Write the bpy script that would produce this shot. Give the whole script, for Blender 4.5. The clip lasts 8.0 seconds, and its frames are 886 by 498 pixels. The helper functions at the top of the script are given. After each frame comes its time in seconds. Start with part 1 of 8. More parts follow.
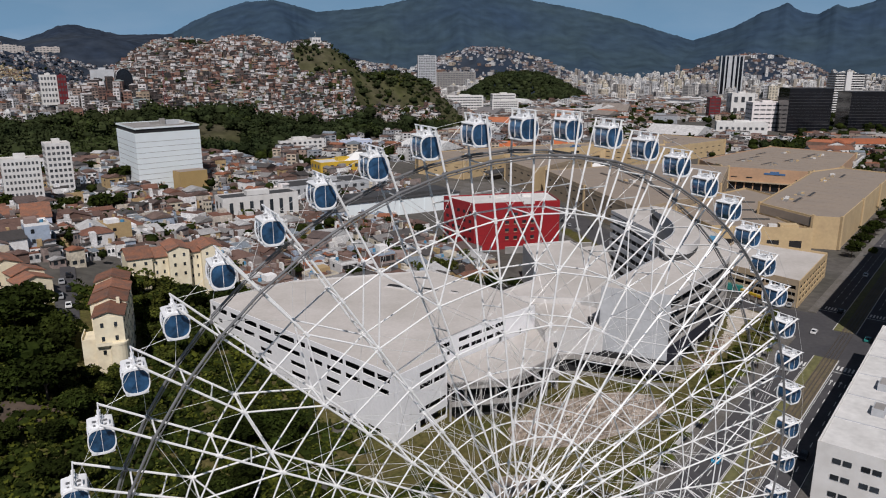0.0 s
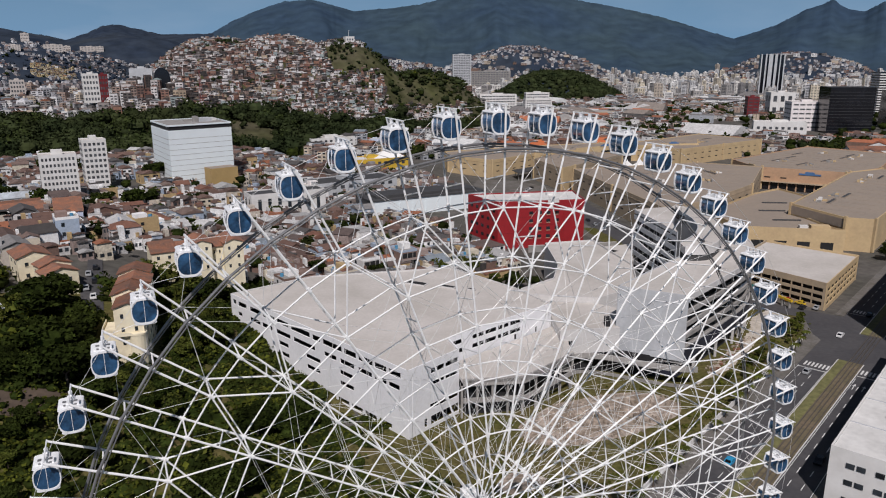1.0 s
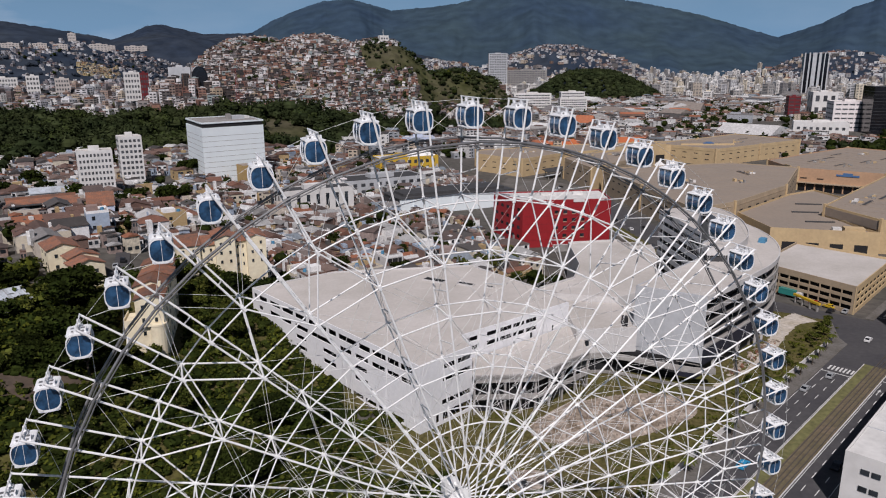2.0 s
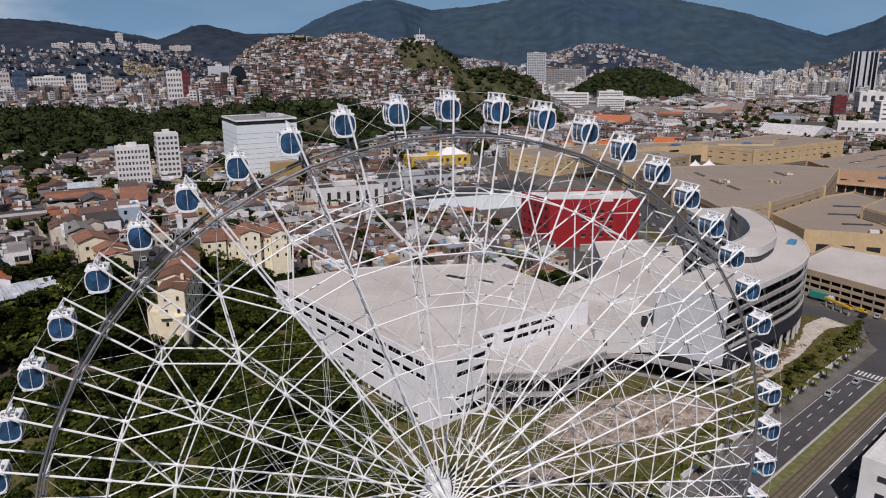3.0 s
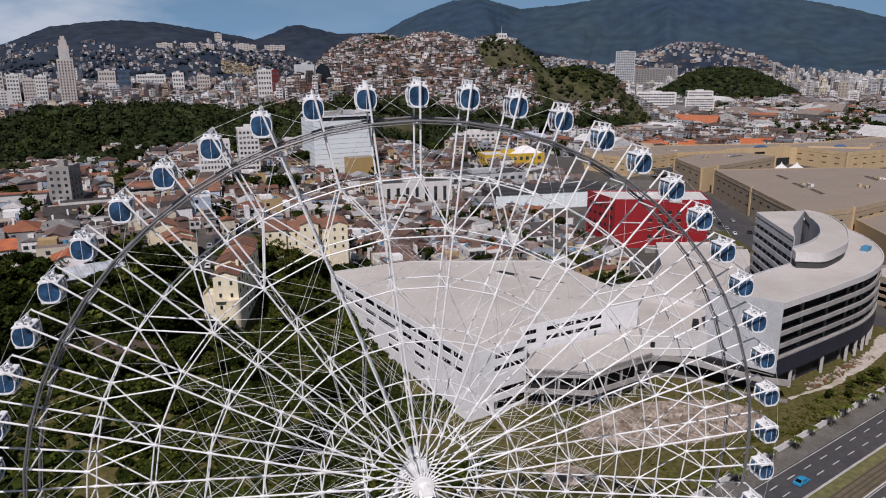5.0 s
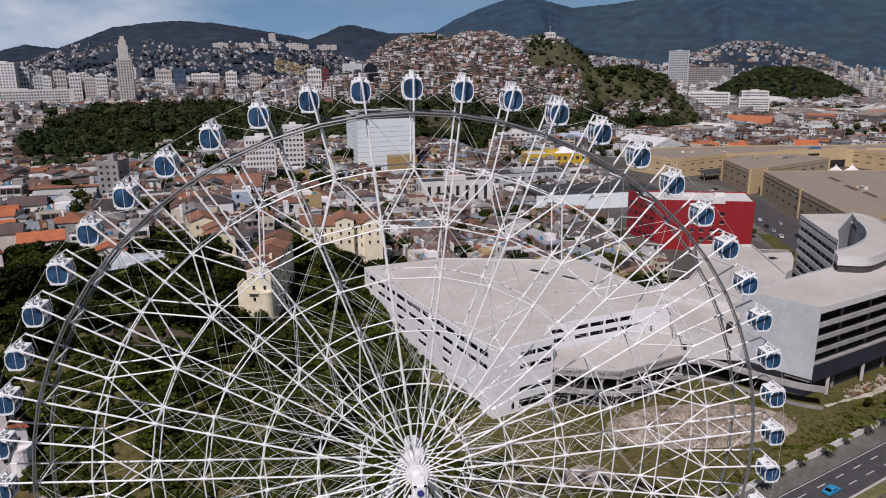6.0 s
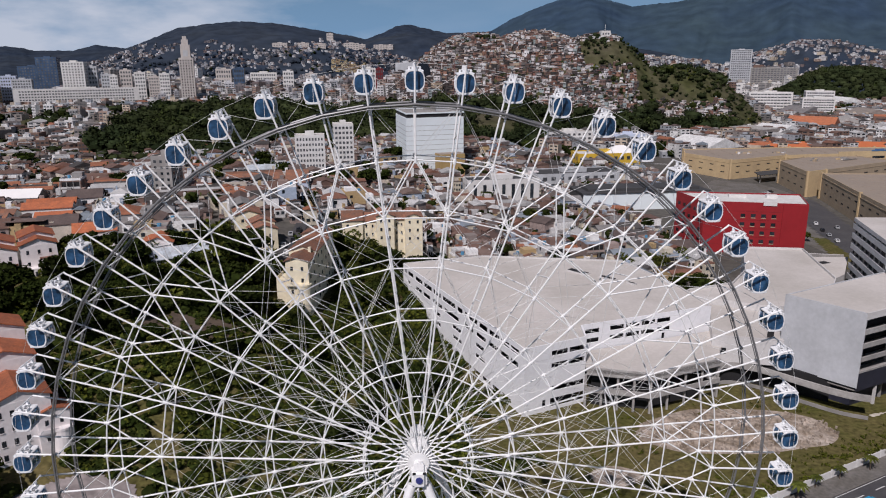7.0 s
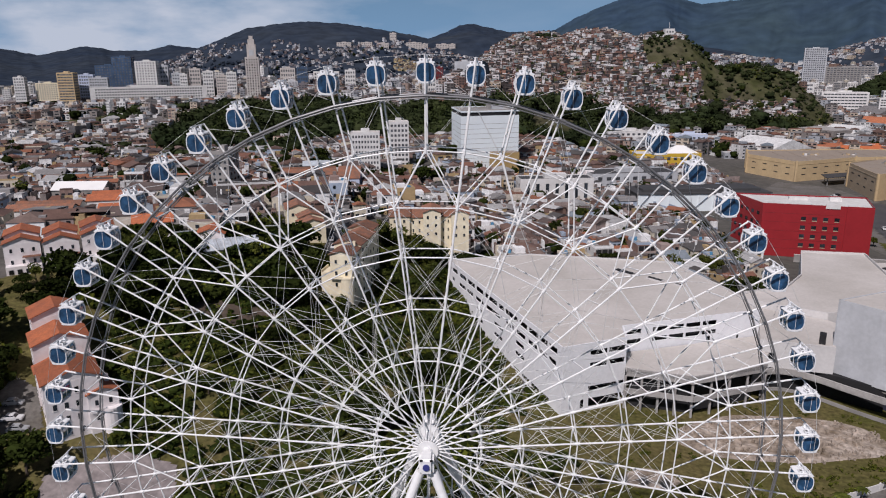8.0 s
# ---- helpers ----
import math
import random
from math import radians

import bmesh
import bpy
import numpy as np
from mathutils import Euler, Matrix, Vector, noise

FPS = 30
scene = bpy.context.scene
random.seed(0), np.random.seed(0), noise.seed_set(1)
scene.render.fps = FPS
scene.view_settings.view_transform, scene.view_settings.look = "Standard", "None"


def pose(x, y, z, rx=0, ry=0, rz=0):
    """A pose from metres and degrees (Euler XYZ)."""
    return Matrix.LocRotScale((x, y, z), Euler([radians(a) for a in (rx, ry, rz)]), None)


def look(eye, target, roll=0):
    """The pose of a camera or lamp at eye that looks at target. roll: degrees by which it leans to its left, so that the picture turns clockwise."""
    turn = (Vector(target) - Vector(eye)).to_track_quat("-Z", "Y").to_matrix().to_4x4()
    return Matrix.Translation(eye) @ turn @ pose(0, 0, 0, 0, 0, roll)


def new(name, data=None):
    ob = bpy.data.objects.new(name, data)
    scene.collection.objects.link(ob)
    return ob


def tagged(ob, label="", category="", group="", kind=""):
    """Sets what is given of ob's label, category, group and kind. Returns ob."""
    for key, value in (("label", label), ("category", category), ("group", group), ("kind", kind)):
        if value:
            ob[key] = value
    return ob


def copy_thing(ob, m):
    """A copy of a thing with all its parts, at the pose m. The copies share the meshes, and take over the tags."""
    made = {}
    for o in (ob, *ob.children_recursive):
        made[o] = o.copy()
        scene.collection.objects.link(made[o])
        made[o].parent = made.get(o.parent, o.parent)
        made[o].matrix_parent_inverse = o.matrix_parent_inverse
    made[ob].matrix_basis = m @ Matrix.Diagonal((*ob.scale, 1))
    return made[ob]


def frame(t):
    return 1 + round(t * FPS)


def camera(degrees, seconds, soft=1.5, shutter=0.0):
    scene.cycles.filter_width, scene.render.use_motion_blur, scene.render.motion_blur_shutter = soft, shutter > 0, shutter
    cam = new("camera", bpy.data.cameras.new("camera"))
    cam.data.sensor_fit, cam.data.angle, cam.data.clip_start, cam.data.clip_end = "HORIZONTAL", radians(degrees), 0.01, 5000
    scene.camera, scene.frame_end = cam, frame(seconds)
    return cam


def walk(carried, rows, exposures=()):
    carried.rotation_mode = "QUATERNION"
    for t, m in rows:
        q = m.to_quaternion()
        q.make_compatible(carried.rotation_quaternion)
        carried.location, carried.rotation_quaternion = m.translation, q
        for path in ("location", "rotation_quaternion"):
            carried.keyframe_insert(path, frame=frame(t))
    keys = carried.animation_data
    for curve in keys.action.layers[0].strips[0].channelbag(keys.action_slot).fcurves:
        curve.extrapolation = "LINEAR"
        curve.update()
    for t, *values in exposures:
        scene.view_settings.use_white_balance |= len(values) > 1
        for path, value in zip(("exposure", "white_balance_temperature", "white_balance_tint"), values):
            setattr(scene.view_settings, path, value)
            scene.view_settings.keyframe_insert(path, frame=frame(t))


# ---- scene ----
# ---------------------------------------------------------------- camera and its flight
cam = camera(63.17, 8.0, soft=1.1)
ROWS = [
    (0.0, -35.35, -53.33, 91.46, -27.42, -14.51, 0.14),
    (0.5, -33.08, -54.97, 91.26, -26.01, -14.55, 0.17),
    (1.0, -30.76, -56.56, 91.04, -24.60, -14.58, 0.19),
    (1.5, -28.41, -58.11, 90.82, -23.16, -14.61, 0.20),
    (2.0, -26.02, -59.60, 90.59, -21.69, -14.63, 0.21),
    (2.5, -23.61, -61.03, 90.35, -20.18, -14.65, 0.22),
    (3.0, -21.17, -62.40, 90.10, -18.62, -14.66, 0.23),
    (3.5, -18.72, -63.70, 89.84, -17.01, -14.67, 0.23),
    (4.0, -16.24, -64.93, 89.58, -15.33, -14.68, 0.23),
    (4.5, -13.76, -66.08, 89.30, -13.58, -14.68, 0.24),
    (5.0, -11.27, -67.14, 89.01, -11.75, -14.68, 0.25),
    (5.5, -8.77, -68.13, 88.70, -9.83, -14.69, 0.25),
    (6.0, -6.28, -69.02, 88.39, -7.81, -14.69, 0.26),
    (6.5, -3.78, -69.81, 88.06, -5.69, -14.69, 0.27),
    (7.0, -1.30, -70.51, 87.72, -3.45, -14.70, 0.29),
    (7.5, 1.17, -71.10, 87.37, -1.09, -14.71, 0.31),
    (8.0, 3.63, -71.59, 87.00, 1.41, -14.72, 0.34),
]
walk(cam, [(t, pose(x, y, z, 90 + pitch, roll, yaw)) for t, x, y, z, yaw, pitch, roll in ROWS], [(0.0, -0.28, 6380, 15), (1.5, -0.28, 6370, 17.5), (3.0, -0.27, 6360, 19.5), (6.0, -0.27, 6330, 20), (8.0, -0.27, 6300, 20)])

# ---------------------------------------------------------------- sky, sun, exposure
SUN_TO = Vector((-0.45, -0.89, 1.16)).normalized()      # towards the sun
world = bpy.data.worlds.new("sky")
scene.world = world
world.use_nodes = True
wn, wl = world.node_tree.nodes, world.node_tree.links
wn.clear()
w_out = wn.new("ShaderNodeOutputWorld")
w_bg = wn.new("ShaderNodeBackground")
w_sky = wn.new("ShaderNodeTexSky")
w_sky.sky_type = "NISHITA"
w_sky.sun_disc = False
w_sky.sun_elevation = math.asin(SUN_TO.z)
w_sky.sun_rotation = math.atan2(SUN_TO.x, SUN_TO.y)
w_sky.air_density, w_sky.dust_density, w_sky.ozone_density = 1.0, 0.3, 2.5
w_bg.inputs["Strength"].default_value = 0.0265
w_tc = wn.new("ShaderNodeTexCoord")
w_map = wn.new("ShaderNodeMapping")
w_map.inputs["Scale"].default_value = (3.0, 3.0, 9.0)
w_map.inputs["Location"].default_value = (1.3, 0.4, 0.0)
w_noise = wn.new("ShaderNodeTexNoise")
w_noise.inputs["Scale"].default_value = 1.6
w_noise.inputs["Detail"].default_value = 8.0
w_noise.inputs["Roughness"].default_value = 0.55
w_ramp = wn.new("ShaderNodeValToRGB")
w_ramp.color_ramp.elements[0].position = 0.40
w_ramp.color_ramp.elements[1].position = 0.62
w_sep = wn.new("ShaderNodeSeparateXYZ")
w_low = wn.new("ShaderNodeMapRange")                 # haze that thickens towards the horizon
w_low.inputs["From Min"].default_value, w_low.inputs["From Max"].default_value = 0.0, 0.3
w_low.inputs["To Min"].default_value, w_low.inputs["To Max"].default_value = 0.9, 0.0
w_haze = wn.new("ShaderNodeMixRGB")
w_haze.inputs["Color2"].default_value = (7.4, 15.0, 23.4, 1)
w_side = wn.new("ShaderNodeVectorMath")              # the cloud bank stands in one quarter of the sky
w_side.operation = "DOT_PRODUCT"
w_side.inputs[1].default_value = (math.sin(radians(-34)), math.cos(radians(-34)), 0.0)
w_bank = wn.new("ShaderNodeMapRange")
w_bank.interpolation_type = "SMOOTHSTEP"
w_bank.inputs["From Min"].default_value, w_bank.inputs["From Max"].default_value = 0.80, 0.975
w_bank.inputs["To Min"].default_value, w_bank.inputs["To Max"].default_value = 0.10, 1.0
w_cloud = wn.new("ShaderNodeMath")
w_cloud.operation = "MULTIPLY"
w_mix = wn.new("ShaderNodeMixRGB")
w_mix.inputs["Color2"].default_value = (21.5, 24.6, 27.5, 1)
wl.new(w_tc.outputs["Generated"], w_map.inputs["Vector"])
wl.new(w_tc.outputs["Generated"], w_sep.inputs["Vector"])
wl.new(w_sep.outputs["Z"], w_low.inputs["Value"])
wl.new(w_low.outputs["Result"], w_haze.inputs["Fac"])
wl.new(w_map.outputs["Vector"], w_noise.inputs["Vector"])
wl.new(w_noise.outputs["Fac"], w_ramp.inputs["Fac"])
wl.new(w_tc.outputs["Generated"], w_side.inputs[0])
wl.new(w_side.outputs["Value"], w_bank.inputs["Value"])
wl.new(w_ramp.outputs["Color"], w_cloud.inputs[0])
wl.new(w_bank.outputs["Result"], w_cloud.inputs[1])
wl.new(w_cloud.outputs[0], w_mix.inputs["Fac"])
wl.new(w_sky.outputs["Color"], w_haze.inputs["Color1"])
wl.new(w_haze.outputs["Color"], w_mix.inputs["Color1"])
wl.new(w_mix.outputs["Color"], w_bg.inputs["Color"])
wl.new(w_bg.outputs["Background"], w_out.inputs["Surface"])

sun_data = bpy.data.lights.new("sun", "SUN")
sun_data.energy, sun_data.angle, sun_data.color = 4.5, radians(0.53), (1.0, 0.965, 0.91)
sun = new("sun", sun_data)
sun.matrix_basis = look(SUN_TO * 300, (0, 0, 0))


# ---------------------------------------------------------------- materials
def material(name, colour, rough=0.8, metal=0.0, vary=0.15, grain=6.0, patch=0.15, bump=0.0,
             tint=None, each=0.0, island=0.0, spec=0.5):
    """A surface with grain and larger stains in world metres; tint is the colour that the stains lean to."""
    m = bpy.data.materials.new(name)
    m.use_nodes = True
    n, l = m.node_tree.nodes, m.node_tree.links
    b = n["Principled BSDF"]
    b.inputs["Roughness"].default_value = rough
    b.inputs["Metallic"].default_value = metal
    b.inputs["Specular IOR Level"].default_value = spec
    geo = n.new("ShaderNodeNewGeometry")
    fine, wide = n.new("ShaderNodeTexNoise"), n.new("ShaderNodeTexNoise")
    fine.inputs["Scale"].default_value, fine.inputs["Detail"].default_value = grain, 4.0
    wide.inputs["Scale"].default_value, wide.inputs["Detail"].default_value = patch, 6.0
    wide.inputs["Roughness"].default_value = 0.65
    for k in (fine, wide):
        l.new(geo.outputs["Position"], k.inputs["Vector"])
    ramp = n.new("ShaderNodeValToRGB")
    ramp.color_ramp.elements[0].position, ramp.color_ramp.elements[1].position = 0.35, 0.68
    l.new(wide.outputs["Fac"], ramp.inputs["Fac"])
    mix = n.new("ShaderNodeMixRGB")
    t = tint or tuple(c * (1 - 1.6 * vary) for c in colour)
    mix.inputs["Color1"].default_value = (*colour, 1)
    mix.inputs["Color2"].default_value = (*t, 1)
    l.new(ramp.outputs["Color"], mix.inputs["Fac"])
    val = n.new("ShaderNodeHueSaturation")
    l.new(mix.outputs["Color"], val.inputs["Color"])
    rng = n.new("ShaderNodeMapRange")
    rng.inputs["From Min"].default_value, rng.inputs["From Max"].default_value = 0.3, 0.7
    rng.inputs["To Min"].default_value, rng.inputs["To Max"].default_value = 1 - vary, 1 + vary
    l.new(fine.outputs["Fac"], rng.inputs["Value"])
    source = rng.outputs["Result"]
    for amount, socket in ((each, n.new("ShaderNodeObjectInfo").outputs["Random"]), (island, geo.outputs["Random Per Island"])):
        if amount:
            r = n.new("ShaderNodeMapRange")
            r.inputs["To Min"].default_value, r.inputs["To Max"].default_value = 1 - amount, 1 + amount
            l.new(socket, r.inputs["Value"])
            mul = n.new("ShaderNodeMath")
            mul.operation = "MULTIPLY"
            l.new(source, mul.inputs[0])
            l.new(r.outputs["Result"], mul.inputs[1])
            source = mul.outputs[0]
    l.new(source, val.inputs["Value"])
    l.new(val.outputs["Color"], b.inputs["Base Color"])
    if bump:
        bp = n.new("ShaderNodeBump")
        bp.inputs["Strength"].default_value, bp.inputs["Distance"].default_value = bump, 0.05
        l.new(fine.outputs["Fac"], bp.inputs["Height"])
        l.new(bp.outputs["Normal"], b.inputs["Normal"])
    return m


def palette_material(name, colours, rough=0.85, vary=0.22, by_island=True, grain=1.6):
    """One material whose pieces each take a colour of the palette at random."""
    m = material(name, (1, 1, 1), rough, vary=vary, grain=grain, patch=0.3)
    n, l = m.node_tree.nodes, m.node_tree.links
    ramp = n.new("ShaderNodeValToRGB")
    ramp.color_ramp.interpolation = "CONSTANT"
    while len(ramp.color_ramp.elements) < len(colours):
        ramp.color_ramp.elements.new(0.5)
    for i, c in enumerate(colours):
        ramp.color_ramp.elements[i].position = i / len(colours)
        ramp.color_ramp.elements[i].color = (*c, 1)
    if by_island:
        l.new(n["Geometry"].outputs["Random Per Island"], ramp.inputs["Fac"])
    else:
        l.new(n.new("ShaderNodeObjectInfo").outputs["Random"], ramp.inputs["Fac"])
    mul = n.new("ShaderNodeMixRGB")
    mul.blend_type = "MULTIPLY"
    mul.inputs["Fac"].default_value = 1.0
    l.new(n["Hue/Saturation/Value"].outputs["Color"], mul.inputs["Color1"])
    l.new(ramp.outputs["Color"], mul.inputs["Color2"])
    l.new(mul.outputs["Color"], n["Principled BSDF"].inputs["Base Color"])
    return m


M_WHITE_STEEL = material("white_painted_steel", (0.87, 0.87, 0.86), 0.4, vary=0.05, grain=1.5, patch=0.4)
M_GREY_STEEL = material("grey_rim_steel", (0.22, 0.22, 0.225), 0.35, metal=0.3, vary=0.12, grain=1.2, patch=0.5)
M_CABLE = material("cable_steel", (0.72, 0.72, 0.71), 0.4, metal=0.1, vary=0.05)
M_CABIN = material("cabin_white_shell", (0.84, 0.85, 0.86), 0.25, vary=0.03, grain=2.0)
M_GLASS = material("blue_tinted_glass", (0.045, 0.138, 0.285), 0.05, vary=0.45, grain=1.1, patch=0.8, spec=0.7)
M_GLASS.node_tree.nodes["Principled BSDF"].inputs["Transmission Weight"].default_value = 0.25
M_BLUE = material("blue_paint", (0.05, 0.06, 0.25), 0.4)
# near-black for dark fittings, and for shade painted into openings and interiors
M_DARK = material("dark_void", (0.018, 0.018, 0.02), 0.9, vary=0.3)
M_CONC = material("pale_concrete", (0.60, 0.585, 0.57), 0.9, vary=0.05, grain=1.4, patch=0.09, tint=(0.52, 0.505, 0.495), bump=0.1)
M_SHELL = material("white_painted_shell", (0.82, 0.82, 0.835), 0.85, vary=0.04, grain=1.2, patch=0.1, tint=(0.73, 0.73, 0.745), bump=0.08)
M_STONE = material("pale_grey_stone", (0.52, 0.475, 0.44), 0.9, vary=0.08, grain=0.5, patch=0.05)
M_BLUEGLASS = material("blue_grey_curtain_glass", (0.07, 0.11, 0.18), 0.2, vary=0.2, grain=0.1, patch=0.04)
M_FARWINDOW = material("distant_windows", (0.085, 0.09, 0.10), 0.35, vary=0.3, grain=0.2, each=0.3, island=0.4)
M_CONCOLD = material("grimy_concrete", (0.40, 0.385, 0.37), 0.9, vary=0.12, grain=1.2, patch=0.2, tint=(0.27, 0.255, 0.24), bump=0.1)
M_NAVY = material("dark_hoarding", (0.022, 0.024, 0.042), 0.7, vary=0.25, grain=0.6)
M_ROOF = material("concrete_roof", (0.56, 0.525, 0.495), 0.92, vary=0.05, grain=1.0, patch=0.045, tint=(0.44, 0.41, 0.375), bump=0.1)
M_GREYWALL = material("grey_render_wall", (0.50, 0.515, 0.535), 0.85, vary=0.06, grain=0.9, patch=0.12, tint=(0.40, 0.41, 0.425))
M_RAWCONC = material("raw_concrete", (0.33, 0.315, 0.30), 0.9, vary=0.12, grain=0.8, patch=0.2, tint=(0.2, 0.19, 0.18))
M_WINDOW = material("window_glass", (0.03, 0.037, 0.045), 0.12, vary=0.4, grain=0.25, each=0.5, island=0.5)
M_WHITEWALL = material("white_render", (0.70, 0.69, 0.675), 0.85, vary=0.05, grain=0.4, patch=0.12, tint=(0.60, 0.585, 0.56))
M_PANEL = material("smooth_white_panels", (0.79, 0.86, 0.88), 0.6, vary=0.02, grain=0.2, patch=0.03, tint=(0.75, 0.81, 0.83))
M_RED = material("red_cladding", (0.31, 0.017, 0.022), 0.5, vary=0.08, grain=0.8, patch=0.2)
M_REDDARK = material("dark_red_cladding", (0.16, 0.016, 0.02), 0.5, vary=0.1)
M_WHITEROOF = material("white_roof_membrane", (0.68, 0.67, 0.65), 0.85, vary=0.08, grain=0.6, patch=0.12, tint=(0.55, 0.54, 0.52))
M_BLACKROOF = material("dark_sheet_roof", (0.06, 0.06, 0.062), 0.7, vary=0.15, grain=0.8, patch=0.2)
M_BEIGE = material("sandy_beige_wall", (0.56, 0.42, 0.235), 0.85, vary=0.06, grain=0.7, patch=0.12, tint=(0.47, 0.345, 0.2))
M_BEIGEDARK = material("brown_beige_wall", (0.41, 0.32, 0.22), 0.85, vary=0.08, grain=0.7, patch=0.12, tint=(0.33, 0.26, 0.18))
M_SALMON = material("salmon_render", (0.50, 0.31, 0.19), 0.85, vary=0.07, grain=0.7, patch=0.12, tint=(0.42, 0.27, 0.17))
M_SIGNBLUE = material("blue_sign_paint", (0.07, 0.16, 0.33), 0.6, vary=0.08)
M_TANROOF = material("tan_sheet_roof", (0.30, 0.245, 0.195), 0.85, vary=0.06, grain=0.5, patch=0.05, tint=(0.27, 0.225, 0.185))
M_YELLOW = material("cream_yellow_render", (0.79, 0.72, 0.54), 0.85, vary=0.06, grain=0.9, patch=0.3, tint=(0.69, 0.60, 0.43))
M_PINK = material("pale_pink_render", (0.82, 0.78, 0.77), 0.85, vary=0.05, grain=0.9, patch=0.3, tint=(0.72, 0.66, 0.65))
M_TILE = material("terracotta_tiles", (0.42, 0.125, 0.05), 0.85, vary=0.22, grain=2.2, patch=0.4, tint=(0.27, 0.09, 0.045), each=0.25)
M_TILEOLD = material("weathered_brown_tiles", (0.27, 0.11, 0.06), 0.9, vary=0.22, grain=2.2, patch=0.4, tint=(0.14, 0.085, 0.065), each=0.25)
ROOF_COLOURS = [(0.20, 0.092, 0.062), (0.105, 0.066, 0.054), (0.23, 0.22, 0.215), (0.29, 0.112, 0.06), (0.085, 0.078, 0.076), (0.145, 0.085, 0.068), (0.40, 0.395, 0.39), (0.055, 0.049, 0.047), (0.18, 0.125, 0.105), (0.22, 0.255, 0.29), (0.14, 0.08, 0.062), (0.52, 0.515, 0.51), (0.115, 0.085, 0.077), (0.165, 0.10, 0.08)]
WALL_COLOURS = [(0.86, 0.855, 0.85), (0.56, 0.50, 0.43), (0.34, 0.265, 0.24), (0.82, 0.815, 0.80), (0.20, 0.125, 0.10), (0.87, 0.865, 0.86), (0.36, 0.43, 0.53), (0.46, 0.33, 0.17), (0.62, 0.61, 0.605), (0.24, 0.20, 0.185), (0.85, 0.845, 0.84), (0.30, 0.21, 0.18), (0.62, 0.56, 0.45), (0.30, 0.285, 0.28)]
M_ROOFMIX = palette_material("mixed_house_roofs", ROOF_COLOURS, by_island=False, vary=0.16)
M_WALLMIX = palette_material("mixed_house_walls", WALL_COLOURS, by_island=False, vary=0.10)
M_CITYMIX = palette_material("distant_city_walls", [(0.52, 0.51, 0.50), (0.72, 0.72, 0.71), (0.28, 0.25, 0.235), (0.78, 0.78, 0.77), (0.38, 0.28, 0.23), (0.15, 0.14, 0.135), (0.56, 0.47, 0.37), (0.21, 0.13, 0.10), (0.38, 0.40, 0.43), (0.66, 0.65, 0.64)])
M_FAVELA = palette_material("brick_hillside_walls", [(0.27, 0.15, 0.115), (0.04, 0.036, 0.035), (0.06, 0.05, 0.048), (0.55, 0.52, 0.51), (0.13, 0.115, 0.11), (0.22, 0.105, 0.08), (0.34, 0.25, 0.21), (0.05, 0.047, 0.046), (0.76, 0.75, 0.75), (0.31, 0.165, 0.115), (0.23, 0.21, 0.21), (0.42, 0.33, 0.24), (0.08, 0.062, 0.056), (0.62, 0.58, 0.57), (0.72, 0.69, 0.68), (0.07, 0.06, 0.058), (0.15, 0.09, 0.075), (0.66, 0.64, 0.635), (0.32, 0.38, 0.38), (0.20, 0.13, 0.11)])
M_TOWER = palette_material("distant_tower_walls", [(0.72, 0.70, 0.67), (0.60, 0.58, 0.55), (0.78, 0.77, 0.75), (0.52, 0.45, 0.37), (0.66, 0.66, 0.67), (0.40, 0.38, 0.36), (0.82, 0.80, 0.77), (0.72, 0.64, 0.50), (0.30, 0.29, 0.29)])
# far town walls, their greys tilted to blue as painted distance haze
M_HAZETOWN = palette_material("hazed_town_walls", [(0.52, 0.52, 0.55), (0.27, 0.26, 0.28), (0.66, 0.66, 0.68), (0.20, 0.18, 0.19), (0.38, 0.33, 0.32), (0.13, 0.13, 0.14), (0.76, 0.76, 0.77), (0.18, 0.14, 0.135), (0.42, 0.42, 0.45)])
M_GRASS = material("rough_grass", (0.078, 0.078, 0.022), 0.95, vary=0.4, grain=0.9, patch=0.06, tint=(0.125, 0.100, 0.044), bump=0.5, spec=0.1)
M_LAND = material("city_ground", (0.105, 0.095, 0.085), 0.95, vary=0.3, grain=0.25, patch=0.02, tint=(0.06, 0.058, 0.048))
M_DIRT = material("bare_earth_and_rubble", (0.43, 0.365, 0.31), 0.95, vary=0.4, grain=0.9, patch=0.2, tint=(0.155, 0.115, 0.075), bump=0.9)
M_SAND = material("sandy_path", (0.55, 0.50, 0.45), 0.95, vary=0.18, grain=0.8, patch=0.15, tint=(0.36, 0.31, 0.23), bump=0.4)
M_ASPHALT = material("worn_asphalt", (0.052, 0.050, 0.055), 0.85, vary=0.14, grain=0.7, patch=0.08, tint=(0.075, 0.072, 0.074))
M_PAVE = material("paving", (0.155, 0.145, 0.135), 0.9, vary=0.22, grain=1.2, patch=0.12, tint=(0.095, 0.085, 0.07))
M_YARD = material("pinkish_paving", (0.30, 0.26, 0.25), 0.9, vary=0.2, grain=0.8, patch=0.25, tint=(0.17, 0.145, 0.14))
M_LINE = material("road_marking_white", (0.7, 0.7, 0.68), 0.7, vary=0.12, grain=2.0)
M_RAIL = material("tram_rail_track", (0.085, 0.072, 0.06), 0.6, vary=0.15)
M_PALESHEET = material("pale_zinc_sheet", (0.56, 0.62, 0.68), 0.5, vary=0.14, grain=1.6, patch=0.25, tint=(0.36, 0.38, 0.40), each=0.2)
M_TRACKBED = material("brown_track_bed", (0.15, 0.115, 0.075), 0.95, vary=0.25, grain=0.8, patch=0.1, tint=(0.10, 0.09, 0.045))
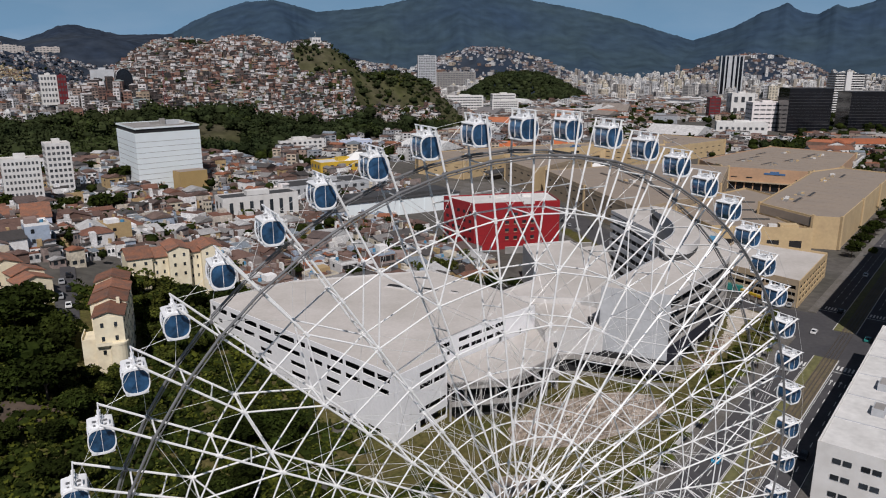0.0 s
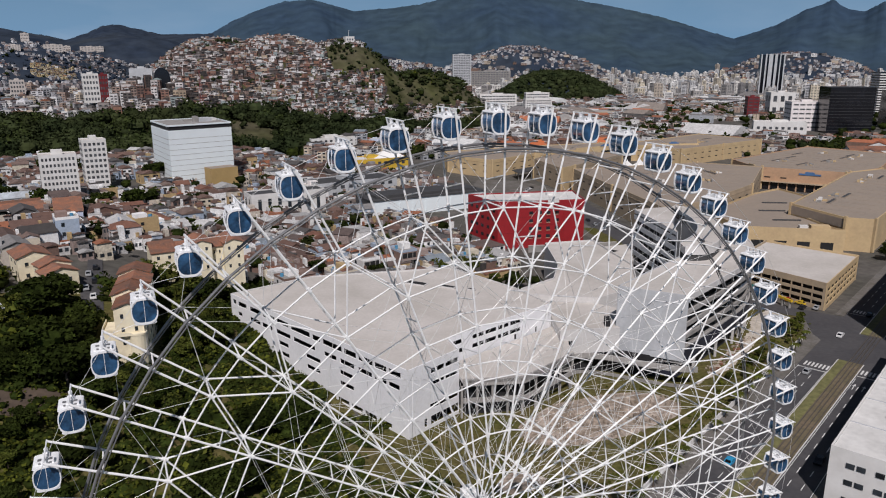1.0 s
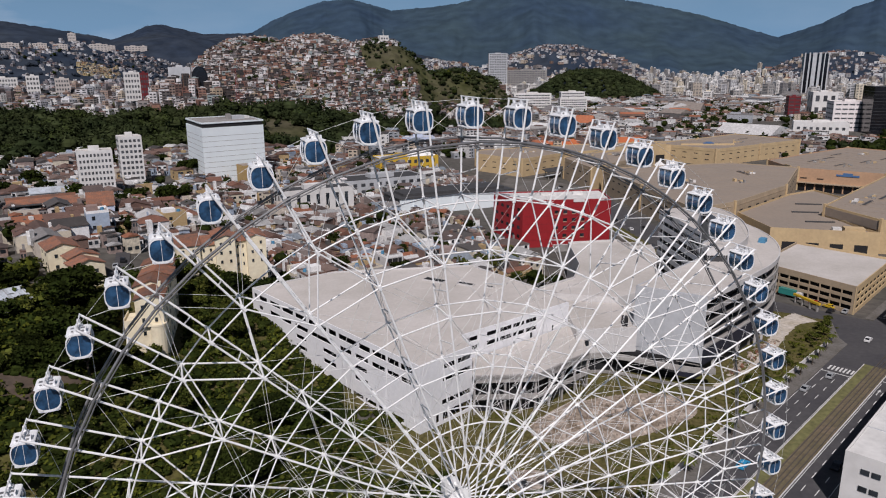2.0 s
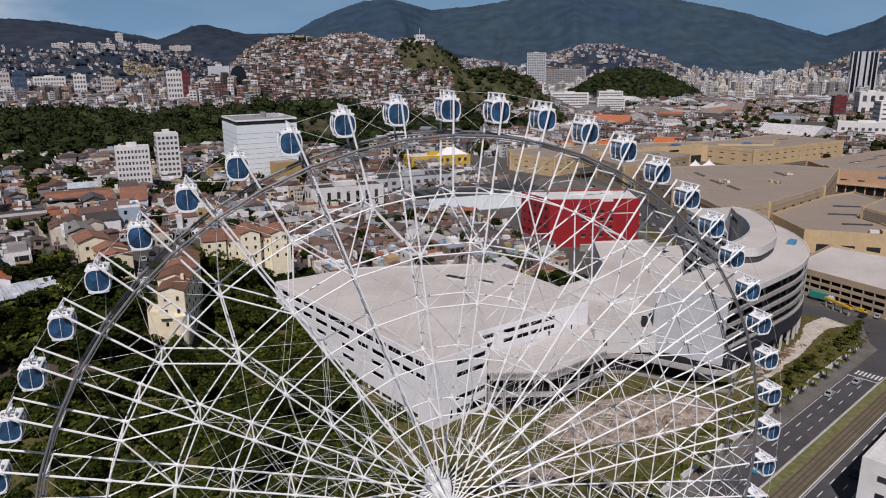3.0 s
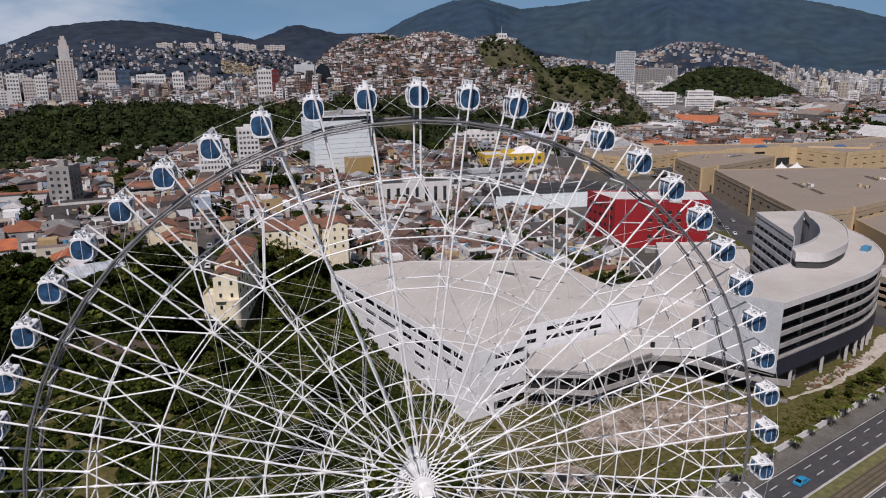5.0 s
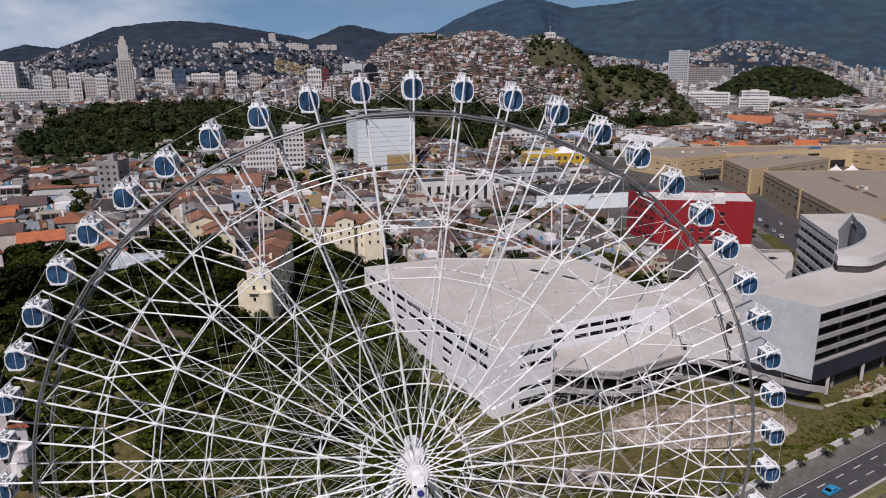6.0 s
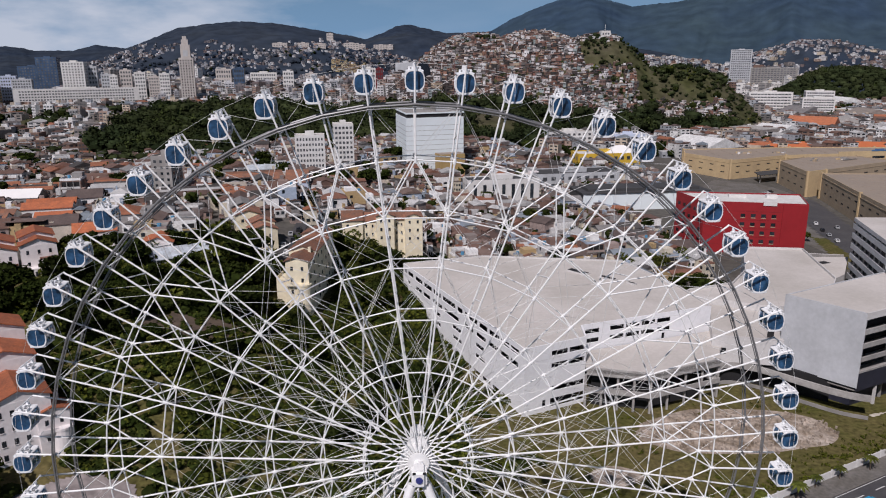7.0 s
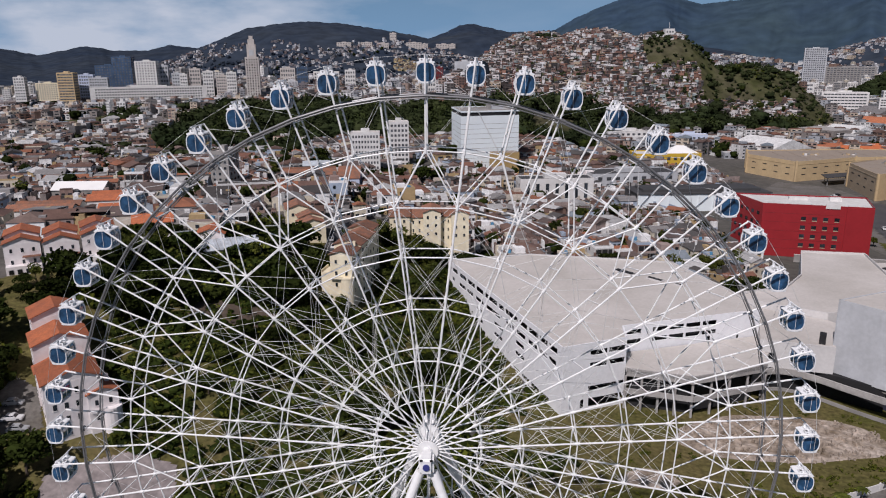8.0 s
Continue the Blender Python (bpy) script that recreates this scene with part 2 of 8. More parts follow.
M_MEDIAN = material("dry_track_grass", (0.15, 0.145, 0.055), 0.95, vary=0.3, grain=0.6, patch=0.09, tint=(0.12, 0.115, 0.045))
M_LEAF = material("leaves", (0.052, 0.066, 0.011), 0.8, vary=0.4, grain=0.35, patch=0.09, tint=(0.074, 0.076, 0.014), each=0.3, island=0.4, spec=0.1)
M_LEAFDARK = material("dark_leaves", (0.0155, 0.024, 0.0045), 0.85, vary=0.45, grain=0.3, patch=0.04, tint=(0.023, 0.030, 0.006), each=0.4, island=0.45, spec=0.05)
M_SHRUB = material("undergrowth_leaves", (0.086, 0.095, 0.013), 0.85, vary=0.35, grain=0.2, patch=0.06, tint=(0.040, 0.049, 0.008), island=0.3, spec=0.05)
# far hill forest; distance haze is painted into its blue
M_HAZEHILLS = material("hazed_hill_forest", (0.026, 0.037, 0.058), 0.95, vary=0.25, grain=0.02, patch=0.003, tint=(0.040, 0.049, 0.062), spec=0.0)
M_WOODS = material("woodland_leaves", (0.019, 0.028, 0.012), 0.9, vary=0.35, grain=0.12, patch=0.016, tint=(0.038, 0.046, 0.019), island=0.35, spec=0.02)
M_WOODLIGHT = material("sunny_woodland_leaves", (0.042, 0.055, 0.017), 0.9, vary=0.4, grain=0.14, patch=0.03, tint=(0.026, 0.036, 0.013), island=0.35, spec=0.02)
M_BARK = material("bark", (0.1, 0.075, 0.055), 0.95, vary=0.25)
# the blue of the mountain forest is aerial haze put into the colour
M_HAZEFOREST = material("hazed_mountain_forest", (0.034, 0.058, 0.094), 0.95, vary=0.2, grain=0.012, patch=0.0014, tint=(0.044, 0.070, 0.087), spec=0.0)
M_SCRUB = material("hill_scrub", (0.052, 0.056, 0.021), 0.95, vary=0.35, grain=0.1, patch=0.02, tint=(0.082, 0.073, 0.048), spec=0.1)
M_OCHRE = material("ochre_render", (0.42, 0.29, 0.12), 0.85, vary=0.08)
M_BANK = material("dark_earth", (0.075, 0.052, 0.036), 0.95, vary=0.3, grain=0.5, patch=0.1, tint=(0.08, 0.06, 0.045), bump=0.8)
M_ORANGE = material("orange_roof_sheet", (0.5, 0.14, 0.05), 0.8, vary=0.1)
M_TENT = material("white_tent_canvas", (0.8, 0.79, 0.77), 0.8, vary=0.04)
M_YELLOWPAINT = material("yellow_paint", (0.62, 0.40, 0.04), 0.6, vary=0.08)
M_PALEBLUE = material("pale_blue_render", (0.50, 0.56, 0.70), 0.85, vary=0.06, grain=0.5, patch=0.1)
M_BLUETARP = material("blue_tarpaulin", (0.08, 0.27, 0.45), 0.6, vary=0.1)
M_BLACKGLASS = material("black_curtain_glass", (0.012, 0.013, 0.017), 0.1, vary=0.3, grain=0.2, patch=0.05)
M_TYRE = material("tyre_rubber", (0.02, 0.02, 0.02), 0.8)
CAR_PAINTS = [material("car_paint_" + k, c, 0.25, vary=0.03) for k, c in (("white", (0.7, 0.7, 0.7)), ("blue", (0.03, 0.28, 0.5)), ("silver", (0.35, 0.36, 0.37)), ("black", (0.02, 0.02, 0.022)), ("red", (0.3, 0.02, 0.02)), ("teal", (0.03, 0.22, 0.2)), ("yellow", (0.6, 0.4, 0.03)))]


# ---------------------------------------------------------------- mesh helpers
class Mesh:
    """Gathers faces quickly; one material a face."""

    def __init__(self):
        self.v, self.f, self.m, self.mats = [], [], [], []

    def slot(self, mat):
        if mat not in self.mats:
            self.mats.append(mat)
        return self.mats.index(mat)

    def add(self, verts, faces, mat):
        s, o = self.slot(mat), len(self.v)
        self.v += [tuple(p) for p in verts]
        self.f += [tuple(o + i for i in f) for f in faces]
        self.m += [s] * len(faces)
        return self

    def box(self, x, y, z, sx, sy, sz, mat, turn=0.0):
        """Centre x, y; base z; sizes; turned about its upright axis by degrees."""
        c, s = math.cos(radians(turn)), math.sin(radians(turn))
        vs = [(x + c * a - s * b, y + s * a + c * b, z + d) for d in (0, sz) for a, b in ((-sx / 2, -sy / 2), (sx / 2, -sy / 2), (sx / 2, sy / 2), (-sx / 2, sy / 2))]
        return self.add(vs, [(3, 2, 1, 0), (4, 5, 6, 7), (0, 1, 5, 4), (1, 2, 6, 5), (2, 3, 7, 6), (3, 0, 4, 7)], mat)

    def prism(self, poly, z0, z1, mat, top=None, bottom=True):
        """An upright prism over a plan polygon, anticlockwise."""
        k = len(poly)
        vs = [(x, y, z0) for x, y in poly] + [(x, y, z1) for x, y in poly]
        self.add(vs, [(i, (i + 1) % k, k + (i + 1) % k, k + i) for i in range(k)], mat)
        self.add(vs[k:], [tuple(range(k))], top or mat)
        if bottom:
            self.add(vs[:k], [tuple(reversed(range(k)))], mat)
        return self

    def tube(self, p, q, r, mat, n=6, r2=None, caps=True):
        p, q = Vector(p), Vector(q)
        d = (q - p).normalized()
        u = d.cross(Vector((0, 0, 1)) if abs(d.z) < 0.9 else Vector((1, 0, 0))).normalized()
        w = d.cross(u)
        vs = []
        for c, rad in ((p, r), (q, r if r2 is None else r2)):
            vs += [c + rad * (math.cos(a) * u + math.sin(a) * w) for a in (2 * math.pi * i / n for i in range(n))]
        fs = [(i, n + i, n + (i + 1) % n, (i + 1) % n) for i in range(n)]
        if caps:
            fs += [tuple(range(n)), tuple(reversed(range(n, 2 * n)))]
        return self.add(vs, fs, mat)

    def wall_box(self, p, q, z0, z1, out, mat, depth=0.3):
        """A slab that lies along p to q on plan, from z0 to z1, and stands proud of the line by out, depth thick."""
        p, q = Vector(p), Vector(q)
        d = (q - p).normalized()
        n = Vector((d.y, -d.x))
        a, b, c, e = p + n * out, q + n * out, q + n * (out - depth), p + n * (out - depth)
        vs = [(k.x, k.y, z) for z in (z0, z1) for k in (a, b, c, e)]
        return self.add(vs, [(3, 2, 1, 0), (4, 5, 6, 7), (0, 1, 5, 4), (1, 2, 6, 5), (2, 3, 7, 6), (3, 0, 4, 7)], mat)

    def ribbon(self, line, z0, z1, out, mat, depth=0.35):
        """A wall along a bent line on plan, in one connected piece."""
        k, pts = len(line), [Vector(p) for p in line]
        rows = []
        for i, p in enumerate(pts):
            d = (pts[min(i + 1, k - 1)] - pts[max(i - 1, 0)]).normalized()
            n = Vector((d.y, -d.x))
            a, b = p + n * out, p + n * (out - depth)
            rows += [(a.x, a.y, z0), (a.x, a.y, z1), (b.x, b.y, z1), (b.x, b.y, z0)]
        fs = [(4 * i + j, 4 * i + 4 + j, 4 * i + 4 + (j + 1) % 4, 4 * i + (j + 1) % 4) for i in range(k - 1) for j in range(4)]
        fs += [(0, 1, 2, 3), (4 * k - 1, 4 * k - 2, 4 * k - 3, 4 * k - 4)]
        return self.add(rows, fs, mat)

    def data(self, name, smooth=False):
        me = bpy.data.meshes.new(name)
        me.from_pydata(self.v, [], self.f)
        for mt in self.mats:
            me.materials.append(mt)
        me.polygons.foreach_set("material_index", self.m)
        if smooth:
            me.polygons.foreach_set("use_smooth", [True] * len(self.f))
        me.update()
        return me


def part(name, mesh, parent, label="", at=None, smooth=False):
    """Links a Mesh (or mesh data already made) as one part under a thing or part."""
    me = mesh.data(name, smooth) if isinstance(mesh, Mesh) else mesh
    ob = new(name, me)
    ob.parent = parent
    if at is not None:
        ob.matrix_basis = at
    return tagged(ob, label)


def thing(name, label, category, at=None, group="", kind="", mesh=None, smooth=False):
    """A top-level thing: an Empty at its base, or one mesh."""
    ob = new(name, mesh.data(name, smooth) if isinstance(mesh, Mesh) else mesh)
    if at is not None:
        ob.matrix_basis = at
    return tagged(ob, label, category, group, kind)


def inset(poly, d):
    """The plan polygon drawn in by d, by its corners' bisectors."""
    out, k = [], len(poly)
    for i in range(k):
        a, b, c = Vector(poly[i - 1]), Vector(poly[i]), Vector(poly[(i + 1) % k])
        n1, n2 = (b - a).normalized(), (c - b).normalized()
        n1, n2 = Vector((-n1.y, n1.x)), Vector((-n2.y, n2.x))
        m = (n1 + n2).normalized()
        out.append(tuple(b + m * (d / max(0.35, m.dot(n1)))))
    return out


def inside(x, y, poly):
    hit, k = False, len(poly)
    for i in range(k):
        (x1, y1), (x2, y2) = poly[i], poly[(i + 1) % k]
        if (y1 > y) != (y2 > y) and x < (x2 - x1) * (y - y1) / (y2 - y1) + x1:
            hit = not hit
    return hit


# ---------------------------------------------------------------- lie of the land
# hills: centre, length, width, turn in degrees, height, steepness of the flanks
NEAR_HILLS = [
    (-128, 230, 135, 175, 0, 28, 3.0),
    (-330, 340, 180, 190, 0, 24, 2.0),
    (100, 935, 108, 135, 0, 115, 1.4),
    (184, 932, 118, 132, 0, 119, 1.5),
    (266, 925, 90, 120, 0, 114, 1.6),
    (-230, 860, 430, 140, 5, 27, 1.5),
    (70, 775, 210, 110, -4, 32, 1.5),
    (-260, 1370, 560, 260, 0, 42, 2.2),
    (-40, 560, 170, 170, 0, 14, 1.5),
    (362, 895, 104, 95, 0, 76, 1.5),
    (8, 852, 58, 50, 0, 60, 1.6),
]
FAR_HILLS = [
    (935, 1410, 122, 108, -30, 62, 1.5),
    (-570, 2950, 640, 560, 0, 215, 1.3),
    (75, 3300, 420, 500, 0, 195, 1.3),
    (-1500, 4000, 500, 400, 0, 150, 1.3),
    (-2150, 3900, 500, 400, 0, 130, 1.3),
    (900, 3500, 700, 500, 20, 150, 1.3),
    (1560, 2620, 330, 300, -30, 150, 1.2),
    (2520, 2090, 280, 250, -50, 120, 1.2),
    (1080, 2900, 300, 260, 0, 90, 1.2),
]
HILLS = NEAR_HILLS + FAR_HILLS


def ground_z(x, y):
    z = 0.0
    for cx, cy, a, b, turn, h, steep in HILLS:
        c, s = math.cos(radians(turn)), math.sin(radians(turn))
        u, v = (c * (x - cx) + s * (y - cy)) / a, (-s * (x - cx) + c * (y - cy)) / b
        d = u * u + v * v
        if d < 6:
            z = max(z, h * math.exp(-d ** steep) * (1 + (0.05 if h > 30 else 0.0) * noise.noise((x / 70, y / 70, h * 0.1))))
    return z if z > 0.4 else 0.0


def draped(poly, mat, lift=0.05, cell=4.0):
    """A sheet that follows the ground inside a plan polygon, on a grid trimmed to its edge cells."""
    m = Mesh()
    xs, ys = [p[0] for p in poly], [p[1] for p in poly]
    nx, ny = int((max(xs) - min(xs)) / cell) + 1, int((max(ys) - min(ys)) / cell) + 1
    number = {}

    def vert(i, j):
        if (i, j) not in number:
            x, y = min(xs) + i * cell, min(ys) + j * cell
            number[i, j] = len(m.v)
            m.v.append((x, y, ground_z(x, y) + lift))
        return number[i, j]
    s = m.slot(mat)
    for j in range(ny):
        for i in range(nx):
            if inside(min(xs) + (i + 0.5) * cell, min(ys) + (j + 0.5) * cell, poly):
                m.f.append((vert(i, j), vert(i + 1, j), vert(i + 1, j + 1), vert(i, j + 1)))
                m.m.append(s)
    return m


# ---------------------------------------------------------------- ground
def grid_ground():
    """One sheet to the horizon: fine near the hills, coarse far out."""
    xs = np.concatenate([np.linspace(-4600, -1500, 14), np.linspace(-1400, -900, 14), np.linspace(-860, -420, 22), np.linspace(-408, 312, 61), np.linspace(330, 1100, 40), np.linspace(1140, 2900, 56), np.linspace(3000, 4600, 10)])
    ys = np.concatenate([np.linspace(-4600, -300, 10), np.linspace(-200, 36, 10), np.linspace(48, 600, 47), np.linspace(615, 1250, 60), np.linspace(1280, 3400, 72), np.linspace(3460, 4600, 16)])
    vs = [(x, y, ground_z(x, y) - 0.25) for y in ys for x in xs]
    nx = len(xs)
    fs = [(j * nx + i, j * nx + i + 1, (j + 1) * nx + i + 1, (j + 1) * nx + i) for j in range(len(ys) - 1) for i in range(nx - 1)]
    m = Mesh()
    for mat in (M_LAND, M_SCRUB, M_HAZEHILLS):
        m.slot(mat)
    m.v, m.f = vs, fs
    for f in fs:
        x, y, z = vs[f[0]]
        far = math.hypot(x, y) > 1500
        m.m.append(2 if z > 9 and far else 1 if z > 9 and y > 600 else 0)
    return m


thing("ground", "city ground rising into low hills", "ground", kind="structure", mesh=grid_ground(), smooth=True)

U, N = Vector((0.912, 0.410)), Vector((-0.410, 0.912))     # along the avenue, and across it to its far side


def av(s, n):
    p = s * U + n * N
    return (p.x, p.y)


def strip(s0, s1, n0, n1):
    return [av(s0, n0), av(s1, n0), av(s1, n1), av(s0, n1)]


# the green plot between the wheel, the car park shell and the trees
PLOT = [(-150, -40), (60, -40), (75, 45), av(203, 19.5), (194.5, 112.5), (188, 124), (190, 140), (100, 150), (20, 205), (-24, 205), (-46, 172), (-64, 170), (-67, 204), (-86, 164), (-116, 169), (-112, 138), (-150, 110)]
m = draped(PLOT, M_GRASS, -0.12, 3.0)
thing("lawn", "rough green and dry grass plot round the wheel", "grass", kind="structure", mesh=m)


def blob(cx, cy, rx, ry, z, seed, k=40):
    return [(cx + rx * (1 + 0.35 * noise.noise((math.cos(a) * 1.3, math.sin(a) * 1.3, seed))) * math.cos(a), cy + ry * (1 + 0.35 * noise.noise((math.cos(a) * 1.3 + 5, math.sin(a) * 1.3, seed))) * math.sin(a), z) for a in (2 * math.pi * i / k for i in range(k))]


def earth_patch(cx, cy, rx, ry, seed, mat, height=0.5):
    """A low uneven heap of earth: rings of points that rise inward."""
    rings, k, m = 16, 90, Mesh()
    vs, edge = [], blob(0, 0, rx, ry, 0, seed, k)
    for j in range(rings):
        q = 1 - j / rings
        for x, y, _ in edge:
            X, Y = cx + x * q, cy + y * q
            vs.append((X, Y, -0.08 + height * (1 - q * q) * (0.5 + noise.noise((X / 4, Y / 4, seed)) * 0.9 + 0.4 * noise.noise((X, Y, seed)))))
    vs.append((cx, cy, height * 0.5))
    fs = [(j * k + i, j * k + (i + 1) % k, (j + 1) * k + (i + 1) % k, (j + 1) * k + i) for j in range(rings - 1) for i in range(k)]
    fs += [((rings - 1) * k + i, (rings - 1) * k + (i + 1) % k, rings * k) for i in range(k)]
    return m.add(vs, fs, mat)


thing("dirt_patch", "pale bare earth and rubble among dry grass", "earth", kind="structure", mesh=earth_patch(79, 83, 26, 11, 3.1, M_DIRT, 0.9))
rb = random.Random(5)
m = Mesh()
for _ in range(420):
    a, q = rb.uniform(0, 6.283), math.sqrt(rb.random())
    x, y, s = 79 + 25 * q * math.cos(a), 83 + 10.5 * q * math.sin(a), rb.uniform(0.12, 0.5)
    m.box(x, y, -0.05 + 0.4 * (1 - q), s * rb.uniform(0.8, 2), s, s * rb.uniform(0.6, 1.6) + 0.3, M_DIRT, rb.uniform(0, 180))
thing("rubble", "broken stones and earth lumps strewn about", "rubble", kind="stuff", mesh=m)
thing("dirt_patch", "small trodden patch of pale earth", "earth", kind="structure", mesh=earth_patch(44, 66, 6, 4, 7.7, M_DIRT, 0.3))
BANK = [(-70, 110), (-58, 109), (-44, 110), (-43, 117), (-54, 120), (-70, 117)]
thing("earth_bank", "steep bank of dark brown earth below the trees", "earth", kind="structure", mesh=draped(BANK, M_BANK, 0.15, 2.0))

# the avenue
m = Mesh()
m.add([(*p, -0.10) for p in strip(-150, 700, -8.6, 15.0)], [(0, 1, 2, 3)], M_ASPHALT)
m.add([(*p, -0.095) for p in [av(203, 15.0), av(233, 15.0), av(231, 62), av(214, 62), av(222, 38), av(223, 26), av(206, 18.4)]], [tuple(range(7))], M_ASPHALT)
thing("road", "dark worn asphalt avenue with a junction", "road", kind="structure", mesh=m)
m = Mesh()
m.prism(strip(-150, 203, 15.0, 19.7), -0.2, 0.05, M_PAVE)
m.prism(strip(-150, 700, -16, -8.6), -0.2, 0.05, M_PAVE)
m.prism(strip(234, 700, 15.0, 18.0), -0.2, 0.05, M_PAVE)
m.prism([av(203, 15.0), av(207, 18.6), av(224, 26.4), av(222.4, 28.2), av(203, 19.7)], -0.2, 0.04, M_PAVE)
thing("pavement", "pale kerbed pavement along the avenue", "pavement", kind="structure", mesh=m)
m = Mesh()
for s0, s1 in ((-150, 189), (218, 700)):
    m.prism(strip(s0, s1, 3.8, 6.3), -0.2, 0.08, M_MEDIAN)
    m.prism(strip(s0, s1, -0.6, 3.8), -0.2, 0.06, M_TRACKBED)
    for n in (6.3, -0.85):
        m.prism(strip(s0, s1, n, n + 0.25), -0.2, 0.1, M_CONC)
thing("median", "dry grass median that carries tram tracks", "median", kind="structure", mesh=m)
m = Mesh()
for n in (0.0, 1.2, 2.2, 3.4):
    m.prism(strip(-150, 700, n - 0.13, n + 0.13), -0.09, 0.11, M_RAIL)
thing("tram_rail", "dark steel tram rails laid in grass", "rails", kind="structure", mesh=m)
m = Mesh()
for n in (9.6, 12.5, -3.1, -5.9):
    for k in range(-20, 90):
        if not 172 < k * 7 < 246:
            m.add([(*p, -0.085) for p in strip(k * 7, k * 7 + 3.0, n - 0.1, n + 0.1)], [(0, 1, 2, 3)], M_LINE)
for n in (6.85, 14.7, -1.15, -8.3):
    m.add([(*p, -0.085) for p in strip(-150, 177, n - 0.07, n + 0.07)], [(0, 1, 2, 3)], M_LINE)
for s0, n0, n1 in ((178, 6.7, 15), (181, -8.4, -1.0), (241, 6.7, 15), (241, -8.4, -1.0)):
    for k in range(int((n1 - n0) / 1.05)):
        m.add([(*p, -0.08) for p in strip(s0, s0 + 3.6, n0 + 0.2 + k * 1.05, n0 + 0.75 + k * 1.05)], [(0, 1, 2, 3)], M_LINE)
    m.add([(*p, -0.08) for p in strip(s0 - 2.2, s0 - 1.8, n0, n1)], [(0, 1, 2, 3)], M_LINE)
for n in (-2.0, -4.5):
    m.add([(*p, -0.08) for p in strip(168, 171, n - 0.12, n + 0.12)], [(0, 1, 2, 3)], M_LINE)
    m.add([(*av(171, n - 0.5), -0.08), (*av(172.6, n), -0.08), (*av(171, n + 0.5), -0.08)], [(0, 1, 2)], M_LINE)
thing("road_marking", "white lane dashes, arrows and zebra crossings", "road marking", kind="structure", mesh=m)


# ---------------------------------------------------------------- the big wheel
HUB = 46.2
CABINS, PHASE, HALF = 54, 0.31, 1.8
R_PIVOT, R_RIM = 41.3, 37.55
R_RINGS = [32.3, 26.8, 21.7, 16.15, 10.4, 5.9]
wheel = thing("ferris_wheel", "tall white steel observation wheel on slanting legs", "ferris wheel", pose(0, 0, 0))


def turned(i):
    """The pose of a wheel part at cabin i, counted from the top."""
    return pose(0, 0, HUB) @ Matrix.Rotation(radians(PHASE + 360 / CABINS * i), 4, "Y")


def at(r, deg, y):
    a = radians(deg)
    return (r * math.sin(a), y, r * math.cos(a))


STEP = 360 / CABINS
m = Mesh()
for y in (-HALF, HALF):
    m.tube((0, y, 1.3), (0, y, R_RINGS[5]), 0.075, M_WHITE_STEEL, 7, 0.096)
    m.tube((0, y, R_RINGS[5]), (0, y, R_PIVOT), 0.096, M_WHITE_STEEL, 7)
    for r in R_RINGS:
        m.tube((0, y, r - 0.24), (0, y, r + 0.24), 0.165, M_WHITE_STEEL, 7)
for r in R_RINGS + [R_RIM - 0.4]:
    m.tube((0, -HALF, r), (0, HALF, r), 0.075, M_WHITE_STEEL, 6)
for r in (35.0, 29.6, 24.3, 19.0, 13.3):
    m.tube((0, -HALF, r), (0, HALF, r - 0.9), 0.065, M_WHITE_STEEL, 5)
for a, b in zip(R_RINGS[:-1], R_RINGS[1:]):
    m.tube((0, -HALF, a), (0, HALF, (a + b) / 2 - 0.9), 0.019, M_CABLE, 4, caps=False)
    m.tube((0, HALF, (a + b) / 2 - 0.9), (0, -HALF, b), 0.019, M_CABLE, 4, caps=False)
spoke_mesh = m.data("spoke")
m = Mesh()
for y in (-HALF, HALF):
    m.tube((0, y, R_RINGS[0]), (0, y, R_PIVOT), 0.098, M_WHITE_STEEL, 7)
    m.tube((0, y, R_RINGS[0] - 0.28), (0, y, R_RINGS[0] + 0.24), 0.165, M_WHITE_STEEL, 7)
for r in (R_RINGS[0], R_RIM - 0.4):
    m.tube((0, -HALF, r), (0, HALF, r), 0.075, M_WHITE_STEEL, 6)
m.tube((0, -HALF, 35.2), (0, HALF, 34.3), 0.065, M_WHITE_STEEL, 5)
short_mesh = m.data("short_spoke")
brace_meshes = [Mesh().tube(at(R_RINGS[0], 0, y), at(R_RINGS[1], d, y), 0.078, M_WHITE_STEEL, 6).data("brace") for y in (-HALF, HALF) for d in (-STEP, STEP)]
m = Mesh()
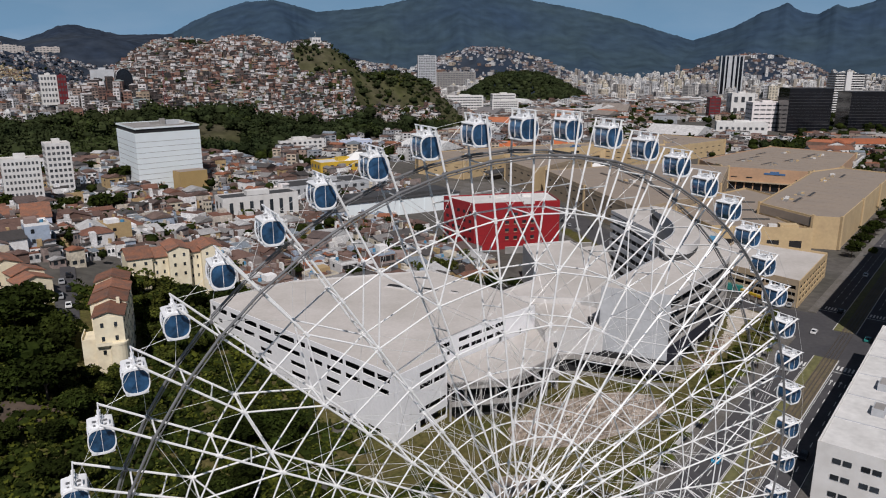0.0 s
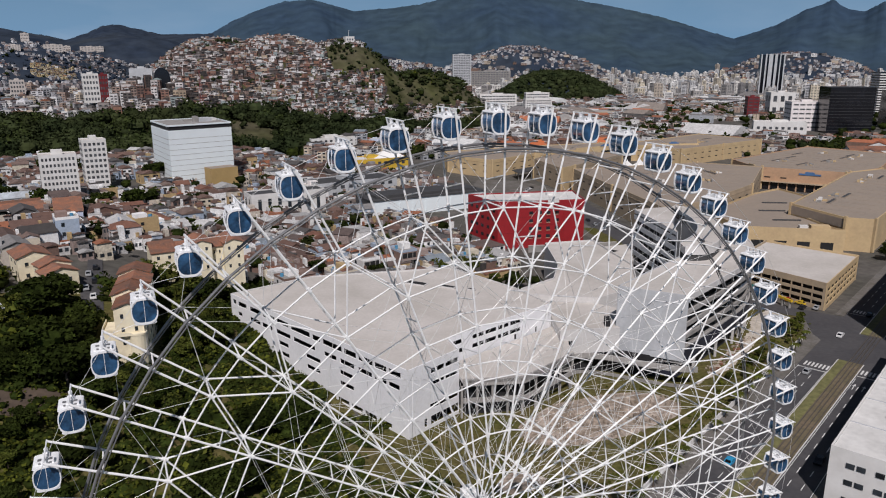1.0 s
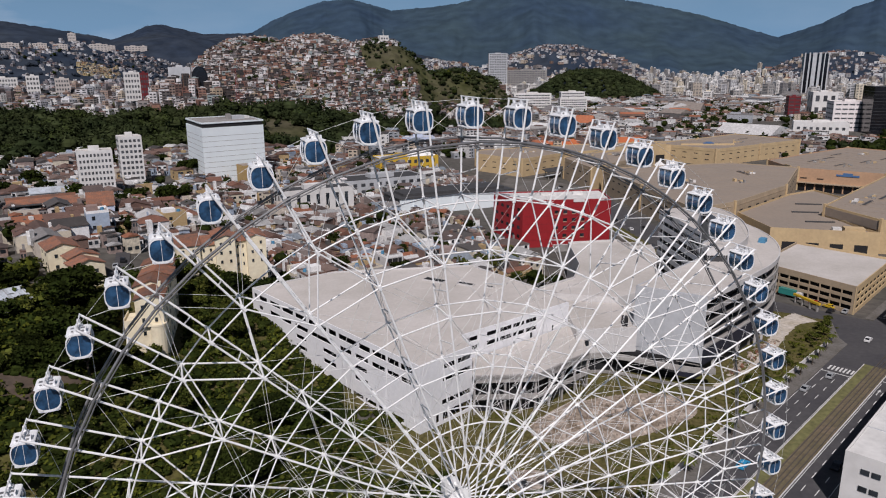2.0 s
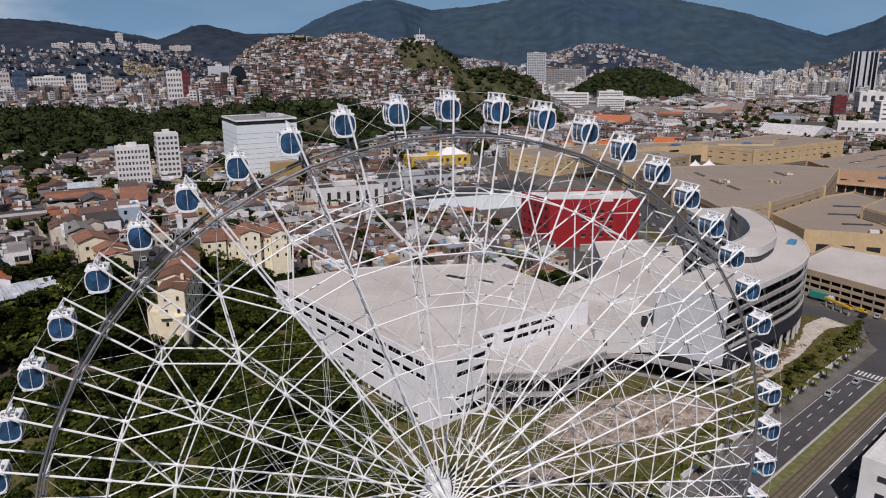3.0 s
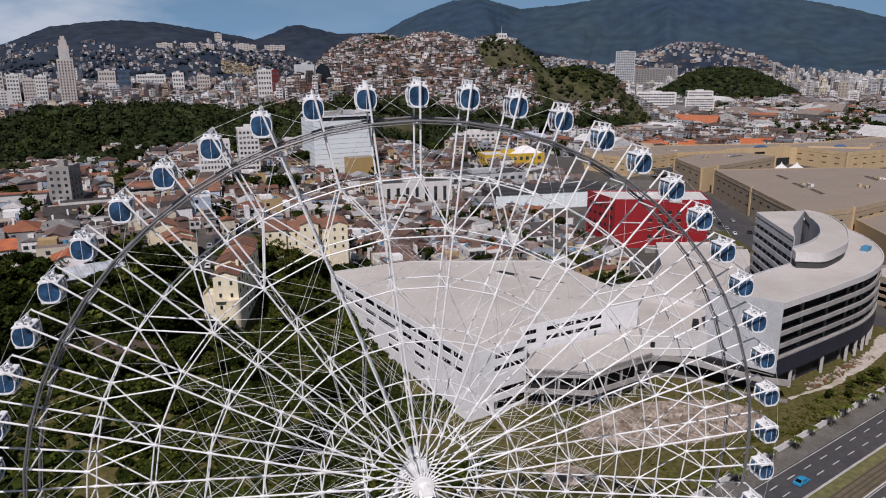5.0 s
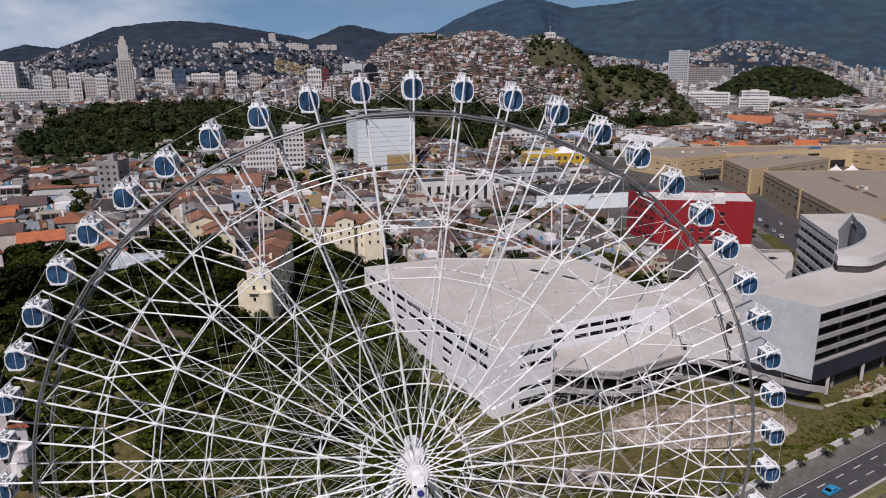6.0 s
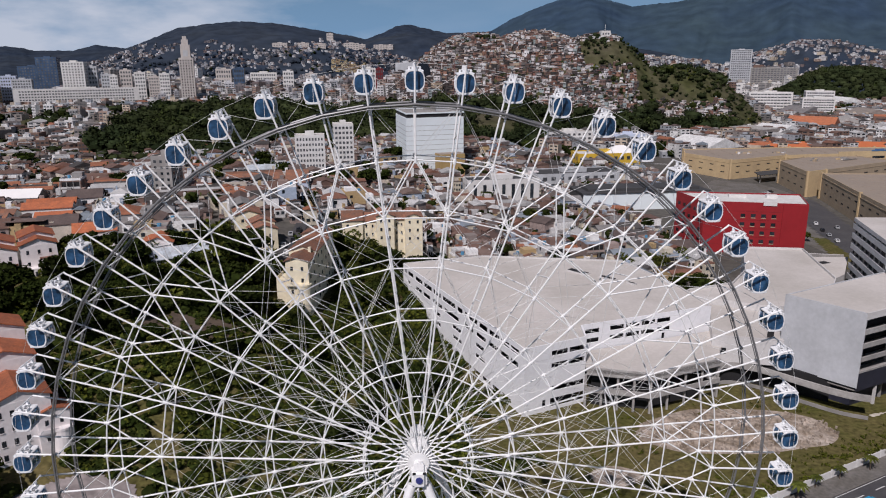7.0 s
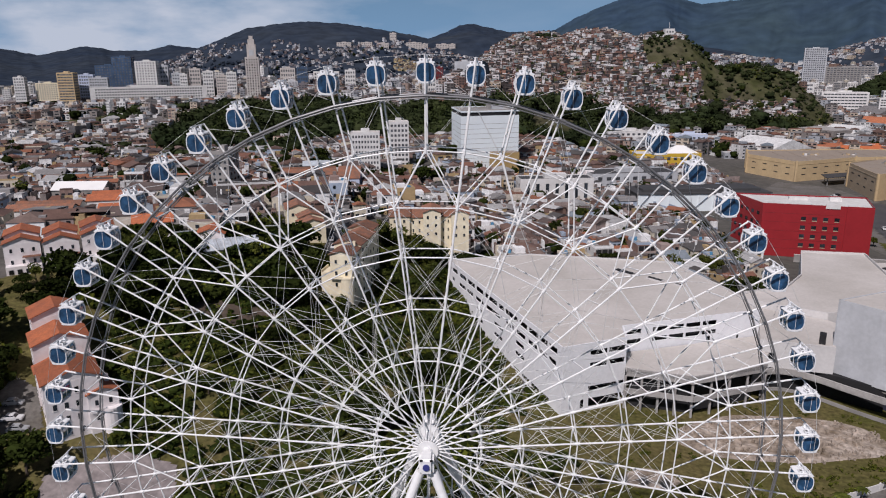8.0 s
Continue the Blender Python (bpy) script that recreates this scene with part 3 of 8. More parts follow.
for y in (-HALF, HALF):
    for a, b in zip(R_RINGS[1:-1], R_RINGS[2:]):
        m.tube(at(a, -STEP, y), at(b, STEP, y), 0.019, M_CABLE, 4, caps=False)
        m.tube(at(a, STEP, y), at(b, -STEP, y), 0.019, M_CABLE, 4, caps=False)
    for d in (-STEP, STEP):
        m.tube(at(R_RIM, d, y), at(R_RINGS[0], 0, y), 0.019, M_CABLE, 4, caps=False)
        if y > 0:
            m.tube(at(R_PIVOT - 0.6, d, y), at(R_RIM, 0, y), 0.019, M_CABLE, 4, caps=False)
            m.tube(at(R_PIVOT - 0.6, 0, y), at(R_RIM, d, y), 0.019, M_CABLE, 4, caps=False)
        else:
            m.tube(at(R_PIVOT, 0, y), at(R_PIVOT, d, y), 0.016, M_CABLE, 4, caps=False)
    for d in (-STEP, STEP):
        m.tube(at(R_RINGS[1], d, y), at(R_RINGS[2], d, -y), 0.019, M_CABLE, 4, caps=False)
        m.tube(at(R_RINGS[3], d, y), at(R_RINGS[2], -d, -y), 0.019, M_CABLE, 4, caps=False)
        m.tube(at(R_RINGS[3], d, y), at(R_RINGS[4], -d, -y), 0.019, M_CABLE, 4, caps=False)
cable_mesh = m.data("stay_cable")
for i in range(CABINS):
    if i % 2:
        part("spoke", spoke_mesh, wheel, at=turned(i))
    else:
        part("short_spoke", short_mesh, wheel, at=turned(i))
        for one in brace_meshes:
            part("brace", one, wheel, at=turned(i))
        tagged(part("stay_cable", cable_mesh, wheel, at=turned(i)), kind="stuff")
for k, r in enumerate(R_RINGS):
    for y in (-HALF, HALF):
        count = CABINS if k == 0 else CABINS // 2
        chord = Mesh().tube(at(r, 0, y), at(r, 360 / count, y), 0.076 if k < 5 else 0.06, M_WHITE_STEEL, 6).data("ring_chord")
        for j in range(count):
            part("outer_chord" if k == 0 else "ring_chord", chord, wheel, at=turned(j if k == 0 else 2 * j + 1))
for y in (-HALF - 0.38, HALF + 0.38):
    m = Mesh()
    for j in range(CABINS):
        for dr, dy, rad in ((0, 0, 0.115), (-0.24, 0.06 if y > 0 else -0.06, 0.055)):
            m.tube(at(R_RIM + dr, j * STEP, y + dy), at(R_RIM + dr, (j + 1) * STEP, y + dy), rad, M_GREY_STEEL, 8)
        for q in (0.25, 0.5, 0.75):
            m.tube(at(R_RIM, (j + q) * STEP, y), at(R_RIM - 0.24, (j + q) * STEP, y), 0.03, M_GREY_STEEL, 4)
        m.tube(at(R_RIM, j * STEP, y), at(R_RIM - 0.1, j * STEP, y * 0.7), 0.15, M_GREY_STEEL, 6)
    part("rim", m, wheel, "dark grey tubular drive rim", at=turned(0))
m = Mesh()
m.tube((0, -3.3, HUB), (0, 3.3, HUB), 0.5, M_WHITE_STEEL, 28)
for y in (-2.05, -1.55, 1.55, 2.05):
    m.tube((0, y - 0.06, HUB), (0, y + 0.06, HUB), 1.18, M_WHITE_STEEL, 40)
for y in (-2.9, 2.9):
    m.tube((0, y - 0.2, HUB), (0, y + 0.2, HUB), 0.64, M_WHITE_STEEL, 32)
part("hub", m, wheel)
socket = Mesh().tube((0, 0, 0.9), (0, 0, 1.6), 0.1, M_WHITE_STEEL, 6).data("spoke_socket")
for y in (-HALF, HALF):
    for j in range(27):
        part("spoke_socket", socket, wheel, at=turned(2 * j + 1) @ Matrix.Translation((0, y, 0)))
for side in (-1, 1):
    box = Mesh()
    bm = bmesh.new()
    bmesh.ops.create_cube(bm, size=1.0, matrix=Matrix.LocRotScale((0, side * 4.2, HUB - 0.15), None, (1.6, 1.9, 2.0)))
    bmesh.ops.bevel(bm, geom=bm.edges[:], offset=0.3, segments=3, affect="EDGES")
    me = bpy.data.meshes.new("axle_housing")
    bm.to_mesh(me)
    bm.free()
    me.materials.append(M_WHITE_STEEL)
    housing = part("axle_housing", me, wheel)
    part("round_cap", Mesh().tube((0, side * 5.14, HUB - 0.1), (0, side * 5.28, HUB - 0.1), 0.36, M_BLUE, 20), housing, "round blue cap")
    for sx in (-0.52, 0.52):
        part("vent", Mesh().box(sx, side * 5.05, HUB + 0.52, 0.3, 0.2, 0.16, M_DARK), housing)
    for sx in (-1, 1):
        leg = Mesh()
        leg.tube((sx * 0.7, side * 4.1, HUB - 1.2), (sx * 18.0, side * 13.5, -0.2), 0.5, M_WHITE_STEEL, 16)
        part("leg", leg, wheel)
        part("leg_foot", Mesh().box(sx * 18.0, side * 13.5, -0.3, 3.4, 3.4, 1.1, M_RAWCONC), wheel, "concrete footing")
    part("cross_brace", Mesh().tube((-6.2, side * 7.0, 31.0), (6.2, side * 7.0, 31.0), 0.28, M_WHITE_STEEL, 10), wheel)


def cabin_profile(half_w, top, bottom, p=3.4, k=36, y=0.0, bulge=1.0):
    """A rounded upright outline, wider at the waist."""
    out = []
    for i in range(k):
        a = 2 * math.pi * i / k
        c, s = math.cos(a), math.sin(a)
        r = (abs(c) ** p + abs(s) ** p) ** (-1 / p)
        x, z = half_w * r * c, (top + bottom) / 2 + (top - bottom) / 2 * r * s
        x *= 1 - 0.10 * max(0.0, (z - (top + bottom) / 2) / (top - bottom) * 2) ** 2 - 0.16 * max(0.0, -(z - (top + bottom) / 2) / (top - bottom) * 2) ** 2
        out.append((x * bulge, y, z))
    return out


def loft(mesh, loops, mat, close=True):
    k = len(loops[0])
    vs = [p for lp in loops for p in lp]
    fs = [(j * k + i, j * k + (i + 1) % k, (j + 1) * k + (i + 1) % k, (j + 1) * k + i) for j in range(len(loops) - 1) for i in range(k)]
    if close:
        fs += [tuple(range(k)), tuple(reversed(range((len(loops) - 1) * k, len(loops) * k)))]
    return mesh.add(vs, fs, mat)


def make_cabin():
    """A gondola that hangs from its pivot at the origin."""
    c = thing("gondola", "white rounded gondola with blue tinted glass", "gondola", group="gondolas round the wheel")
    g = Mesh()
    loft(g, [cabin_profile(0.88, -0.70, -2.56, y=y, bulge=b) for y, b in ((-0.99, 0.97), (-0.68, 1.0), (0.68, 1.0), (0.99, 0.97))], M_GLASS)
    part("glass", g, c, "blue tinted wraparound glass")
    for y in (-0.97, 0.97):
        f = Mesh()
        outer, inner = cabin_profile(0.94, -0.62, -2.68, y=y), cabin_profile(0.862, -0.77, -2.50, y=y)
        k = len(outer)
        vs = [(x, yy + d, z) for d in (-0.07, 0.07) for lp in (outer, inner) for x, yy, z in lp]
        fs = []
        for i in range(k):
            j = (i + 1) % k
            fs += [(i, j, k + j, k + i), (2 * k + j, 2 * k + i, 3 * k + i, 3 * k + j), (j, i, 2 * k + i, 2 * k + j), (k + i, k + j, 3 * k + j, 3 * k + i)]
        f.add(vs, fs, M_CABIN)
        part("end_frame", f, c, "white end frame")
        part("mullion", Mesh().box(0, y * 1.02, -2.5, 0.028, 0.05, 1.74, M_CABIN), c)
    part("floor_pan", loft(Mesh(), [[(x, y, z) for x, _, z in cabin_profile(0.84, -2.42, -2.71, p=4, bulge=0.93)] for y in (-0.98, 0.98)], M_CABIN), c)
    part("roof", loft(Mesh(), [[(x, y, z) for x, _, z in cabin_profile(0.87, -0.58, -0.90, p=3)] for y in (-0.98, 0.98)], M_CABIN), c)
    for sx in (-1, 1):
        part("side_post", Mesh().box(sx * 0.865, 0, -2.36, 0.06, 0.06, 1.5, M_CABIN), c)
        unit = part("roof_unit", Mesh().box(sx * 0.37, -0.45, -0.64, 0.46, 0.6, 0.3, M_CABIN), c, "white air-conditioning unit")
        part("grille", Mesh().box(sx * 0.37, -0.45, -0.34, 0.26, 0.34, 0.015, M_GREY_STEEL).box(sx * 0.37, -0.755, -0.56, 0.16, 0.012, 0.14, M_GREY_STEEL), unit)
    part("suspension_frame", Mesh().box(0, 0, -0.62, 0.5, 1.7, 0.2, M_CABIN).box(0, -0.72, -0.45, 0.26, 0.22, 0.42, M_CABIN).box(0, 0.72, -0.45, 0.26, 0.22, 0.42, M_CABIN).box(0, 0, -0.45, 0.3, 0.5, 0.16, M_CABIN), c, "white suspension frame on the roof")
    part("pivot_axle", Mesh().tube((0, -HALF - 0.2, 0), (0, HALF + 0.2, 0), 0.06, M_CABIN, 8), c)
    part("bench", Mesh().box(0, 0, -2.36, 1.1, 0.42, 0.36, M_DARK), c, "dark seat bench")
    return c


first = make_cabin()
for i in range(CABINS):
    a = radians(PHASE + STEP * i)
    spot = pose(R_PIVOT * math.sin(a), 0, HUB + R_PIVOT * math.cos(a))
    if i == 0:
        first.matrix_basis = spot
    else:
        copy_thing(first, spot)

# ---------------------------------------------------------------- concrete car park shell beside the wheel
ZR = 18.4
shell = thing("parking_building", "unfinished pale concrete parking building with slit openings", "building", pose(0, 0, 0))
A_, B_, C_, D_, E_ = (28.6, 94.2), (-1.0, 175.0), (28.5, 183.0), (77.0, 172.5), (86.0, 141.0)
F1, F2, F3 = (46.0, 101.5), (46.8, 109.5), (88.0, 122.5)
MAIN = [A_, F1, F2, F3, E_, D_, C_, B_]


def slit_wall(mesh, p, q, z0, z1, rows, mat, thick=0.3, back=M_DARK):
    """A wall from p to q with through openings. rows: (sill, head, [(from, to), ...]) along the wall in 0..1; outside lies to the right."""
    p, q = Vector(p), Vector(q)
    L = (q - p).length
    rows = sorted(rows)
    z = z0

    def piece(a, b, lo, hi):
        if b - a > 1e-4 and hi - lo > 1e-3:
            mesh.wall_box(p + (q - p) * a, p + (q - p) * b, lo, hi, 0, mat, thick)
    for sill, head, gaps in rows:
        piece(0, 1, z, sill)
        x = 0
        for a, b in gaps:
            piece(x, a, sill, head)
            x = b
        piece(x, 1, sill, head)
        z = head
    piece(0, 1, z, z1)


def gaps(start, stop, count, gap=0.25):
    w = (stop - start) / count
    return [(start + w * i + w * gap / 2, start + w * (i + 1) - w * gap / 2) for i in range(count)]


def smooth_line(pts, n=6):
    """Points along a smooth curve through pts."""
    out = []
    for k in range(len(pts) - 1):
        a, b, c, d = (Vector(pts[max(0, min(len(pts) - 1, k + e))]) for e in (-1, 0, 1, 2))
        for i in range(n):
            t = i / n
            out.append(tuple(0.5 * (2 * b + (c - a) * t + (2 * a - 5 * b + 4 * c - d) * t * t + (3 * b - a - 3 * c + d) * t ** 3)))
    return out + [tuple(pts[-1])]


roof = Mesh()
roof.prism(inset(MAIN, 0.5), ZR - 1.2, ZR - 0.45, M_ROOF)
part("roof_slab", roof, shell, "flat stained concrete roof deck")
# solid near-black block, painted as the shade behind the slits
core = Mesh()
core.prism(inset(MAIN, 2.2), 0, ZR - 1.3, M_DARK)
part("dark_interior", core, shell, "solid near-black block painted as the shade inside")
w = Mesh()
slit_wall(w, B_, A_, -0.2, ZR, [
    (15.3, 16.9, [(0.015, 0.04), (0.053, 0.114), (0.135, 0.21), (0.224, 0.303), (0.316, 0.388), (0.403, 0.517), (0.53, 0.575), (0.588, 0.69), (0.70, 0.762), (0.772, 0.842), (0.85, 0.905), (0.913, 0.968)]),
    (12.0, 13.4, [(0.05, 0.078), (0.134, 0.206), (0.217, 0.286), (0.311, 0.399), (0.417, 0.544), (0.594, 0.66), (0.68, 0.751), (0.77, 0.837), (0.847, 0.905), (0.914, 0.963)]),
    (8.8, 10.1, [(0.064, 0.128), (0.317, 0.384), (0.49, 0.571), (0.676, 0.742)]),
    (5.6, 6.9, [(0.062, 0.124), (0.315, 0.386), (0.492, 0.568), (0.675, 0.746)]),
    (0.4, 1.7, gaps(0.45, 0.93, 7, 0.14)),
], M_SHELL)
part("side_wall", w, shell, "long pale wall with rows of slits")
w = Mesh()
slit_wall(w, A_, F1, -0.2, ZR, [
    (14.9, 16.3, gaps(0.42, 1.0, 2, 0.08)), (11.6, 13.0, gaps(0.42, 1.0, 2, 0.08)),
    (5.2, 6.6, gaps(0.40, 1.0, 1, 0.05)), (0.8, 3.2, gaps(0.30, 0.36, 1, 0) + gaps(0.42, 1.0, 1, 0.03)),
], M_SHELL)
part("front_wall", w, shell)
part("return_wall", Mesh().wall_box(F1, F2, 11, ZR, 0, M_SHELL, 0.45), shell)
w = Mesh()
slit_wall(w, F2, F3, 10.5, ZR, [
    (15.6, 16.9, gaps(0.02, 0.13, 1, 0.05) + gaps(0.20, 0.68, 4, 0.12)), (12.9, 14.2, gaps(0.02, 0.13, 1, 0.05) + gaps(0.2, 0.68, 4, 0.12)),
    (10.6, 12.4, gaps(0.61, 0.635, 1, 0) + gaps(0.83, 0.85, 1, 0)),
], M_SHELL)
part("upper_wall", w, shell)
w = Mesh()
for p, q in ((F3, E_), (E_, D_), (D_, C_), (C_, B_)):
    w.wall_box(p, q, -0.2, ZR, 0, M_CONC, 0.45)
part("rear_wall", w, shell)
w = Mesh()
for x, y, sx, sy in ((58, 160, 8, 3.0), (66, 152, 6, 2.2), (72, 146, 3, 1.4)):
    w.box(x, y, ZR - 0.44, sx, sy, 0.5, M_CONC, -52)
    # no hole here: a near-black sheet is painted as the opening's shade
    w.box(x, y, ZR - 0.20, sx - 0.6, sy - 0.6, 0.30, M_DARK, -52)
part("roof_light", w, shell, "low kerbs round near-black sheets painted as shaded openings")

terrace = [(45.5, 98.0), (61.0, 93.0), (82.0, 101.0), (96.0, 97.5), (111.5, 90.5), (110.0, 124.0), (88.0, 122.0), (47.0, 109.2)]
t_ = Mesh()
t_.prism(terrace[:3] + [(84.5, 107.5), (87.5, 112.0), (88.0, 121.8), (47.0, 109.0)], 10.0, 10.9, M_CONC, M_ROOF)
part("terrace_deck", t_, shell, "lower pale concrete terrace roof")
t_ = Mesh()
t_.prism([(83.5, 110.5), (92.0, 108.0), (101.0, 105.2), (103.0, 110.0), (112.0, 120.0), (109.0, 126.3), (87.2, 141.2), (88.3, 122.6)], 6.6, 13.9, M_CONC, M_ROOF)
part("link_deck", t_, shell, "white link block between the two buildings")
part("link_window", Mesh().wall_box((84.6, 110.18), (87.2, 109.41), 8.9, 10.7, 0.06, M_WINDOW, 0.2), shell, "dark square window")
part("roof_door", Mesh().box(99.2, 109.0, 13.9, 1.6, 2.6, 2.6, M_DARK, -28), shell, "dark doorway onto the link roof")
part("roof_edge", Mesh().wall_box((83.5, 110.5), (92.0, 108.0), 13.9, 14.2, 0.03, M_CONC, 0.3).wall_box((92.0, 108.0), (101.0, 105.2), 13.9, 14.2, 0.03, M_CONC, 0.3), shell)
t_ = Mesh()
for p, q in ((terrace[0], terrace[1]), (terrace[1], terrace[2])):
    t_.wall_box(p, q, 9.2, 11.3, 0.0, M_CONCOLD, 0.35)
    t_.wall_box(p, q, 4.6, 6.0, 0.4, M_CONCOLD, 0.35)
part("ramp_parapet", t_, shell, "slanting concrete ramp parapets")
# near-black fill: the shade under the terrace is put into the colour
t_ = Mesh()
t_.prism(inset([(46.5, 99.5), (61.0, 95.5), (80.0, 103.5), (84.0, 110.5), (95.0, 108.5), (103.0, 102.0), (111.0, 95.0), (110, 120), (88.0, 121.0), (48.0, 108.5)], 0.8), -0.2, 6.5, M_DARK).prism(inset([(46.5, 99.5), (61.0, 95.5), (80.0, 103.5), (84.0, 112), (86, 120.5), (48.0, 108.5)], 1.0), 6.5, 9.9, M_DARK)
part("undercroft", t_, shell, "undercroft filled with near-black as painted shade")
t_ = Mesh()
for k in range(9):
    p = Vector(terrace[0]).lerp(Vector(terrace[1]), k / 4) if k < 5 else Vector(terrace[1]).lerp(Vector(terrace[2]), (k - 4) / 4)
    part("column", Mesh().box(p.x, p.y + 0.8, -0.2, 0.5, 0.5, 9.2, M_CONCOLD), shell)
bend = [Vector(p) for p in smooth_line([(82.0, 101.6), (84.6, 107.4), (89.5, 108.6), (95.5, 104.6), (102.0, 96.6), (108.5, 89.4), (114.0, 86.0)])]
part("ramp_slab", Mesh().ribbon(bend, 5.0, 5.3, 0, M_CONCOLD, 3.2), shell)
part("curved_fascia", Mesh().ribbon(bend, 5.2, 6.7, 0, M_CONCOLD, 0.4), shell, "curved concrete ramp edge over a dark gap")
part("curved_kerb", Mesh().ribbon(bend, 0.0, 0.9, -0.4, M_RAWCONC, 0.4), shell)

# rounded parking block
ZG = 26.5
rounded = thing("round_parking_block", "curved concrete parking block with open dark storeys", "building", pose(0, 0, 0))
arc = [(113.5, 91.3), (126.0, 96.6), (138.0, 101.7)]
cx, cy, rr = 120.4, 174.9, 74.0
for k in range(22):
    a = radians(-67 + 80 * k / 21)
    arc.append((cx + rr * math.cos(a), cy + rr * math.sin(a)))
WELL = [(177.0, 163.0), (171.5, 152.0), (163.0, 140.5), (152.0, 131.5), (141.5, 126.0)]      # the edge of the ramp well
outline = arc + [(186.5, 178.0)] + WELL + [(101.2, 107.5)]
m = Mesh()
m.prism(inset(outline, 0.4), ZG - 0.9, ZG - 0.2, M_ROOF)
part("roof_slab", m, rounded, "pale concrete roof deck")
part("left_wall", Mesh().wall_box(outline[-1], outline[0], 6.2, ZG, 0, M_GREYWALL, 0.4), rounded, "blank light grey end wall")
part("rear_wall", Mesh().ribbon(outline[len(arc) - 1:], 0, ZG, 0, M_GREYWALL, 0.4), rounded)
part("ground_wall", Mesh().prism(inset(outline, 2.6), -0.2, 5.2, M_NAVY), rounded, "dark hoarding round the ground storey")
# the shade of the open storeys is painted as a near-black block
part("dark_interior", Mesh().prism(inset(outline, 3.2), 5.3, ZG - 1.0, M_DARK), rounded, "solid near-black block painted as shaded parking storeys")
for z0, z1, mt in ((ZG - 1.8, ZG, M_CONC), (20.7, 22.1, M_CONCOLD), (17.0, 18.3, M_CONCOLD), (13.4, 14.6, M_RAWCONC), (10.3, 10.8, M_CONCOLD), (5.4, 10.2, M_NAVY)):
    part("parapet_band", Mesh().ribbon(arc, z0, z1, 0.0, mt, 0.4), rounded)
for k in range(1, 20):
    q = (k - 0.5) / 19 * (len(arc) - 1)
    i = min(int(q), len(arc) - 2)
    p = Vector(arc[i]).lerp(Vector(arc[i + 1]), q - i)
    part("pillar", Mesh().box(p.x - 0.25, p.y + 0.45, -0.3, 0.6, 0.6, 5.5, M_CONC, 20), rounded, "pale ground storey pillar")
for z0 in (20.4, 16.7, 13.1, 10.0, 5.2):
    part("floor_slab", Mesh().prism(inset(outline, 0.5), z0, z0 + 0.3, M_RAWCONC), rounded)
for k in range(1, 24):
    q = k / 23 * (len(arc) - 1)
    i = min(int(q), len(arc) - 2)
    p = Vector(arc[i]).lerp(Vector(arc[i + 1]), q - i)
    part("column", Mesh().box(p.x - 1.1, p.y + 2.1, -0.2, 0.6, 0.6, ZG - 0.8, M_RAWCONC, 20), rounded)
m = Mesh()
centre = [Vector(p) for p in smooth_line([(116.0, 88.4), (123.0, 90.6), (134.0, 93.6), (143.0, 98.6), (151.0, 102.6), (161.0, 109.2), (169.0, 114.4), (176.0, 119.2), (182.0, 121.0), (188.0, 121.5)], 12)]
edge = []
for k in range(1, len(centre) - 1):
    d = (centre[k + 1] - centre[k - 1]).normalized()
    q = k / len(centre)
    half = 0.5 + 4.6 * q * q + 0.9 * noise.noise((k * 0.16, 3.0, 0.0)) + 0.5 * noise.noise((k * 0.8, 7.0, 0.0))
    edge.append([(*(centre[k] + Vector((-d.y, d.x)) * half * f), -0.07 + 0.03 * (1 - f * f)) for f in (-1.0, -0.5, 0.0, 0.5, 1.0 + 0.3 * noise.noise((k * 0.7, 1.0, 0.0)))])
m.add([p for row in edge for p in row], [(5 * k + f, 5 * k + 5 + f, 5 * k + 6 + f, 5 * k + 1 + f) for k in range(len(edge) - 1) for f in range(4)], M_SAND)
thing("sandy_path", "pale sandy path along the curved parking block", "path", kind="structure", mesh=m)
m = Mesh()
for _ in range(150):
    q = rb.random()
    x, y, e = 126 + 34 * q + rb.uniform(-1, 1), 93.5 + 15.5 * q + rb.uniform(-1.4, 1.6), rb.uniform(0.2, 0.7)
    m.box(x, y, -0.1, e * rb.uniform(1, 2.4), e, e * rb.uniform(0.4, 0.9), rb.choice((M_SAND, M_DIRT, M_DIRT, M_TILEOLD)), rb.uniform(0, 180))
thing("rubble", "broken bricks and stones strewn along the pillars", "rubble", kind="stuff", mesh=m)

# raised ramp head: a ribbed block whose deck sweeps round the well
ramp = thing("ramp_tower", "raised curved concrete ramp head round a dark well", "building", pose(0, 0, 0))
ZD = 31.0
sweep = [(185.0, 177.0), (187.0, 167.0), (181.0, 151.0), (172.0, 138.0), (163.0, 128.0), (153.0, 121.0), (146.0, 118.0), (138.5, 120.5)]
outer_edge, inner_edge = smooth_line(sweep), smooth_line(WELL)
part("sweeping_deck", Mesh().prism(list(reversed(outer_edge)) + inner_edge, ZG + 2.0, ZD, M_CONC, M_ROOF), ramp, "pale sweeping roof deck")
part("deck_base", Mesh().prism(inset(list(reversed(outer_edge)) + inner_edge, 0.5), ZG - 0.3, ZG + 2.0, M_BLACKROOF), ramp, "dark recessed base band")
part("well_wall", Mesh().ribbon(inner_edge[::-1], 10.0, ZD + 0.5, 0.1, M_GREYWALL), ramp, "curved grey well wall")
part("deck_kerb", Mesh().ribbon(outer_edge[::-1], ZD - 0.2, ZD + 0.45, 0.05, M_CONC, 0.3), ramp)
ribbed = [(152.0, 139.0), (161.6, 152.8), (174.0, 165.5), (185.0, 177.0), (165.0, 179.0)]
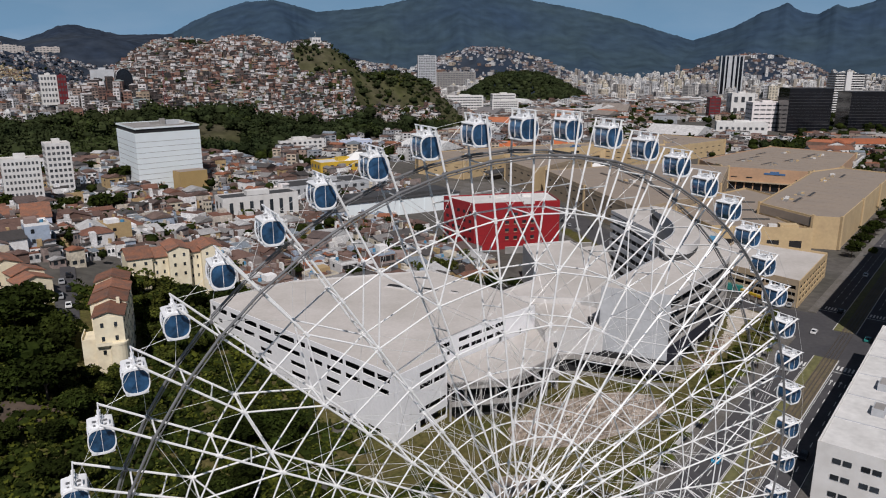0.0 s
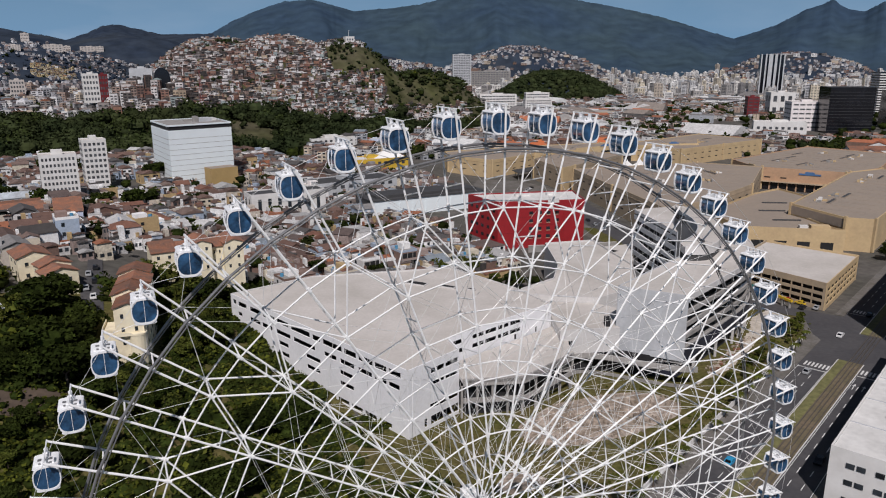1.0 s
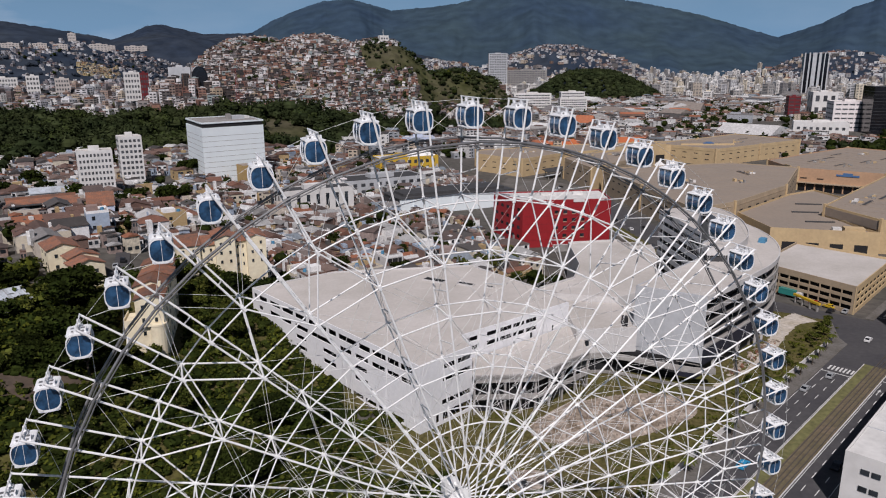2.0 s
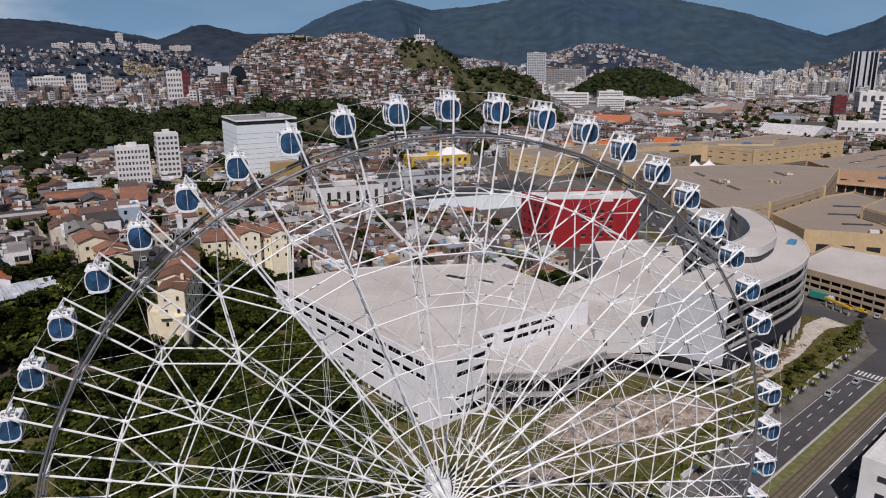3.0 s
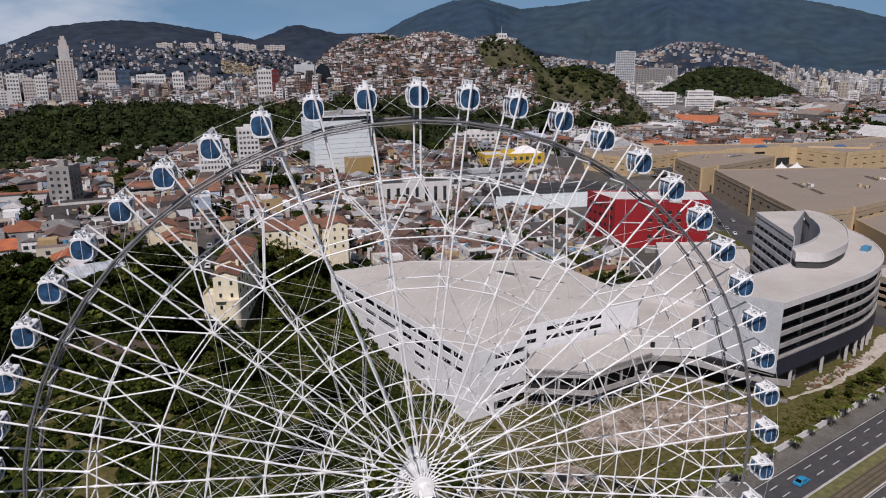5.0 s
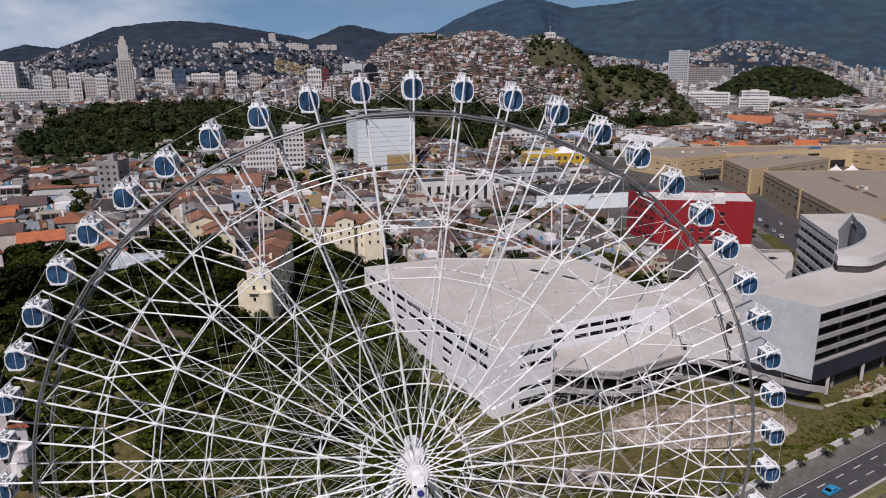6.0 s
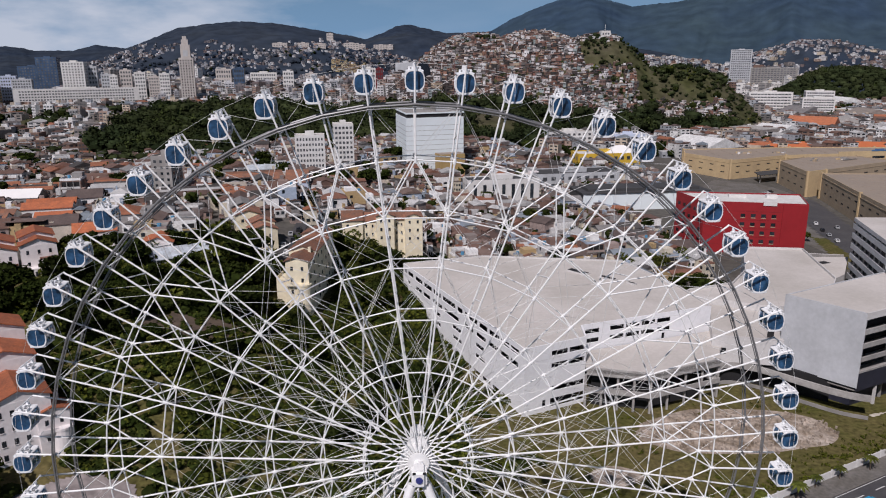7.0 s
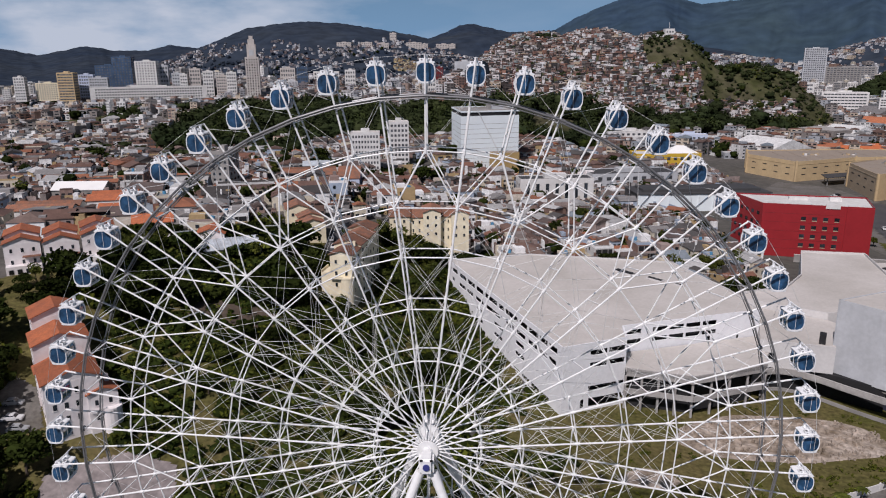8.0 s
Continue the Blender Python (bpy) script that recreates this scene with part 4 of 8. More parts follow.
# near-black core painted as the shade between the grey bands
part("ribbed_core", Mesh().prism(inset(ribbed, 0.8), 0, ZD - 0.5, M_DARK), ramp, "near-black core painted as shade behind the bands")
part("ribbed_roof", Mesh().prism(ribbed, ZD - 1.4, ZD, M_GREYWALL, M_ROOF), ramp)
for z0 in (4.0, 8.0, 12.0, 15.8, 19.6, 23.4, 27.0):
    part("wall_band", Mesh().prism(ribbed, z0, z0 + 1.9, M_GREYWALL), ramp, "grey concrete band")
part("well_side", Mesh().ribbon(ribbed[:4], 4.0, ZD - 0.1, 0.12, M_GREYWALL, 0.3), ramp)
for k in range(1, 8):
    p = Vector(ribbed[4]).lerp(Vector(ribbed[0]), k / 8)
    part("mullion", Mesh().box(p.x + 0.5, p.y, 0, 0.5, 0.5, ZD - 1.4, M_RAWCONC, 18), ramp)
part("well_floor", Mesh().prism([(152, 139), (141.5, 126.5), (152, 132), (163, 141), (171, 152), (176, 164), (161.6, 153.0)], 0, 11.0, M_RAWCONC), ramp, "shaded well floor")
part("water_tank", Mesh().box(176, 134, ZG - 0.2, 3.4, 2.2, 1.5, M_BLUETARP, 30), rounded, "light blue rooftop tank")

# low roofs behind the shell
low = thing("low_annex", "low flat-roofed concrete annex behind the parking shell", "building", pose(0, 0, 0))
annex = [(87.0, 141.5), (109.0, 126.5), (129.0, 131.0), (145.0, 154.0), (155.0, 193.0), (133.0, 197.0), (119.0, 166.0), (108.0, 152.0), (91.0, 146.0)]
m = Mesh()
m.prism(annex, 0, 15.2, M_CONC, M_ROOF)
part("walls_and_roof", m, low)
m = Mesh()
m.ribbon(annex + annex[:1], 15.2, 16.0, 0, M_CONC, 0.35)
part("parapet", m, low)
# the roof opening is a flat near-black sheet, painted as shade
part("side_roof", Mesh().prism([(147, 160), (157, 168), (172, 190), (156, 191)], 0, 12.8, M_CONC, M_ROOF).box(158, 183, 12.8, 4, 3, 0.05, M_DARK, 20), low, "lower side roof with an opening painted near-black as shade")


# ---------------------------------------------------------------- larger buildings
def window_rows(owner, p, q, z0, z1, cols, rows, width=0.6, height=0.5, mat=None, name="window", joined=False, margin=0.04, frame_mat=None):
    """Windows in a grid on the wall from p to q: glass in a proud surround, each a part, or all in one where they are far off."""
    p, q = Vector(p), Vector(q)
    mat = mat or M_WINDOW
    L = (q - p).length
    m = Mesh()
    for r in range(rows):
        for c in range(cols):
            u = margin + (1 - 2 * margin) * (c + 0.5) / cols
            w = (1 - 2 * margin) * L / cols * width
            h = (z1 - z0) / rows * height
            z = z0 + (z1 - z0) * (r + 0.5) / rows - h / 2
            mid = p.lerp(q, u)
            d = (q - p).normalized() * w / 2
            one = m if joined else Mesh()
            one.wall_box(mid - d, mid + d, z, z + h, 0.05, mat, 0.15)
            if frame_mat:
                one.wall_box(mid - d * 1.2, mid + d * 1.2, z - 0.14, z, 0.12, frame_mat, 0.2)
            if not joined:
                part(name, one, owner)
    if joined:
        tagged(part(name + "_grid", m, owner), kind="stuff")


def edges(poly):
    return list(zip(poly, poly[1:] + poly[:1]))


def rect(x, y, sx, sy, turn=0.0):
    c, s = math.cos(radians(turn)), math.sin(radians(turn))
    return [(x + c * a - s * b, y + s * a + c * b) for a, b in ((-sx / 2, -sy / 2), (sx / 2, -sy / 2), (sx / 2, sy / 2), (-sx / 2, sy / 2))]


def parapet(poly, z0, z1, mat, thick=0.3):
    """A wall that runs round the edge of a flat roof, as one piece."""
    inn = inset(poly, thick)
    k = len(poly)
    vs = [(*p, z) for z in (z0, z1) for lp in (poly, inn) for p in lp]
    fs = []
    for i in range(k):
        j = (i + 1) % k
        fs += [(i, j, 2 * k + j, 2 * k + i), (k + j, k + i, 3 * k + i, 3 * k + j), (2 * k + i, 2 * k + j, 3 * k + j, 3 * k + i)]
    return Mesh().add(vs, fs, mat)


# red office block
red = thing("red_building", "red-clad five-storey office block with a white roof", "building", pose(0, 0, 0))
RED = [(139.5, 250.5), (182.5, 238.5), (192.0, 263.0), (136.0, 276.5)]
part("wall_shell", Mesh().prism(RED, -0.2, 23.0, M_RED, M_WHITEROOF), red, "red panel walls")
part("parapet", parapet(RED, 23.0, 23.9, M_RED), red)
part("roof", Mesh().prism(inset(RED, 0.5), 23.0, 23.35, M_WHITEROOF), red, "flat white roof")
front = [Vector(RED[0]).lerp(Vector(RED[1]), q) for q in (0.0, 1.0)]
for z in (5.0, 9.0, 13.0, 17.0):
    for q in (0.36, 0.46, 0.56, 0.66):
        a, b = Vector(RED[0]).lerp(Vector(RED[1]), q), Vector(RED[0]).lerp(Vector(RED[1]), q + 0.045)
        o = part("window", Mesh().wall_box(a, b, z, z + 1.5, 0.05, M_WINDOW, 0.2), red)
        part("sill", Mesh().wall_box(a, b, z - 0.5, z - 0.15, 0.12, M_BEIGEDARK, 0.2), o)
window_rows(red, RED[3], RED[0], 3, 21, 5, 4, 0.45, 0.35)
part("end_bay", Mesh().wall_box(front[0].lerp(front[1], 0.76), front[1], -0.2, 23.3, 0.45, M_RED, 0.7), red, "plain projecting red bay")
for z in (3.6, 7.6, 11.6, 15.6, 19.6):
    part("panel_joint", Mesh().wall_box(front[0], front[0].lerp(front[1], 0.75), z, z + 0.12, 0.03, M_REDDARK, 0.1), red)
for k in range(14):
    q = 0.03 + k * 0.069
    part("roof_post", Mesh().box(*Vector(RED[0]).lerp(Vector(RED[1]), q).lerp(Vector((165, 258)), 0.05), 23.3, 0.5, 0.5, 0.9, M_WHITEWALL), red)
part("roof_plant", Mesh().box(160, 262, 23.35, 8, 3, 1.2, M_WHITEWALL, -12), red, "white plant box")
part("roof_plant", Mesh().box(175, 258, 23.35, 5, 2.5, 1.5, M_WHITEWALL, -12), red, "white plant box")
part("sign_board", Mesh().wall_box(front[0].lerp(front[1], 0.57), front[0].lerp(front[1], 0.70), 22.6, 24.6, 0.3, M_WHITEWALL, 0.3), red, "blank white sign board")

# long shed with a dark roof
shed = thing("warehouse", "long white-walled warehouse with a dark sheet roof", "warehouse", pose(0, 0, 0))
SHED = [(107, 346), (186, 351), (184, 378), (105, 372)]
part("wall_shell", Mesh().prism(SHED, -0.2, 10.0, M_PANEL), shed, "stained white walls")
part("end_wall", Mesh().wall_box(SHED[3], SHED[0], 0, 10.3, 0.1, M_BLACKROOF, 0.3), shed, "dark end wall")
part("roof", Mesh().prism(inset(SHED, -0.6), 10.0, 10.6, M_BLACKROOF).prism(inset(SHED, 4.5), 10.6, 12.2, M_BLACKROOF), shed, "dark sheet roof")
for k in range(9):
    a, b = Vector(SHED[0]).lerp(Vector(SHED[1]), (k + 0.05) / 9), Vector(SHED[0]).lerp(Vector(SHED[1]), (k + 0.12) / 9)
    part("pilaster", Mesh().wall_box(a, b, 0, 10, 0.25, M_PANEL, 0.3), shed)


# sand-coloured event warehouses
def depot(poly, z, lit, label, windows=True, joined=True):
    d = thing("depot", label, "warehouse", pose(0, 0, 0), group="sand-coloured depots")
    part("wall_shell", Mesh().prism(poly, -0.2, z, lit), d)
    part("parapet", parapet(poly, z, z + 1.0, lit, 0.5), d)
    part("roof", Mesh().prism(inset(poly, 0.6), z, z + 0.4, M_TANROOF), d, "tan sheet roof")
    for p, q in edges(poly):
        L = (Vector(q) - Vector(p)).length
        if windows and L > 25:
            window_rows(d, p, q, 2.5, z - 2, max(2, int(L / 12)), 2, 0.34, 0.15, M_DARK, joined=joined)
            part("cornice", Mesh().wall_box(p, q, z - 1.6, z - 1.25, 0.18, lit, 0.3), d)
        n = int(L / 60)
        for k in range(max(1, n)):
            c = Vector(p).lerp(Vector(q), k / max(1, n))
            part("pilaster", Mesh().box(c.x, c.y, 0, 1.3, 1.3, z + 1.6, M_BEIGE), d)
    m = Vector((sum(p[0] for p in poly) / len(poly), sum(p[1] for p in poly) / len(poly)))
    long_p, long_q = max(edges(poly), key=lambda e: (Vector(e[1]) - Vector(e[0])).length)
    run = (Vector(long_q) - Vector(long_p)).normalized()
    across = Vector((-run.y, run.x))
    turn = math.degrees(math.atan2(run.y, run.x))
    r = random.Random(int(poly[0][0] * 7 + poly[0][1]))
    deck = inset(poly, 6)
    for k in range(-9, 10):                                     # sheet joints across the roof
        c = m + run * (k * 13.0)
        ends = [c + across * q for q in range(-90, 91, 3) if inside(*(c + across * q), deck)]
        if len(ends) > 3:
            part("roof_joint", Mesh().wall_box(ends[0], ends[-1], z + 0.36, z + 0.52, 0.15, M_TANROOF, 0.3), d)
    for k in range(-4, 5):
        for q in (-26.0, 2.0, 30.0):
            c = m + run * (k * 27.0 + r.uniform(-5, 5)) + across * (q + r.uniform(-5, 5))
            if not all(inside(*(c + run * a + across * b), deck) for a in (-9, 9) for b in (-3, 8)):
                continue
            if r.random() < 0.6:
                o = part("roof_light", Mesh().box(c.x, c.y, z + 0.4, 17, 2.0, 0.55, M_TANROOF, turn), d, "long dark roof light")
                part("louvre", Mesh().box(c.x, c.y, z + 0.95, 16.4, 1.5, 0.12, M_BLACKROOF, turn), o)
            if r.random() < 0.65:
                for _ in range(7):
                    u = c + run * r.uniform(-6, 6) + across * r.uniform(3.0, 7.5)
                    part("roof_plant", Mesh().box(u.x, u.y, z + 0.4, r.uniform(0.8, 3.2), r.uniform(0.8, 2.2), r.uniform(0.5, 1.7), r.choice((M_BEIGE, M_RAWCONC, M_BEIGEDARK, M_WHITEWALL, M_RAWCONC)), turn), d, "rooftop plant box")
    return d


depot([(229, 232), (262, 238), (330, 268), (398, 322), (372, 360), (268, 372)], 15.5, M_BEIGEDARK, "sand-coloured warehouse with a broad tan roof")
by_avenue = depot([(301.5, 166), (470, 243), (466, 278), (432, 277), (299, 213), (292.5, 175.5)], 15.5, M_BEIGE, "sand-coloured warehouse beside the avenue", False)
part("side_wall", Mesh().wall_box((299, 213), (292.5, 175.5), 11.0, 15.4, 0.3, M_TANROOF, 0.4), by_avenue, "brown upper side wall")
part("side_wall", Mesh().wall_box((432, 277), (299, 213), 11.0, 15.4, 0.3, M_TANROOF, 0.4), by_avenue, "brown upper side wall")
far_front = depot([(227, 497), (245, 452), (300, 476), (412, 486), (470, 462), (500, 494), (470, 512), (330, 526), (236, 522)], 13.5, M_BEIGE, "long pale yellow warehouse with a tan roof")
for p, q in (((345, 480.0), (412, 486)), ((425, 480.7), (470, 462))):
    p, q = Vector(p), Vector(q)
    part("raised_front", Mesh().wall_box(p, q, 6.0, 16.0, 0.5, M_BEIGE, 0.6), far_front, "raised yellow front wall")
    # near-black sheet before the wall, painted as shade in the bays
    part("loading_bay", Mesh().wall_box(p, q, 0.0, 5.6, 0.55, M_DARK, 0.4), far_front, "near-black sheet painted as the shade of open loading bays")
    a, b = p.lerp(q, 0.42), p.lerp(q, 0.62)
    part("pediment", Mesh().wall_box(a, b, 15.9, 16.9, 0.75, M_SIGNBLUE, 0.3).wall_box(a.lerp(b, 0.2), a.lerp(b, 0.8), 16.9, 17.7, 0.75, M_SIGNBLUE, 0.3), far_front, "low stepped sign gable")
    part("vent_grille", Mesh().wall_box(p.lerp(q, 0.44), p.lerp(q, 0.6), 10.2, 12.0, 0.62, M_WINDOW, 0.2), far_front)
# shaded sides and sunlit end are put into two wall colours
mid = depot([(262, 378), (279, 386), (352, 424), (342, 452), (300, 450), (272, 432)], 15.5, M_BEIGEDARK, "sand-coloured warehouse with an end wall painted lighter as sunlit")
part("end_wall", Mesh().wall_box((262, 378), (279, 386), -0.2, 16.8, 0.35, M_BEIGE, 0.5), mid, "smooth end wall painted yellower as its sunlit side")
shade = thing("canopy_roof", "dark low canopy before the yellow warehouse", "canopy", pose(0, 0, 0))
part("roof_sheet", Mesh().prism([(258, 432), (292, 446), (298, 462), (262, 449)], 5.4, 5.9, M_BLACKROOF), shade)
for x, y in ((260, 435), (275, 440), (290, 447), (296, 459), (264, 447)):
    part("post", Mesh().box(x, y, -0.2, 0.5, 0.5, 5.7, M_RAWCONC), shade)
hall = depot([(396, 327), (428.5, 277.5), (470, 282), (560, 330), (540, 400), (412, 364)], 15.0, M_SALMON, "salmon-fronted exhibition hall with a tan roof", False)
a, b = Vector((396, 327)), Vector((428.5, 277.5))
part("glazed_front", Mesh().wall_box(a.lerp(b, 0.05), a.lerp(b, 0.95), 0, 5.6, 0.25, M_BLACKGLASS, 0.5), hall, "dark glazed entrance front")
part("canopy", Mesh().wall_box(a.lerp(b, 0.03), a.lerp(b, 0.97), 5.7, 6.3, 2.6, M_BEIGEDARK, 2.6), hall, "flat canopy")
for k in range(9):
    part("column", Mesh().wall_box(a.lerp(b, 0.08 + 0.1 * k), a.lerp(b, 0.095 + 0.1 * k), 0, 5.7, 0.6, M_SALMON, 0.4), hall)
board = part("sign_board", Mesh().wall_box(a.lerp(b, 0.5), a.lerp(b, 0.74), 12.0, 13.2, 0.35, M_SIGNBLUE, 0.3), hall, "blank blue sign board")
part("gable_panel", Mesh().wall_box(a.lerp(b, 0.57), a.lerp(b, 0.67), 13.2, 14.4, 0.35, M_SIGNBLUE, 0.3), board)
for q in (0.12, 0.3, 0.86):
    part("vent_grille", Mesh().wall_box(a.lerp(b, q), a.lerp(b, q + 0.07), 8.6, 9.4, 0.12, M_DARK, 0.2), hall)
part("yellow_end_wall", Mesh().wall_box((400, 336), (396.5, 327.5), 0, 17.0, 0.3, M_BEIGE, 0.6), hall, "yellow raised end wall")
depot([(430, 440), (560, 470), (545, 540), (412, 500)], 14.0, M_BEIGE, "pale yellow warehouse with a tan roof")
WING = [(250, 201), (289, 172), (289.6, 181.5), (304, 218.5), (350, 239.5), (358, 272), (331, 266.5), (262.5, 236.2)]
annexe = thing("depot_annexe", "low yellow entrance wing of the depots", "building", pose(0, 0, 0))
part("wall_shell", Mesh().prism(WING, -0.2, 10.2, M_BEIGE, M_TANROOF), annexe)
part("parapet", parapet(WING, 10.2, 11.2, M_BEIGE), annexe)
for k in range(4):
    part("door", Mesh().wall_box(Vector(WING[0]).lerp(Vector(WING[1]), 0.12 + k * 0.22), Vector(WING[0]).lerp(Vector(WING[1]), 0.24 + k * 0.22), 0, 4.5, 0.06, M_DARK, 0.2), annexe, "dark loading door")
part("roof_house", Mesh().box(283, 182, 10.2, 9, 5, 2.0, M_BEIGE, -36).box(277, 186.5, 10.2, 4, 3, 1.6, M_WHITEWALL, -36), annexe)
for x, y in ((285, 203), (298, 224), (318, 240)):
    part("roof_light", Mesh().box(x, y, 10.2, 14, 1.3, 0.6, M_BLACKROOF, -30), annexe, "long dark roof light")


def tent(x, y, s):
    t = thing("party_tent", "white peaked canvas tent", "tent", pose(x, y, 0, 0, 0, 20), group="white tents")
    m, k = Mesh(), 6
    vs = []
    for j in range(k):
        f = j / (k - 1)
        r, z = s * (1 - f) ** 1.7 / 2 + 0.05, 3.2 + s * 0.55 * f
        vs += [(a * r, b * r, z) for a, b in ((-1, -1), (1, -1), (1, 1), (-1, 1))]
    m.add(vs, [(4 * j + i, 4 * j + (i + 1) % 4, 4 * j + 4 + (i + 1) % 4, 4 * j + 4 + i) for j in range(k - 1) for i in range(4)], M_TENT)
    part("canopy", m, t)
    for a in (-1, 1):
        for b in (-1, 1):
            part("pole", Mesh().tube((a * s * 0.48, b * s * 0.48, 0), (a * s * 0.48, b * s * 0.48, 3.2), 0.08, M_WHITE_STEEL), t)


for x, y, s in ((368, 437, 12), (381, 436, 12), (354, 299, 11), (341, 306, 9), (420, 352, 10)):
    tent(x, y, s)
for x, y in ((362, 592), (382, 612), (426, 582), (450, 602)):
    o = thing("orange_shed", "long low shed with an orange sheet roof", "shed", pose(x, y, 0, 0, 0, -20), group="orange-roofed sheds")
    part("wall_shell", Mesh().box(0, 0, -0.2, 44, 11, 7.0, M_BEIGEDARK), o)
    m = Mesh()
    m.add([(-23, -6.4, 6.8), (23, -6.4, 6.8), (23, 0, 9.6), (-23, 0, 9.6), (-23, 6.4, 6.8), (23, 6.4, 6.8)], [(0, 1, 2, 3), (3, 2, 5, 4), (0, 3, 4), (1, 5, 2)], M_ORANGE)
    part("roof", m, o, "bright orange ribbed roof")

# street between the red block and the depots
LANE = [(196, 205), (214, 212), (224, 236), (262, 368), (240, 372), (206, 250)]
thing("street", "worn asphalt side street beside the depots", "road", kind="structure", mesh=draped(LANE, M_ASPHALT, -0.14, 2.0))
YARDS = [(196, 236), (206, 252), (240, 374), (262, 372), (258, 430), (232, 452), (190, 390), (196, 280)]
thing("yard", "grey paved service yard behind the red block", "paving", kind="structure", mesh=draped(YARDS, M_PAVE, -0.16, 2.0))
VERGE = [(186, 216), (196, 214), (204, 236), (212, 268), (206, 272), (196, 240), (186, 236)]
thing("verge", "narrow green verge beside the street", "grass", kind="structure", mesh=draped(VERGE, M_GRASS, -0.08, 1.5))
wall = thing("garden_wall", "long low concrete wall before the red block", "wall", pose(0, 0, 0))
part("panel", Mesh().wall_box((150, 238), (194, 226), -0.2, 3.2, 0, M_RAWCONC, 0.3), wall)
part("coping", Mesh().wall_box((150, 238), (194, 226), 3.2, 3.4, 0.08, M_CONC, 0.46), wall)

# multi-storey car park in sand colour
park = thing("car_park", "sand-coloured multi-storey car park with slit openings", "car park", pose(0, 0, 0))
CP = [(206, 117), (254, 139.5), (240, 176), (199, 157)]
# near-black block stands in for the shade inside the car park
part("dark_interior", Mesh().prism(inset(CP, 1.2), 0, 9.3, M_DARK), park)
part("roof_deck", Mesh().prism(inset(CP, 0.5), 9.3, 9.7, M_ROOF), park, "worn concrete roof deck")
# walls 0 and 1 in the lighter beige, walls 2 and 3 browner
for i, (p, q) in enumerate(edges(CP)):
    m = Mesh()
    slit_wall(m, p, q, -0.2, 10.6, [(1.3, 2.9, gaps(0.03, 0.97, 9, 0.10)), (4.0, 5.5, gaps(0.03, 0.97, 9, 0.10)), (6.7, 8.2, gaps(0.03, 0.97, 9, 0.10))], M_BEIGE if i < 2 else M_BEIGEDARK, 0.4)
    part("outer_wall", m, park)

# white warehouse beyond the avenue
white = thing("white_warehouse", "white warehouse with a pale roof beside the avenue", "warehouse", pose(0, 0, 0))
WW = [av(102.5, -60), av(190, -60), av(190, -10.9), av(102.5, -10.9)]
part("wall_shell", Mesh().prism(WW, -0.2, 13.4, M_WHITEWALL), white, "grimy off-white walls")
part("roof", Mesh().prism(inset(WW, 0.4), 13.4, 13.7, M_WHITEROOF), white, "pale roof sheets")
part("parapet", parapet(WW, 13.4, 14.0, M_WHITEWALL, 0.35), white)
for k in range(1, 6):
    a, b = av(102 + k * 15, -59.5), av(102 + k * 15, -11.3)
    part("roof_joint", Mesh().wall_box(a, b, 13.6, 13.86, 0.12, M_GREYWALL, 0.24), white)
for s, n, sx in ((125, -19, 4.5), (141, -18, 5.5), (160, -22, 4.0)):
    x, y = av(s, n)
    part("roof_plant", Mesh().box(x, y, 13.7, sx, 2.6, 1.7, M_GREYWALL, 24).box(x, y, 15.4, sx * 0.8, 2.0, 0.1, M_RAWCONC, 24), white)
for z in (2.2, 6.2, 10.0):
    for k in range(8):
        for d in (0.0, 2.0):
            a, b = av(102.5, -14.1 - k * 5.4 - d), av(102.5, -15.7 - k * 5.4 - d)
            o = part("window", Mesh().wall_box(b, a, z, z + 1.1, 0.04, M_WINDOW, 0.2), white)
            part("sill", Mesh().wall_box(b, a, z - 0.12, z, 0.14, M_WHITEWALL, 0.2), o)
for k in range(16):
    a, b = av(104 + 5.3 * k, -10.9), av(106.2 + 5.3 * k, -10.9)
    part("window", Mesh().wall_box(b, a, 6.2, 7.6, 0.04, M_WINDOW, 0.2), white)
office = thing("office_block", "plain tall block beyond the avenue that shades it", "building", pose(0, 0, 0))
OB = [av(197, -70), av(322, -70), av(322, -17.4), av(197, -17.4)]
part("wall_shell", Mesh().prism(OB, -0.2, 60, M_GREYWALL, M_ROOF), office)
window_rows(office, OB[3], OB[0], 3, 58, 10, 15, 0.6, 0.45, joined=True)
window_rows(office, OB[2], OB[3], 3, 58, 24, 15, 0.6, 0.45, joined=True)

# white clad slab tower
tower = thing("white_tower", "white windowless tower block with horizontal cladding lines", "tower", pose(0, 0, 0))
TW = [(3.5, 452), (46.0, 465.5), (39.5, 516), (-4.0, 503)]
part("wall_shell", Mesh().prism(TW, 0, 47.6, M_PANEL), tower, "smooth white panel walls")
part("top_band", parapet(inset(TW, -0.1), 50.2, 51.3, M_PANEL, 0.3), tower)
part("dark_band", Mesh().prism(inset(TW, 0.5), 47.5, 50.4, M_DARK), tower, "dark recessed louvre band")
part("roof", Mesh().prism(inset(TW, 0.8), 50.4, 50.8, M_RAWCONC), tower, "dark stained flat roof")
part("roof_plant", Mesh().box(30, 484, 50.8, 9, 7, 2.6, M_GREYWALL, 17).box(24, 481, 50.8, 3, 3, 4.0, M_RAWCONC, 17).box(37, 489, 50.8, 4, 3, 1.8, M_WHITEWALL, 17).box(20, 492, 50.8, 6, 3, 1.2, M_RAWCONC, 17), tower, "cluster of rooftop plant")
for k in range(12):
    part("cladding_line", parapet(inset(TW, -0.06), 3.2 + 3.5 * k, 3.38 + 3.5 * k, M_RAWCONC, 0.12), tower)
yb = thing("building", "mustard building beside the white tower", "building", pose(0, 0, 0))
